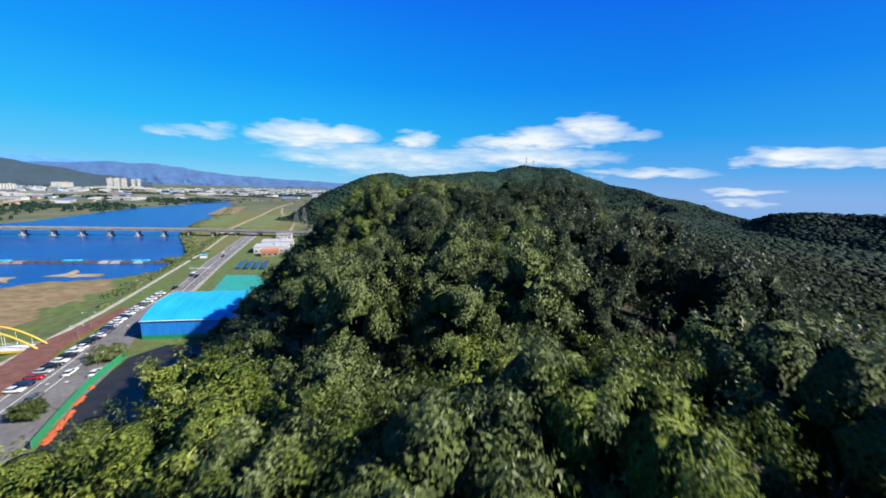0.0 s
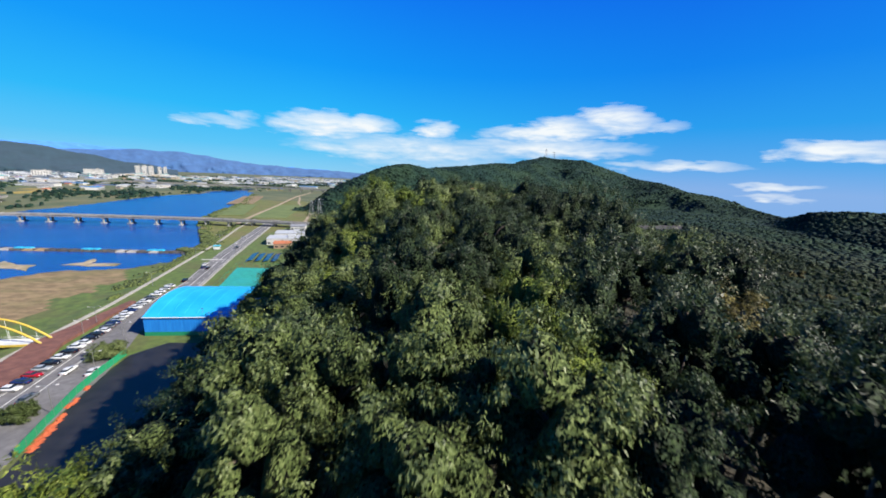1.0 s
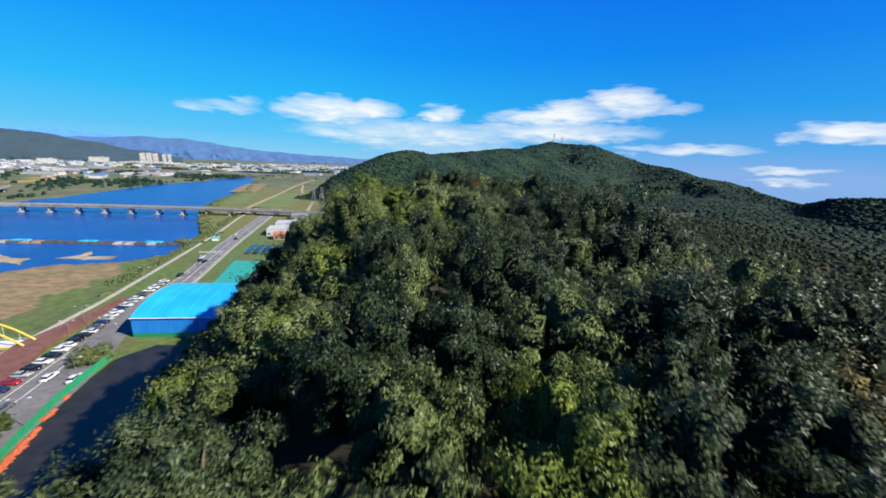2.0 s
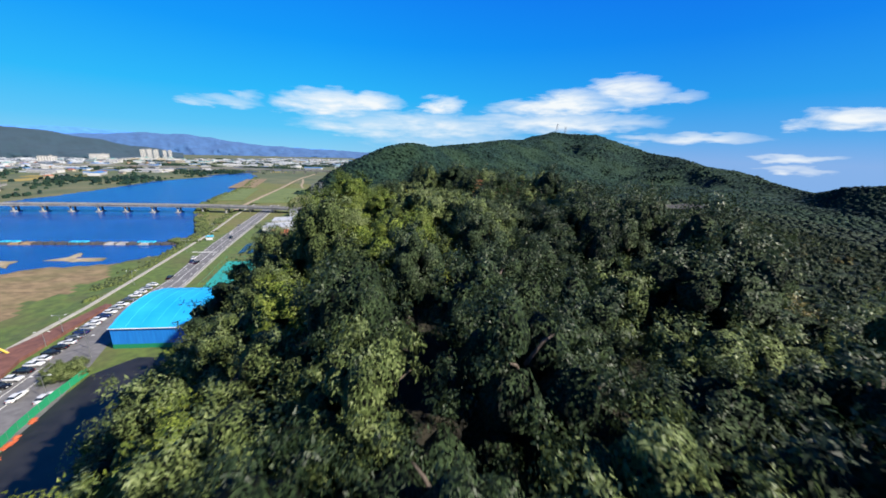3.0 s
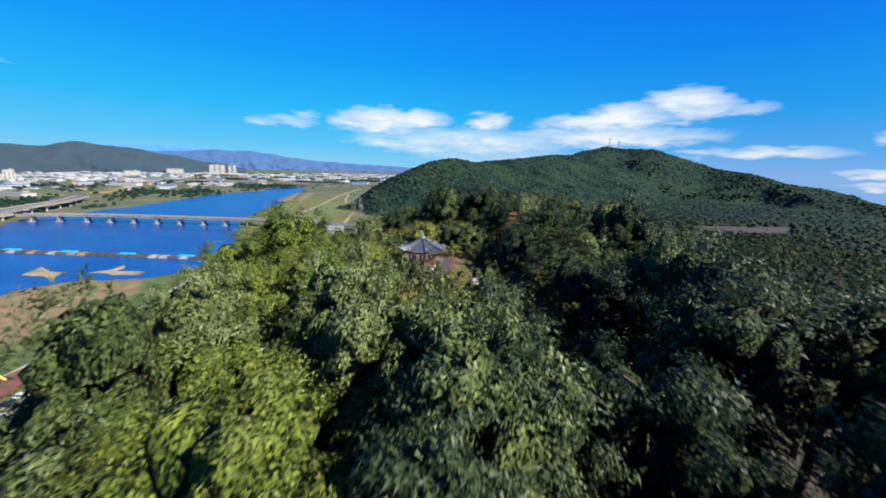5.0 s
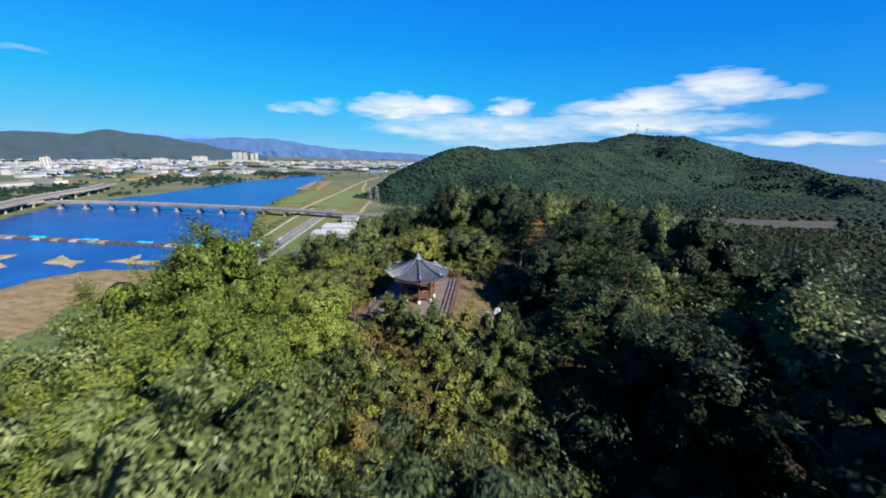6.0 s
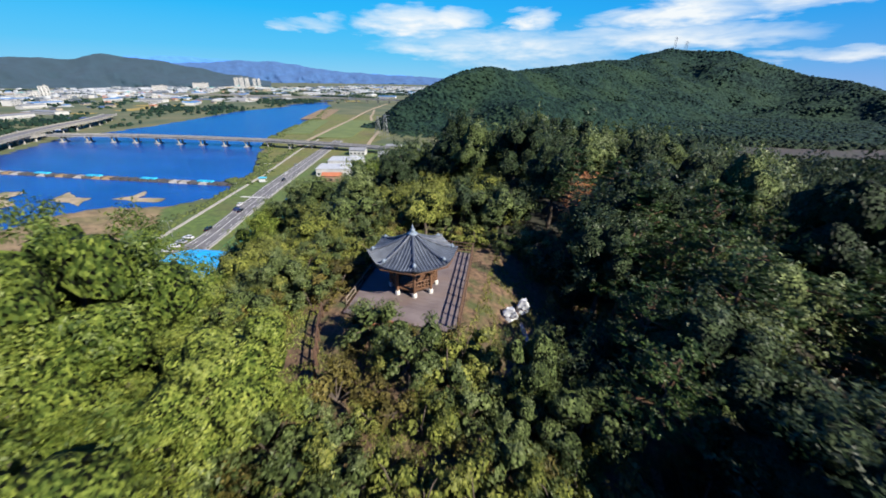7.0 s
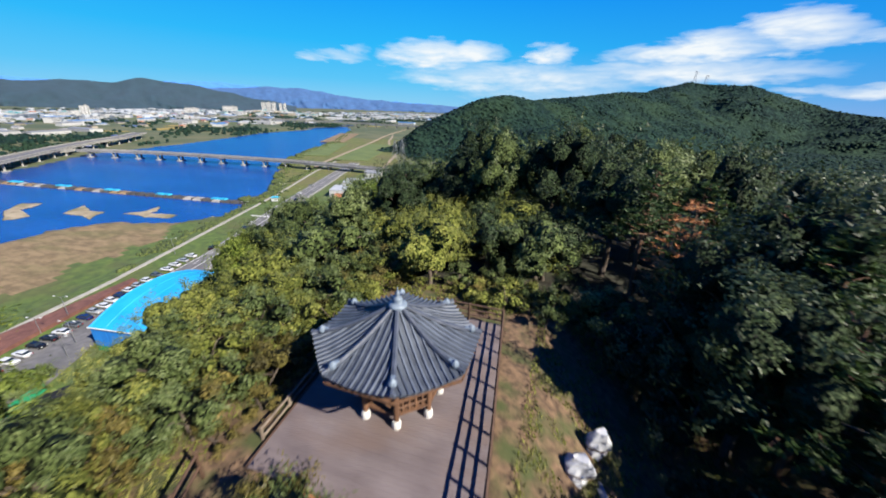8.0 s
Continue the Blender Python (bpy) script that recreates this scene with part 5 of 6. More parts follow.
def bundle(x, y, r, h, label):
    """A lumpy thing wrapped in white sheeting."""
    root = thing("tarpaulin_bundle", pose(x, y, float(ground_z(x, y)) - 0.05), label, "tarpaulin", "white bundles below the deck")
    rr = random.Random(int(x * 100))
    g = Geo()
    n, rings = 14, 9
    vs, fs = [], []
    for i in range(rings):
        t = i / (rings - 1)
        for k in range(n):
            w = 2 * math.pi * k / n
            q = r * (1.0 - 0.35 * t - 0.45 * max(0, t - 0.55)) * (1 + 0.22 * math.sin(3 * w + 4 * t) + rr.uniform(-0.10, 0.10))
            vs.append((q * math.cos(w) * 1.25 + 0.12 * t, q * math.sin(w), h * t + rr.uniform(-0.03, 0.03)))
    for i in range(rings - 1):
        for k in range(n):
            fs.append((i * n + k, i * n + (k + 1) % n, (i + 1) * n + (k + 1) % n, (i + 1) * n + k))
    fs += [tuple(range(n))[::-1], tuple((rings - 1) * n + k for k in range(n))]
    g.add(vs, fs)
    part("sheet", g, M["tarp"], root)
    g = Geo()
    g.tube([(r * 1.02 * math.cos(w) * 1.25, r * 1.02 * math.sin(w), h * 0.38 + 0.05 * math.sin(3 * w)) for w in [i * 0.45 for i in range(15)]], [0.018] * 15, 5)
    part("cord", g, M["wood"], root)


bundle(1.75, 88.3, 0.36, 0.95, "white tarpaulin bundle tied with cord on the grass")
bundle(1.05, 86.9, 0.42, 0.70, "squat white tarpaulin bundle tied with cord on the grass")


def stone_post(x, y):
    root = thing("stone_slab", pose(x, y, float(ground_z(x, y)), 0, 0, 20), "long grey stone slab lying in the grass", "stone")
    g = Geo()
    g.box((0, 0, 0.07), (0.28, 1.9, 0.2), 0, 0.9)
    part("slab", g, M["grey_stone"], root)


stone_post(2.1, 86.3)


# ---- riverside: hall, court, panels, vehicles ----
def build_hall():
    """Barrel-roofed sports hall; its long eave faces the car park's foot."""
    a = radians(10.5)
    root = thing("sports_hall", pose(-107.7, 119.6, 0, 0, 0, 10.5), "bright blue barrel-roofed sports hall beside the car park", "hall")
    W, D, E, R = 34.0, 34.0, 6.9, 4.0

    def arch(y):
        t = 2 * y / D - 1
        return E + R * (1 - abs(t) ** 2.2)

    g = Geo()
    n = 20
    vs, fs = [], []
    for x in (-0.25, W + 0.25):
        for lift in (0.0, -0.22):
            for i in range(n + 1):
                y = D * i / n
                vs.append((x, y + (-0.3 if i == 0 else 0.3 if i == n else 0), arch(y) + lift + 0.1))
    m = n + 1
    for i in range(n):
        fs += [(i, i + 1, 2 * m + i + 1, 2 * m + i), (m + i + 1, m + i, 3 * m + i, 3 * m + i + 1), (i + 1, i, m + i, m + i + 1), (2 * m + i, 2 * m + i + 1, 3 * m + i + 1, 3 * m + i)]
    fs += [(0, 2 * m, 3 * m, m), (n, m + n, 3 * m + n, 2 * m + n)]
    g.add(vs, fs)
    part("roof", g, M["blue_membrane"], root, "taut cyan-blue membrane roof")
    for k in range(9):
        x = 0.2 + (W - 0.4) * k / 8
        q = Geo()
        q.tube([(x, D * i / n, arch(D * i / n) + 0.13) for i in range(n + 1)], [0.09] * (n + 1), 5)
        part("roof_seam", q, M["blue_membrane"], root)
    for y, s in ((0.0, 1), (D, -1)):
        for k in range(8):
            q = Geo()
            q.box((W * (k + 0.5) / 8, y + 0.1 * s, (E + 1.5) / 2), (W / 8 - 0.05, 0.2, E - 1.5), 0)
            part("wall_panel", q, M["blue_wall"], root)
            q = Geo()
            q.box((W * (k + 0.5) / 8, y + 0.1 * s, 0.75), (W / 8 - 0.05, 0.24, 1.5), 0)
            part("plinth_panel", q, M["green_sheet"], root, "green lower wall sheet")
    for x, s in ((0.0, 1), (W, -1)):
        q = Geo()
        pts = [(x + 0.1 * s, D * i / n, arch(D * i / n) - 0.12) for i in range(n + 1)]
        q.add([(p[0], p[1], 0) for p in pts] + pts + [(p[0] + 0.15 * s, p[1], 0) for p in pts] + [(p[0] + 0.15 * s, p[1], p[2]) for p in pts],
              [(i, i + 1, m + i + 1, m + i) for i in range(n)] + [(2 * m + i + 1, 2 * m + i, 3 * m + i, 3 * m + i + 1) for i in range(n)])
        part("gable_wall", q, M["blue_wall"], root)
    q = Geo()
    q.tube([(-0.3, -0.32, E + 0.12), (W + 0.3, -0.32, E + 0.12)], [0.16, 0.16], 8)
    part("gutter", q, M["white_paint"], root, "white eaves gutter")


build_hall()


def build_court():
    root = thing("netted_court", pose(-117, 192, 0), "teal-green netted sports court beside the road", "court")
    pts = [(-113.5, 160), (-132.5, 210.5), (-104, 214.5), (-84, 165)]
    g = Geo()
    g.slab([(x + 117, y - 192) for x, y in pts], 0.0, 0.25)
    part("surface", g, M["teal_court"], root)
    for (x0, y0), (x1, y1) in zip(pts, pts[1:] + pts[:1]):
        n = 6
        for i in range(n):
            q = Geo()
            x, y = x0 + (x1 - x0) * i / n + 117, y0 + (y1 - y0) * i / n - 192
            q.tube([(x, y, 0), (x, y, 3.2)], [0.06, 0.05], 6)
            part("post", q, M["green_sheet"], root)
        q = Geo()
        q.tube([(x0 + 117, y0 - 192, 3.2), (x1 + 117, y1 - 192, 3.2)], [0.05, 0.05], 5)
        part("top_rail", q, M["green_sheet"], root)


build_court()


def build_solar():
    for k in range(4):
        u = k / 3
        x0, y0 = -134.5 + 15.5 * u, 226 + 1.6 * u
        root = thing("solar_array", pose(x0, y0, 0, 0, 0, 20), "row of dark blue solar panels on the grass", "solar panel", "solar rows")
        for i in range(8):
            g = Geo()
            y = i * 2.9
            z = 0.9
            g.add([(-2.2, y, z - 0.5), (2.2, y, z + 0.5), (2.2, y + 2.8, z + 0.5), (-2.2, y + 2.8, z - 0.5),
                   (-2.2, y, z - 0.56), (2.2, y, z + 0.44), (2.2, y + 2.8, z + 0.44), (-2.2, y + 2.8, z - 0.56)],
                  [(0, 1, 2, 3), (7, 6, 5, 4), (0, 4, 5, 1), (1, 5, 6, 2), (2, 6, 7, 3), (3, 7, 4, 0)])
            part("panel", g, M["solar"], root)
            q = Geo()
            q.box((0.9, y + 1.4, 0.5), (0.1, 0.1, 1.2))
            q.box((-0.9, y + 1.4, 0.25), (0.1, 0.1, 0.6))
            part("leg", q, M["metal"], root)


build_solar()

PAINTS = {"white": (0.70, 0.71, 0.72), "silver": (0.36, 0.38, 0.40), "black": (0.012, 0.013, 0.016), "navy": (0.015, 0.03, 0.11), "red": (0.36, 0.012, 0.02), "grey": (0.11, 0.12, 0.13)}
for _n, _c in PAINTS.items():
    M["car_" + _n] = plain(_n + "_car_paint", _c, 0.25, 0.1, vary=0.04)
M["lamp_red"] = plain("red_lens", (0.35, 0.01, 0.01), 0.2)


def make_car(colour):
    root = thing("car", pose(0, 0, -400), colour + " parked car on the asphalt", "car", "parked cars")
    L, W = 4.6, 1.82
    prof = [(-2.3, 0.55, 0.62), (-2.22, 0.9, 0.80), (-1.5, 0.98, 0.88), (-0.9, 1.0, 0.90), (0.9, 0.98, 0.91), (1.7, 0.95, 0.90), (2.2, 0.86, 0.84), (2.3, 0.6, 0.7)]
    g = Geo()
    vs, fs = [], []
    for x, z, w in prof:
        hw = W / 2 * w / 0.91
        vs += [(x, -hw * 0.96, 0.28), (x, -hw, 0.55), (x, -hw * 0.93, z), (x, hw * 0.93, z), (x, hw, 0.55), (x, hw * 0.96, 0.28)]
    for i in range(len(prof) - 1):
        for k in range(6):
            fs.append((i * 6 + k, i * 6 + (k + 1) % 6, i * 6 + 6 + (k + 1) % 6, i * 6 + 6 + k))
    fs += [tuple(range(6)), tuple((len(prof) - 1) * 6 + k for k in range(6))[::-1]]
    g.add(vs, fs)
    body = part("body", g, M["car_" + colour], root, "", True)

    def cabin(scale, z0, z1, name, mat, label=""):
        q = Geo()
        lo = [(-1.75, -0.80), (0.95, -0.80), (0.95, 0.80), (-1.75, 0.80)]
        hi = [(-1.25, -0.64), (0.30, -0.64), (0.30, 0.64), (-1.25, 0.64)]
        q.add([(x * scale, y * scale, z0) for x, y in lo] + [(x * scale, y * scale, z1) for x, y in hi],
              [(3, 2, 1, 0), (4, 5, 6, 7), (0, 1, 5, 4), (1, 2, 6, 5), (2, 3, 7, 6), (3, 0, 4, 7)])
        return part(name, q, mat, root, label)

    cabin(1.0, 0.93, 1.42, "cabin_glass", M["glass"], "dark tinted side and end glass")
    q = Geo()
    q.box((-0.48, 0, 1.44), (1.62, 1.32, 0.06), 0, 0.94)
    part("roof", q, M["car_" + colour], root)
    for x in (-1.4, 1.4):
        for y in (-0.82, 0.82):
            q = Geo()
            q.tube([(x, y - 0.1, 0.32), (x, y + 0.1, 0.32)], [0.32, 0.32], 12)
            wheel = part("wheel", q, M["tyre"], root)
            q = Geo()
            q.tube([(x, y - 0.115, 0.32), (x, y + 0.115, 0.32)], [0.19, 0.19], 10)
            part("rim", q, M["metal"], wheel)
    for x, mt, nm in ((2.27, M["white_paint"], "headlight"), (-2.27, M["lamp_red"], "tail_light")):
        for y in (-0.62, 0.62):
            q = Geo()
            q.box((x, y, 0.68), (0.06, 0.34, 0.14))
            part(nm, q, mt, root)
    return root


def park_cars():
    cars = {k: make_car(k) for k in PAINTS}
    rr = random.Random(8)
    row = [(-113.1, 86.0, "white"), (-114.2, 89.2, "navy"), (-115.0, 92.4, "red"), (-116.2, 95.6, "silver"), (-117.2, 98.8, "black"), (-117.9, 102.0, "white"),
           (-119.2, 105.4, "black"), (-120.2, 108.6, "white"), (-121.0, 111.4, "white"), (-122.2, 114.6, "black"), (-123.1, 117.6, "black"), (-123.6, 120.4, "white"),
           (-125.0, 123.6, "grey"), (-126.4, 127.0, "navy"), (-127.6, 130.0, "silver"), (-128.8, 133.0, "white"), (-130.0, 136.0, "white"), (-131.0, 139.0, "navy"),
           (-132.0, 142.2, "white"), (-133.2, 145.6, "silver"), (-134.2, 149.2, "white"), (-135.6, 153.5, "grey"), (-137.0, 158.0, "white"), (-138.4, 162.0, "white"),
           (-139.4, 166.0, "silver"), (-140.8, 170.5, "white")]
    for x, y, c in row:
        copy_thing(cars[c], pose(x - 0.6, y, 0.06, 0, 0, rr.choice((12, 192)) + rr.uniform(-4, 4)))
    for x, y, c, w in ((-108.7, 95.7, "white", 104), (-101.7, 96.1, "white", 104), (-105.1, 83.0, "grey", 100), (-110, 76, "white", 100), (-150.5, 206, "navy", 108), (-154.5, 212.5, "white", 108),
                       (-146.5, 204.5, "black", 108), (-176, 277, "white", 108), (-186, 302, "silver", 108), (-166, 262, "black", 288), (-141.5, 180.5, "black", 108)):
        copy_thing(cars[c], pose(x, y, 0.06, 0, 0, w))
    for c in cars.values():
        for ob in [*c.children_recursive, c]:
            bpy.data.objects.remove(ob)


park_cars()


def street_lamp(x, y, h=8.0, turn=0.0):
    root = thing("street_lamp", pose(x, y, 0, 0, 0, turn), "grey steel street lamp with twin arms by the car park", "street lamp", "lamps of the car park")
    g = Geo()
    g.tube([(0, 0, -0.2), (0, 0, 0.6), (0, 0, h)], [0.13, 0.10, 0.055], 8)
    part("pole", g, M["metal"], root)
    for s in (-1, 1):
        g = Geo()
        g.tube([(0, 0, h - 0.15), (0.8 * s, 0, h + 0.18), (1.6 * s, 0, h + 0.22)], [0.045, 0.04, 0.035], 6)
        arm = part("arm", g, M["metal"], root)
        g = Geo()
        g.box((1.8 * s, 0, h + 0.2), (0.7, 0.26, 0.11), 0, 0.8)
        part("lamp_head", g, M["white_paint"], arm)


for _x, _y, _h in ((-132.2, 125.8, 7.0), (-129.3, 118.3, 5.0), (-93.5, 79.0, 7.5), (-101.5, 96.5, 6.5), (-109.8, 114.6, 7.0), (-115.5, 119.0, 7.0), (-150, 170, 7), (-170, 226, 7), (-188, 275, 7), (-148.5, 232, 7), (-164, 268, 7)):
    street_lamp(_x, _y, _h, 20)


def mesh_fence(name, pts, h, mat, label, sag=0.0):
    root = thing(name, pose(pts[0][0], pts[0][1], 0), label, "fence")
    o = pts[0]
    line = resample(pts, 3.0)
    for i, (x, y) in enumerate(line):
        g = Geo()
        g.tube([(x - o[0], y - o[1], -0.2), (x - o[0], y - o[1], h + 0.1)], [0.05, 0.045], 6)
        part("post", g, M["metal"], root)
    for a, b in zip(line, line[1:]):
        g = Geo()
        rz = math.atan2(b[1] - a[1], b[0] - a[0])
        g.box(((a[0] + b[0]) / 2 - o[0], (a[1] + b[1]) / 2 - o[1], h / 2 + 0.05), (math.hypot(b[0] - a[0], b[1] - a[1]) - 0.06, 0.03, h), rz)
        part("panel", g, mat, root)


mesh_fence("green_fence", [(-86, 66), (-90.7, 75.3), (-96.0, 86.5), (-99.0, 95), (-102.0, 106.9)], 2.2, M["green_sheet"], "green sheeted fence along the car park edge")

def fallen_netting():
    """Torn safety netting, slumped in heaps along the fence's foot."""
    rr = random.Random(6)
    for x0, y0, x1, y1, n in ((-85.6, 68, -91.2, 79.5, 15), (-92.4, 81.5, -94.0, 85.0, 4), (-95.8, 88.5, -96.3, 90.0, 2)):
        root = thing("safety_netting", pose(x0, y0, 0.05), "torn orange safety netting slumped beside the green fence", "netting", "orange netting")
        for i in range(n):
            f = (i + 0.5) / n
            cx, cy = (x1 - x0) * f + rr.uniform(-0.4, 0.5), (y1 - y0) * f
            g, k = Geo(), 6
            r, h = rr.uniform(0.5, 1.0), rr.uniform(0.15, 0.6)
            vs = [(cx + r * (u / k - 0.5) * 1.6, cy + r * (v / k - 0.5) * 2.0, max(0.0, h * (1 - 2.2 * math.hypot(u / k - 0.5, v / k - 0.5)) + rr.uniform(0, 0.16))) for v in range(k + 1) for u in range(k + 1)]
            g.add(vs, [(v * 7 + u, v * 7 + u + 1, v * 7 + u + 8, v * 7 + u + 7) for v in range(k) for u in range(k)])
            part("net_fold", g, M["orange_net"], root)


fallen_netting()


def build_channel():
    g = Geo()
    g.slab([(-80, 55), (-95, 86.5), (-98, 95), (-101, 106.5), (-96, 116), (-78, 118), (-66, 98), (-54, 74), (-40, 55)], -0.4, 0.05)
    structure("yard", g, M["yard"], "yard at the foot of the slope, hill shadow in its dark colour")


build_channel()


def round_bush(x, y, r, h, kind, label):
    g = np.random.default_rng(int(abs(x) * 10))
    v, t, cs, sl = broad_crown(g, r, h * 1.3, 90, 26, 5, 0.30, 0.2, -0.9)
    root = thing("bush", pose(x, y, 0), label, "bush", "bushes by the car park")
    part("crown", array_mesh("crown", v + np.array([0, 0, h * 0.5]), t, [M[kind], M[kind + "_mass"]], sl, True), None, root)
    part("trunk", trunk_mesh("trunk", g, h, h * 0.45, cs, 0.12, M["bark"], 6), None, root)


round_bush(-106.5, 105.0, 5.2, 4.0, "olive", "wide round olive-green tree at the car park edge")
round_bush(-98.5, 76.5, 3.4, 3.4, "olive", "round olive-green bush at the car park edge")


def build_arch_bridge():
    root = thing("arch_footbridge", pose(-133.5, 110.5, 0.6, 0, 0, 194), "white footbridge hung from a yellow steel arch", "bridge")
    L, W, rise = 32.0, 4.0, 7.6
    g = Geo()
    g.box((L / 2, 0, 0.2), (L, W, 0.35))
    part("deck", g, M["white_paint"], root)
    for y in (-W / 2, W / 2):
        g = Geo()
        g.box((L / 2, y, -0.25), (L, 0.3, 0.7))
        part("girder", g, M["yellow_paint"], root)
        g = Geo()
        pts = [(L * i / 24, y, 0.2 + rise * 4 * (i / 24) * (1 - i / 24)) for i in range(25)]
        g.tube(pts, [0.32] * 25, 8)
        part("arch", g, M["yellow_paint"], root, "yellow painted steel arch rib")
        for i in range(3, 22, 3):
            g = Geo()
            g.tube([pts[i], (pts[i][0], y, 0.3)], [0.05, 0.05], 5)
            part("hanger", g, M["white_paint"], root)
        for h in (0.8, 1.2):
            g = Geo()
            g.tube([(0, y, h), (L, y, h)], [0.04, 0.04], 5)
            part("handrail", g, M["white_paint"], root)
    for x in (0.6, L - 0.6):
        g = Geo()
        g.box((x, 0, -1.6), (1.2, W, 3.0))
        part("abutment", g, M["concrete"], root)


build_arch_bridge()

# ---- river: weir, sand bars, bridges ----


def build_weir():
    a, b = Vector((-191, 250.5)), Vector((-405, 214.5))
    t = (b - a).normalized()
    rz = math.atan2(t.y, t.x)
    ln = (b - a).length
    root = thing("weir", pose(a.x, a.y, -2.5), "low concrete weir with stained sloping bays across the river", "weir")
    rr = random.Random(2)
    n = 30
    side = Vector((t.y, -t.x))
    if side.y > 0:
        side = -side
    for i in range(n):
        p = t * (ln * (i + 0.5) / n)
        w = ln / n - 0.5
        mat = rr.choice(("dark_concrete", "dark_concrete", "concrete", "tan_concrete", "dark_concrete"))
        q0 = p - t * w / 2
        q1 = p + t * w / 2
        up, dn = -side * 2.2, side * 3.6
        g = Geo()
        g.add([(*(q0 + up), -0.6), (*(q1 + up), -0.6), (*(q1 + dn), -0.6), (*(q0 + dn), -0.6),
               (*(q0 + up), 1.0), (*(q1 + up), 1.0), (*(q1 + dn * 0.15), 1.0), (*(q0 + dn * 0.15), 1.0), (*(q0 + dn), 0.1), (*(q1 + dn), 0.1)],
              [(4, 5, 6, 7), (7, 6, 9, 8), (0, 4, 7, 8, 3), (1, 2, 9, 6, 5), (0, 1, 5, 4), (3, 8, 9, 2)])
        part("bay", g, M[mat], root)
        g = Geo()
        g.box((*(p + t * (w / 2 + 0.25)), 0.35), (0.5, 6.2, 1.9), rz)
        part("pier", g, M["dark_concrete"], root)
    for x, y in ((-217.5, 251.5), (-259.3, 243.3), (-300.5, 235.2), (-341, 227.5), (-383, 219.5)):
        p = t * ((Vector((x, y)) - a).dot(t))
        for s in (-2.9, 2.9):
            g = Geo()
            c = p + t * s - side * 1.2
            g.box((c.x, c.y, 1.35), (5.0, 3.2, 0.7), rz, 0.9)
            part("gate_cover", g, M["cyan_sheet"], root, "cyan sheet cover over a gate")


build_weir()


def sand_bar(pts, label):
    rr = random.Random(len(label) + int(abs(pts[0][0])))
    cx, cy = sum(p[0] for p in pts) / len(pts), sum(p[1] for p in pts) / len(pts)
    outline = []
    n = len(pts)
    for i in range(n):
        a, b = pts[i], pts[(i + 1) % n]
        for k in range(5):
            f = k / 5
            outline.append((a[0] + (b[0] - a[0]) * f + rr.uniform(-0.7, 0.7), a[1] + (b[1] - a[1]) * f + rr.uniform(-0.6, 0.6)))
    for _ in range(2):
        outline = [(a[0] * f + b[0] * (1 - f), a[1] * f + b[1] * (1 - f)) for a, b in zip(outline, outline[1:] + outline[:1]) for f in (0.75, 0.25)]
    g = Geo()
    m = len(outline)
    rings = ((1.05, -2.75), (0.82, -2.42), (0.64, -2.24))
    g.add([(cx + (x - cx) * k, cy + (y - cy) * k, z) for k, z in rings for x, y in outline],
          [(r * m + i, r * m + (i + 1) % m, (r + 1) * m + (i + 1) % m, (r + 1) * m + i) for r in range(2) for i in range(m)] + [tuple(range(2 * m, 3 * m))])
    ob = structure("sand_bar", g, M["sand"], label)
    ob.data.materials.append(M["bar_fringe"])
    for poly in list(ob.data.polygons)[:m]:
        poly.material_index = 1


sand_bar([(-267.8, 188.3), (-272.3, 193.9), (-279, 206), (-261, 199.4), (-248.8, 201.5), (-245.6, 194.2), (-237.4, 186.6), (-250, 189.6)], "pale forked sand bar in the shallows below the weir")
sand_bar([(-241, 201.5), (-234, 211.3), (-238, 223.8), (-227, 214.8), (-226.5, 208.5), (-207, 214.2), (-204.4, 207), (-219.6, 202), (-229.5, 203)], "long pale sand bar in the shallows below the weir")
sand_bar([(-300, 177.7), (-315, 192.5), (-301.7, 199.3), (-295.6, 190.5), (-295.5, 183.7), (-272, 179), (-271, 170.4), (-275, 167.7)], "pale sand bar near the shallow bank")
sand_bar([(-191, 213.3), (-190.3, 222.3), (-182.7, 213.8), (-183, 208)], "small pale sand bar by the bank")


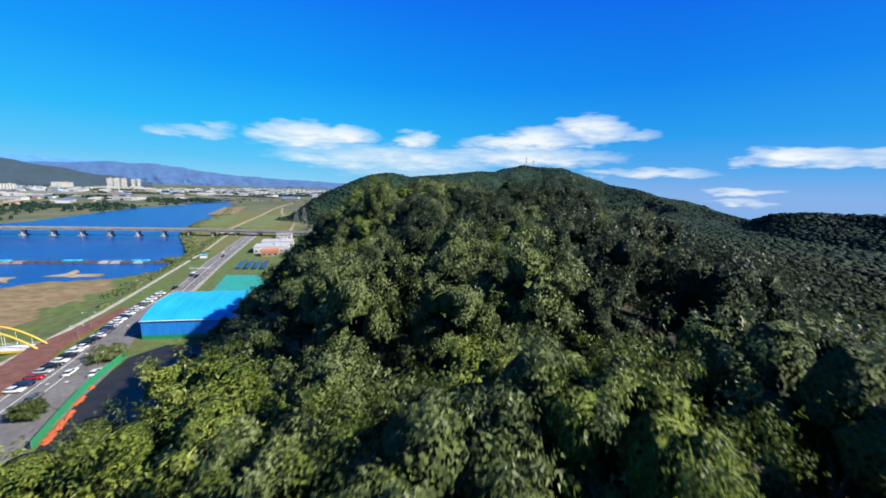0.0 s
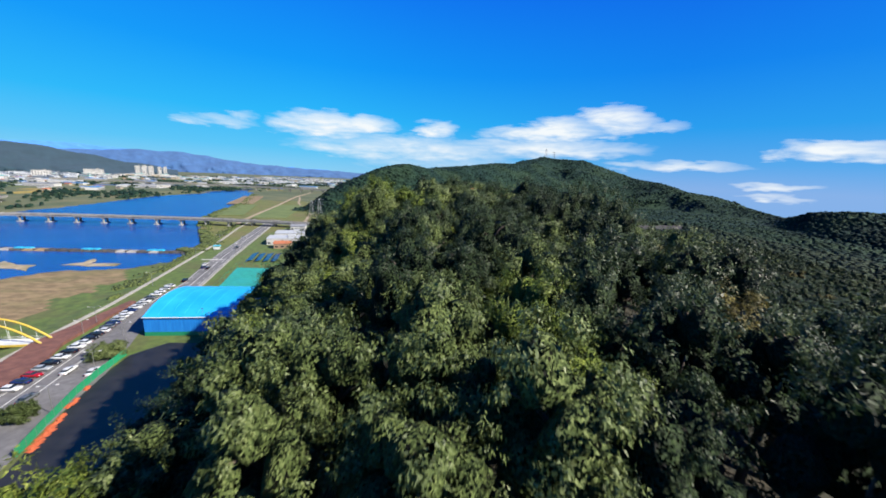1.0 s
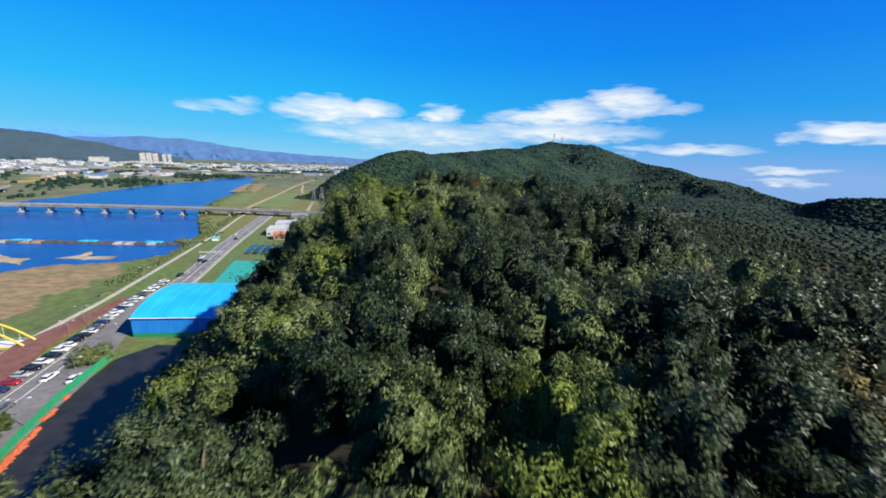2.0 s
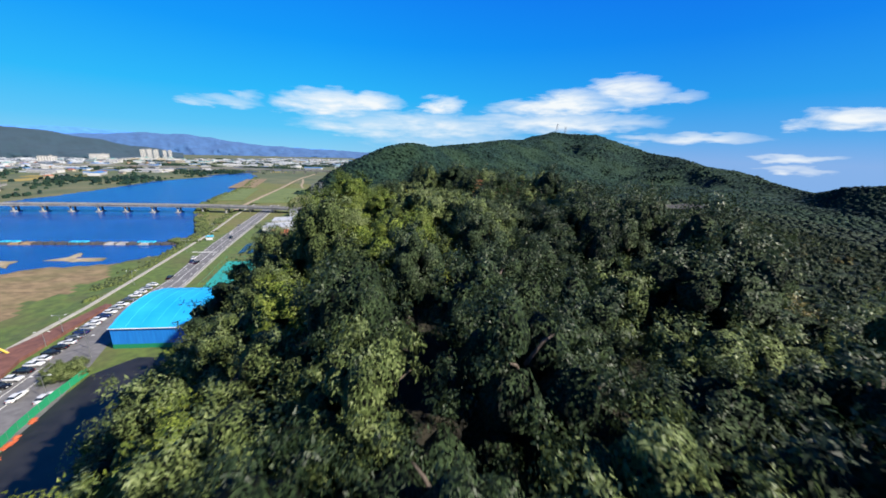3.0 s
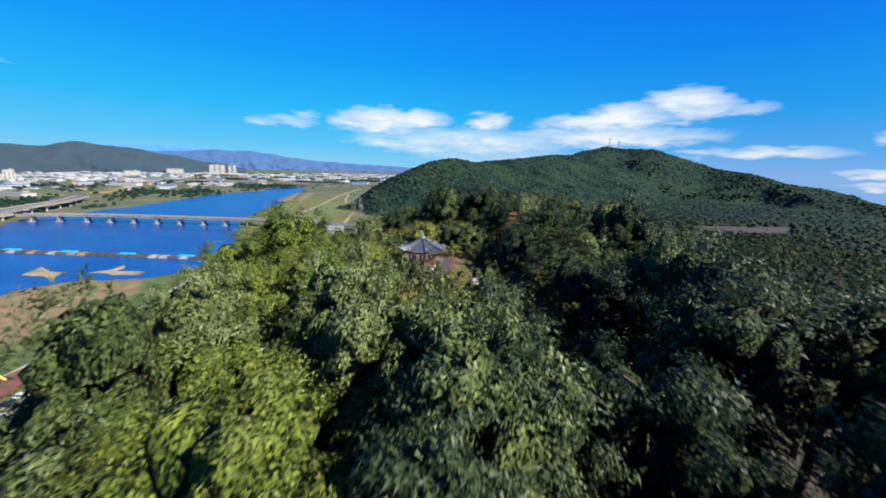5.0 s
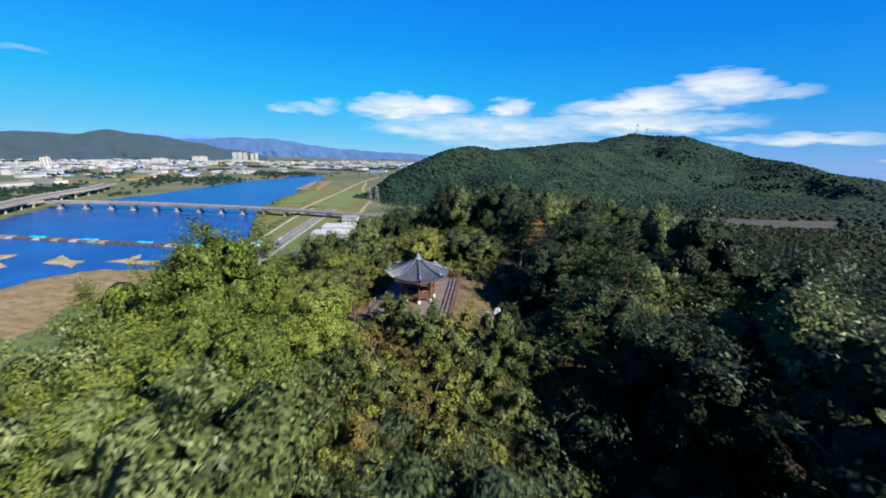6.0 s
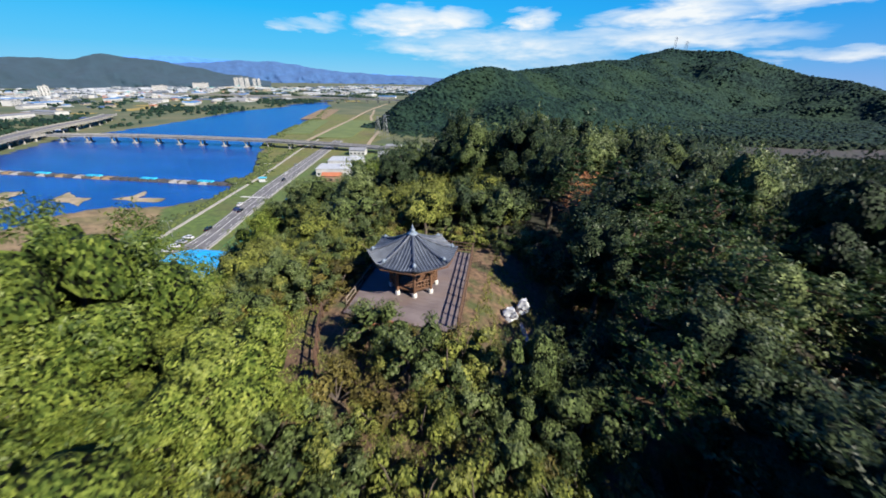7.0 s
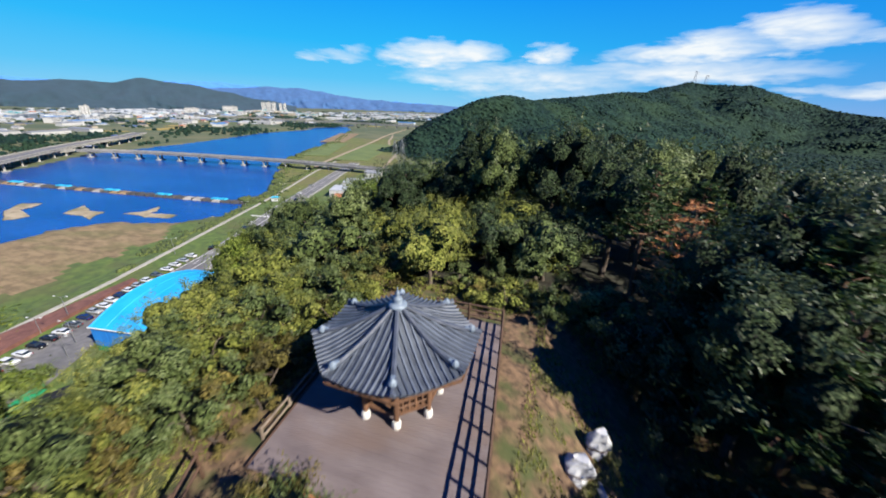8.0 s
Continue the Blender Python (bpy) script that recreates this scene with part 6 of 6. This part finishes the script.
def build_bridge(name, line, z, width, span, label, first=0.0, low=-5.0, thick=1.5, shell="concrete"):
    root = thing(name, pose(line[0][0], line[0][1], 0), label, "bridge")
    o = line[0]
    loc = [(x - o[0], y - o[1]) for x, y in line]
    L, R = offset_line(loc, -width / 2), offset_line(loc, width / 2)
    g = Geo()
    vs, fs = [], []
    for (a, b), (c, d) in zip(L, R):
        vs += [(a, b, z), (c, d, z), (c, d, z - 0.5), (c * 0.999, d, z - thick), (a, b, z - thick), (a, b, z - 0.5)]
    for i in range(len(L) - 1):
        for k in range(6):
            fs.append((i * 6 + (k + 1) % 6, i * 6 + k, i * 6 + 6 + k, i * 6 + 6 + (k + 1) % 6))
    fs += [tuple(range(6)), tuple(range(len(vs) - 6, len(vs)))[::-1]]
    g.add(vs, fs)
    part("deck", g, M[shell], root)
    g = Geo()
    A, B = offset_line(loc, -width / 2 + 0.8), offset_line(loc, width / 2 - 0.8)
    vs, fs = [], []
    for (a, b), (c, d) in zip(A, B):
        vs += [(a, b, z + 0.03), (c, d, z + 0.03)]
    fs = [(2 * i, 2 * i + 1, 2 * i + 3, 2 * i + 2) for i in range(len(A) - 1)]
    g.add(vs, fs)
    part("carriageway", g, M["asphalt"], root)
    for S in (L, R):
        g = Geo()
        vs, fs = [], []
        for p, q in zip(S, offset_line(S, 0.35)):
            vs += [(*p, z), (*q, z), (*q, z + 1.0), (*p, z + 1.0)]
        for i in range(len(S) - 1):
            for k in range(4):
                fs.append((i * 4 + k, i * 4 + (k + 1) % 4, i * 4 + 4 + (k + 1) % 4, i * 4 + 4 + k))
        fs += [(3, 2, 1, 0), tuple(range(len(vs) - 4, len(vs)))]
        g.add(vs, fs)
        part("parapet", g, M[shell], root)
    pts = resample(loc, 1.0)
    run, nxt = 0.0, first
    for a, b in zip(pts, pts[1:]):
        run += math.hypot(b[0] - a[0], b[1] - a[1])
        if run >= nxt:
            nxt += span
            rz = math.atan2(b[1] - a[1], b[0] - a[0])
            ca, sa = math.cos(rz), math.sin(rz)
            g = Geo()
            for s in (-0.28, 0.28):
                x, y = a[0] - sa * s * width, a[1] + ca * s * width
                g.tube([(x, y, low), (x, y, z - thick - 0.8)], [0.9, 0.9], 10)
            g.box((a[0], a[1], z - thick - 0.5), (1.8, width * 0.92, 1.0), rz)
            pier = part("pier", g, M[shell], root)
            g = Geo()
            g.box((a[0], a[1], -2.3), (3.8, width * 0.95, 1.5), rz)
            part("footing", g, M["concrete"], pier)


build_bridge("road_bridge", [(-493, 316), (-442, 336), (-400, 346), (-356, 355), (-310, 363), (-262, 370), (-215, 373), (-165, 374), (-100, 372)], 4.9, 9.0, 24.5,
             "long concrete road bridge on paired round piers over the river", 12.0)
build_bridge("far_bridge", [(-1120, 930), (-1000, 960), (-795, 988), (-580, 1010), (-405, 1008), (-300, 1000)], 9.0, 11.0, 33.0, "pale distant bridge across the upper river plain", 10.0, thick=2.6, shell="path")
build_bridge("elevated_road", [(-430, 180), (-437, 225), (-472, 262), (-515, 310), (-548, 352), (-585, 410), (-640, 470)], 6.6, 15.0, 26.0, "pale elevated road along the far river bank", 8.0, low=-3.0, thick=1.8, shell="path")
build_bridge("slip_road", [(-462, 180), (-470, 225), (-486, 268), (-503, 298), (-512, 318)], 4.0, 9.0, 22.0, "pale slip road joining the river bridge", 6.0, low=-4.0, thick=1.6, shell="path")


# ---- buildings ----
ROOFS = {"white": (0.46, 0.48, 0.50), "grey": (0.24, 0.25, 0.27), "blue": (0.03, 0.20, 0.50), "orange": (0.45, 0.16, 0.07), "teal": (0.03, 0.32, 0.34), "dark": (0.07, 0.08, 0.10)}
for _n, _c in ROOFS.items():
    M["roof_" + _n] = plain(_n + "_roof_sheet", _c, 0.6, scale=0.4)
WALLS = {"pale": (0.50, 0.50, 0.49), "cream": (0.40, 0.35, 0.27), "brown": (0.34, 0.22, 0.15)}
for _n, _c in WALLS.items():
    M["wall_" + _n] = plain(_n + "_render", _c, 0.85, scale=0.4)


def make_house(w, d, h, roof, wall, pitch, label, category="house", group="town buildings", rows=1):
    root = thing(category, pose(0, 0, -400), label, category, group)
    g = Geo()
    g.box((0, 0, h / 2 - 0.5), (w, d, h + 1.0))
    part("wall", g, M["wall_" + wall], root)
    g = Geo()
    if pitch:
        e, r = 0.5, pitch
        vs = [(-w / 2 - e, -d / 2 - e, h - 0.05), (w / 2 + e, -d / 2 - e, h - 0.05), (w / 2 + e, d / 2 + e, h - 0.05), (-w / 2 - e, d / 2 + e, h - 0.05), (-w / 2 - e * 0.5, 0, h + r), (w / 2 + e * 0.5, 0, h + r)]
        g.add(vs, [(0, 1, 5, 4), (2, 3, 4, 5), (1, 2, 5), (3, 0, 4), (3, 2, 1, 0)])
    else:
        g.box((0, 0, h + 0.15), (w + 0.4, d + 0.4, 0.35))
        g.box((w * 0.2, d * 0.1, h + 1.0), (w * 0.22, d * 0.3, 1.6))
    part("roof", g, M["roof_" + roof], root)
    n = max(2, int(w / 3.5))
    for k in range(rows):
        g = Geo()
        for i in range(n):
            for s in (-1, 1):
                g.box((-w / 2 + w * (i + 0.5) / n, s * (d / 2 + 0.02), 1.6 + 3.0 * k), (w / n * 0.5, 0.08, 1.3))
        tagged(part("glazing_band", g, M["glass"], root), kind="stuff")
    return root


def drop(root):
    for ob in [*root.children_recursive, root]:
        bpy.data.objects.remove(ob)


def build_town():
    rr = random.Random(17)
    kinds = [make_house(12, 9, 4.2, r, w, p, "small " + r + "-roofed house in the town across the river", rows=1)
             for r, w, p in (("orange", "cream", 1.8), ("grey", "pale", 1.6), ("blue", "pale", 1.5), ("dark", "cream", 1.6))]
    blocks = [make_house(26, 16, 9.5, r, w, 0, "pale flat-roofed town block across the river", "town_block", rows=3) for r, w in (("grey", "pale"), ("white", "cream"), ("teal", "pale"))]
    sheds = [make_house(48, 18, 6.5, r, "pale", 1.6, "long " + r + "-roofed shed on the plain across the river", "shed", rows=1) for r in ("white", "blue", "grey")]
    placed = []

    def put(pool, x, y, gap, s=(0.8, 1.25)):
        if any(math.hypot(x - a, y - b) < gap for a, b in placed):
            return
        placed.append((x, y))
        src = rr.choice(pool)
        k = rr.uniform(*s)
        copy_thing(src, pose(x, y, float(flat_ground(np.array(x), np.array(y))), 0, 0, rr.choice((10, 30, 100, 120)) + rr.uniform(-6, 6)) @ Matrix.Diagonal((k, k, rr.uniform(0.6, 1.05), 1)))

    for _ in range(420):
        f = rr.random()
        x, y = -1500 + rr.uniform(-160, 260), 480 + 1300 * f
        x += 0.25 * (y - 700)
        if len(placed) < 120:
            put(kinds + blocks, x, y, 26)
    for _ in range(260):
        x, y = rr.uniform(-1250, -760), rr.uniform(330, 1150)
        if len(placed) < 185:
            put(sheds + kinds + blocks[:1], x, y, 42)
    for _ in range(160):
        x, y = rr.uniform(-1300, -420), rr.uniform(1250, 2400)
        if len(placed) < 235:
            put(sheds + blocks, x, y, 55, (1.0, 1.7))
    for i in range(7):
        copy_thing(blocks[i % 3], pose(-1475 + 22 * i, 1490 + 20 * i, 0, 0, 0, 41 + 5 * (i % 3)) @ Matrix.Diagonal((1.3, 1.3, 1.0 + 0.2 * (i % 3), 1)))
    for k in kinds + blocks + sheds:
        drop(k)


build_town()


def far_roofs():
    """The close-built quarters too far off to count."""
    rr = random.Random(23)
    # roof tones differ at random; their bluish tint is haze put into the colour
    M["far_roofs"] = material("pale_town_roofs", (0.10, 0.13, 0.17), (0.50, 0.53, 0.57), 0.8, 0.01, 3, 0.0, by_island=1.1)
    g = Geo()
    for _ in range(1500):
        t = rr.random()
        if t < 0.62:
            y = rr.uniform(560, 1950)
            x = -1330 - 0.36 * (y - 560) + rr.gauss(0, 130)
        else:
            x, y = rr.uniform(-1350, -420), rr.uniform(1500, 2700)
        w, d, h = rr.uniform(7, 20), rr.uniform(6, 13), rr.uniform(2.5, 7.5)
        if rr.random() < 0.18:
            w, d = w * 2.6, d * 1.6
        g.box((x, y, h / 2 - 0.3), (w, d, h + 0.6), rr.choice((0.2, 0.5, 1.75, 2.1)), rr.choice((1.0, 0.85)))
    tagged(new("far_roofs", g.mesh("far_roofs", M["far_roofs"])), "close-set pale and grey roofs of the distant town", "town", kind="stuff")


far_roofs()


def apartment(x, y, w, d, h, rz, label):
    root = thing("apartment_block", pose(x, y, 0, 0, 0, rz), label, "apartment block", "white apartment towers")
    g = Geo()
    g.box((0, 0, h / 2 - 1), (w, d, h + 2))
    part("wall", g, M["wall_pale"], root)
    g = Geo()
    g.box((0, 0, h + 0.4), (w + 0.6, d + 0.6, 0.8))
    g.box((w * 0.2, 0, h + 2.2), (6, d * 0.5, 3.0))
    part("roof", g, M["concrete"], root)
    floors, cols = int(h / 3.2), max(3, int(w / 6))
    for k in range(floors):
        g = Geo()
        for i in range(cols):
            g.box((-w / 2 + w * (i + 0.5) / cols, -d / 2 - 0.05, 2.0 + 3.2 * k), (w / cols * 0.55, 0.2, 1.5))
        tagged(part("glazing_band", g, M["glass"], root), kind="stuff")


for _x, _y, _w, _h, _r in ((-1515, 1617, 20, 46, 41), (-1497, 1632, 20, 48, 41), (-1479, 1648, 20, 46, 41), (-1454, 1669, 14, 43, 41), (-1439, 1683, 14, 44, 41)):
    apartment(_x, _y, _w, 14, _h, _r, "tall white apartment tower beyond the river")
apartment(-1288, 742, 20, 13, 27, 60, "white slab block in the town across the river")
apartment(-1250, 700, 15, 12, 15, 60, "small white slab block in the town across the river")
apartment(-1500, 1400, 60, 14, 26, 50, "long pale block at the foot of the hills")
apartment(-1430, 1160, 46, 14, 20, 50, "long pale block at the town's edge")


def build_village():
    a = make_house(26, 17, 5.0, "white", "pale", 0, "white flat-roofed building beside the riverside road", "building", "village by the bridge")
    b = make_house(12, 9, 4.0, "orange", "brown", 1.6, "small house with orange roof near the road", "house", "village by the bridge")
    c = make_house(14, 10, 4.5, "grey", "pale", 1.8, "small grey-roofed house by the bridge", "house", "village by the bridge")
    d = make_house(18, 12, 4.8, "white", "pale", 1.6, "white-roofed house by the bridge", "house", "village by the bridge")
    for src, x, y, r in ((a, -150, 318, 20), (a, -143, 292, 20), (b, -136, 274, 20), (c, -163, 360, 15), (d, -128, 352, 10), (c, -112, 362, 40), (d, -95, 380, 20),
                         (c, -140, 388, 12), (b, -80, 365, 30), (c, -60, 400, 10)):
        copy_thing(src, pose(x, y, 0, 0, 0, r))
    for k in (a, b, c, d):
        drop(k)


build_village()


def shelter(x, y):
    root = thing("bus_shelter", pose(x, y, 0.05, 0, 0, 20), "small cyan-roofed shelter beside the cycle path", "shelter")
    g = Geo()
    g.box((0, 0, 2.9), (5.0, 3.4, 0.25), 0, 0.9)
    g.box((0, 0, 3.1), (4.0, 2.4, 0.3), 0, 0.6)
    part("roof", g, M["cyan_sheet"], root)
    for sx in (-2, 2):
        for sy in (-1.2, 1.2):
            g = Geo()
            g.tube([(sx, sy, -0.2), (sx, sy, 2.85)], [0.08, 0.08], 6)
            part("post", g, M["white_paint"], root)
    g = Geo()
    g.box((0, -1.2, 1.1), (3.8, 0.08, 1.7))
    part("back_wall", g, M["white_paint"], root)


shelter(-176.3, 255)


def pylon(x, y, h):
    root = thing("pylon", pose(x, y, float(ground_z(x, y))), "grey lattice power pylon at the mountain's foot", "pylon")
    base, top = 3.2, 0.7

    def at(sx, sy, t):
        w = base + (top - base) * t
        return (sx * w, sy * w, h * t)

    for sx, sy in ((-1, -1), (1, -1), (1, 1), (-1, 1)):
        g = Geo()
        g.tube([at(sx, sy, t) for t in (0, 0.5, 1)], [0.22, 0.18, 0.14], 5)
        part("leg", g, M["metal"], root)
    for i in range(8):
        t0, t1 = i / 8, (i + 1) / 8
        for a, b in (((-1, -1), (1, -1)), ((1, -1), (1, 1)), ((1, 1), (-1, 1)), ((-1, 1), (-1, -1))):
            g = Geo()
            g.tube([at(*a, t0), at(*b, t1)], [0.09, 0.09], 4)
            part("brace", g, M["metal"], root)
    for t in (0.72, 0.85, 0.97):
        g = Geo()
        g.tube([(-5.5, 0, h * t), (5.5, 0, h * t)], [0.16, 0.16], 5)
        part("cross_arm", g, M["metal"], root)


pylon(-178, 452, 26)
pylon(-196, 470, 22)
pylon(276, 1206, 26)
pylon(300, 1200, 20)


# ---- fields of the plain ----
TRACK = [(-240, 378), (-254, 417), (-276, 487), (-308, 595), (-359, 748), (-381, 828), (-420, 990)]
LOOP = [(-365, 800), (-330, 725), (-307, 669), (-257, 575), (-212, 504), (-190, 440), (-175, 400)]


def build_fields():
    rr = random.Random(31)
    tints = {"ripe_field": ((0.30, 0.22, 0.04), (0.42, 0.32, 0.07)), "green_field": ((0.07, 0.11, 0.025), (0.13, 0.17, 0.04)),
             "blue_sheeting": ((0.02, 0.05, 0.16), (0.06, 0.14, 0.34)), "pale_sheeting": ((0.42, 0.44, 0.46), (0.62, 0.63, 0.64)), "brown_field": ((0.15, 0.10, 0.05), (0.24, 0.17, 0.09))}
    for k, (a, b) in tints.items():
        M[k] = material(k, a, b, 0.9, 0.05, 6, 0.1, by_object=0.4)
    spots = []
    for _ in range(900):
        x, y = rr.uniform(-1350, -560), rr.uniform(230, 1600)
        w, d = rr.uniform(30, 90), rr.uniform(14, 34)
        if inside(np.array(x + 60), np.array(y), RIVER) or inside(np.array(x), np.array(y), RIVER) or x > -600 - 0.0 * y and y < 1000 and x > -560:
            continue
        if -760 < x and 420 < y < 900 and rr.random() < 0.7:
            continue
        if any(abs(x - a) < 62 and abs(y - b) < 30 for a, b in spots):
            continue
        spots.append((x, y))
        k = rr.choices(list(tints), (3, 4, 6, 4, 1))[0]
        g = Geo()
        g.box((0, 0, 0), (w, d, 0.5))
        ob = structure("field", g, M[k], k.replace("_", " ") + " strip on the river plain")
        ob.matrix_world = pose(x, y, float(flat_ground(np.array(x), np.array(y))) + 0.2, 0, 0, rr.choice((20, 24, 112)))
        if len(spots) >= 130:
            break
    ribbon("dirt_track", offset_line(TRACK, -2.2), offset_line(TRACK, 2.2), 0.32, M["dirt"], "pale dirt track over the flood plain", 0.6)
    ribbon("dirt_track", offset_line(LOOP, -1.8), offset_line(LOOP, 1.8), 0.30, M["dirt"], "pale dirt track at the mountain's foot", 0.6)
    for i, (x, y, w, d, k, r) in enumerate(((-262, 520, 40, 180, "green_field", 17), (-420, 690, 40, 190, "brown_field", 24), (-330, 520, 34, 150, "green_field", 24))):
        g = Geo()
        g.box((0, 0, 0), (w, d, 0.5))
        ob = structure("field", g, M[k], "grassy strip of the flood plain")
        ob.matrix_world = pose(x, y, float(flat_ground(np.array(x), np.array(y))) + 0.15 + 0.12 * i, 0, 0, r)


build_fields()


# ---- hills with haze in their colour ----
def backdrop_hill(name, crest, mat, label, deep=500.0, seed=1):
    """A long hill: crest of (x, y, z) with a rough face towards the river."""
    g = Geo()
    pts = []
    for (x0, y0, z0), (x1, y1, z1) in zip(crest, crest[1:]):
        for i in range(24):
            f = i / 24
            pts.append((x0 + (x1 - x0) * f, y0 + (y1 - y0) * f, z0 + (z1 - z0) * (3 * f * f - 2 * f ** 3)))
    pts.append(crest[-1])
    vs, fs = [], []
    rows = 12
    for k in range(rows):
        t = k / (rows - 1)
        for i, (x, y, z) in enumerate(pts):
            v = Vector((x, y)).normalized()
            n = noise.fractal(Vector((x / 160, y / 160, seed + t * 1.5)), 1.0, 2.0, 5)
            zz = (z + 9 * n * (t < 0.01) + 16 * n * (t > 0.01) * (1 - t)) * (1 - t) ** 1.3 - 6 * (t > 0.99)
            back = deep * t * (1 + 0.45 * n)
            vs.append((x - v.x * back, y - v.y * back, zz))
    m = len(pts)
    for k in range(rows - 1):
        for i in range(m - 1):
            fs.append((k * m + i, k * m + i + 1, (k + 1) * m + i + 1, (k + 1) * m + i))
    g.add(vs, fs)
    structure(name, g, mat, label, True)


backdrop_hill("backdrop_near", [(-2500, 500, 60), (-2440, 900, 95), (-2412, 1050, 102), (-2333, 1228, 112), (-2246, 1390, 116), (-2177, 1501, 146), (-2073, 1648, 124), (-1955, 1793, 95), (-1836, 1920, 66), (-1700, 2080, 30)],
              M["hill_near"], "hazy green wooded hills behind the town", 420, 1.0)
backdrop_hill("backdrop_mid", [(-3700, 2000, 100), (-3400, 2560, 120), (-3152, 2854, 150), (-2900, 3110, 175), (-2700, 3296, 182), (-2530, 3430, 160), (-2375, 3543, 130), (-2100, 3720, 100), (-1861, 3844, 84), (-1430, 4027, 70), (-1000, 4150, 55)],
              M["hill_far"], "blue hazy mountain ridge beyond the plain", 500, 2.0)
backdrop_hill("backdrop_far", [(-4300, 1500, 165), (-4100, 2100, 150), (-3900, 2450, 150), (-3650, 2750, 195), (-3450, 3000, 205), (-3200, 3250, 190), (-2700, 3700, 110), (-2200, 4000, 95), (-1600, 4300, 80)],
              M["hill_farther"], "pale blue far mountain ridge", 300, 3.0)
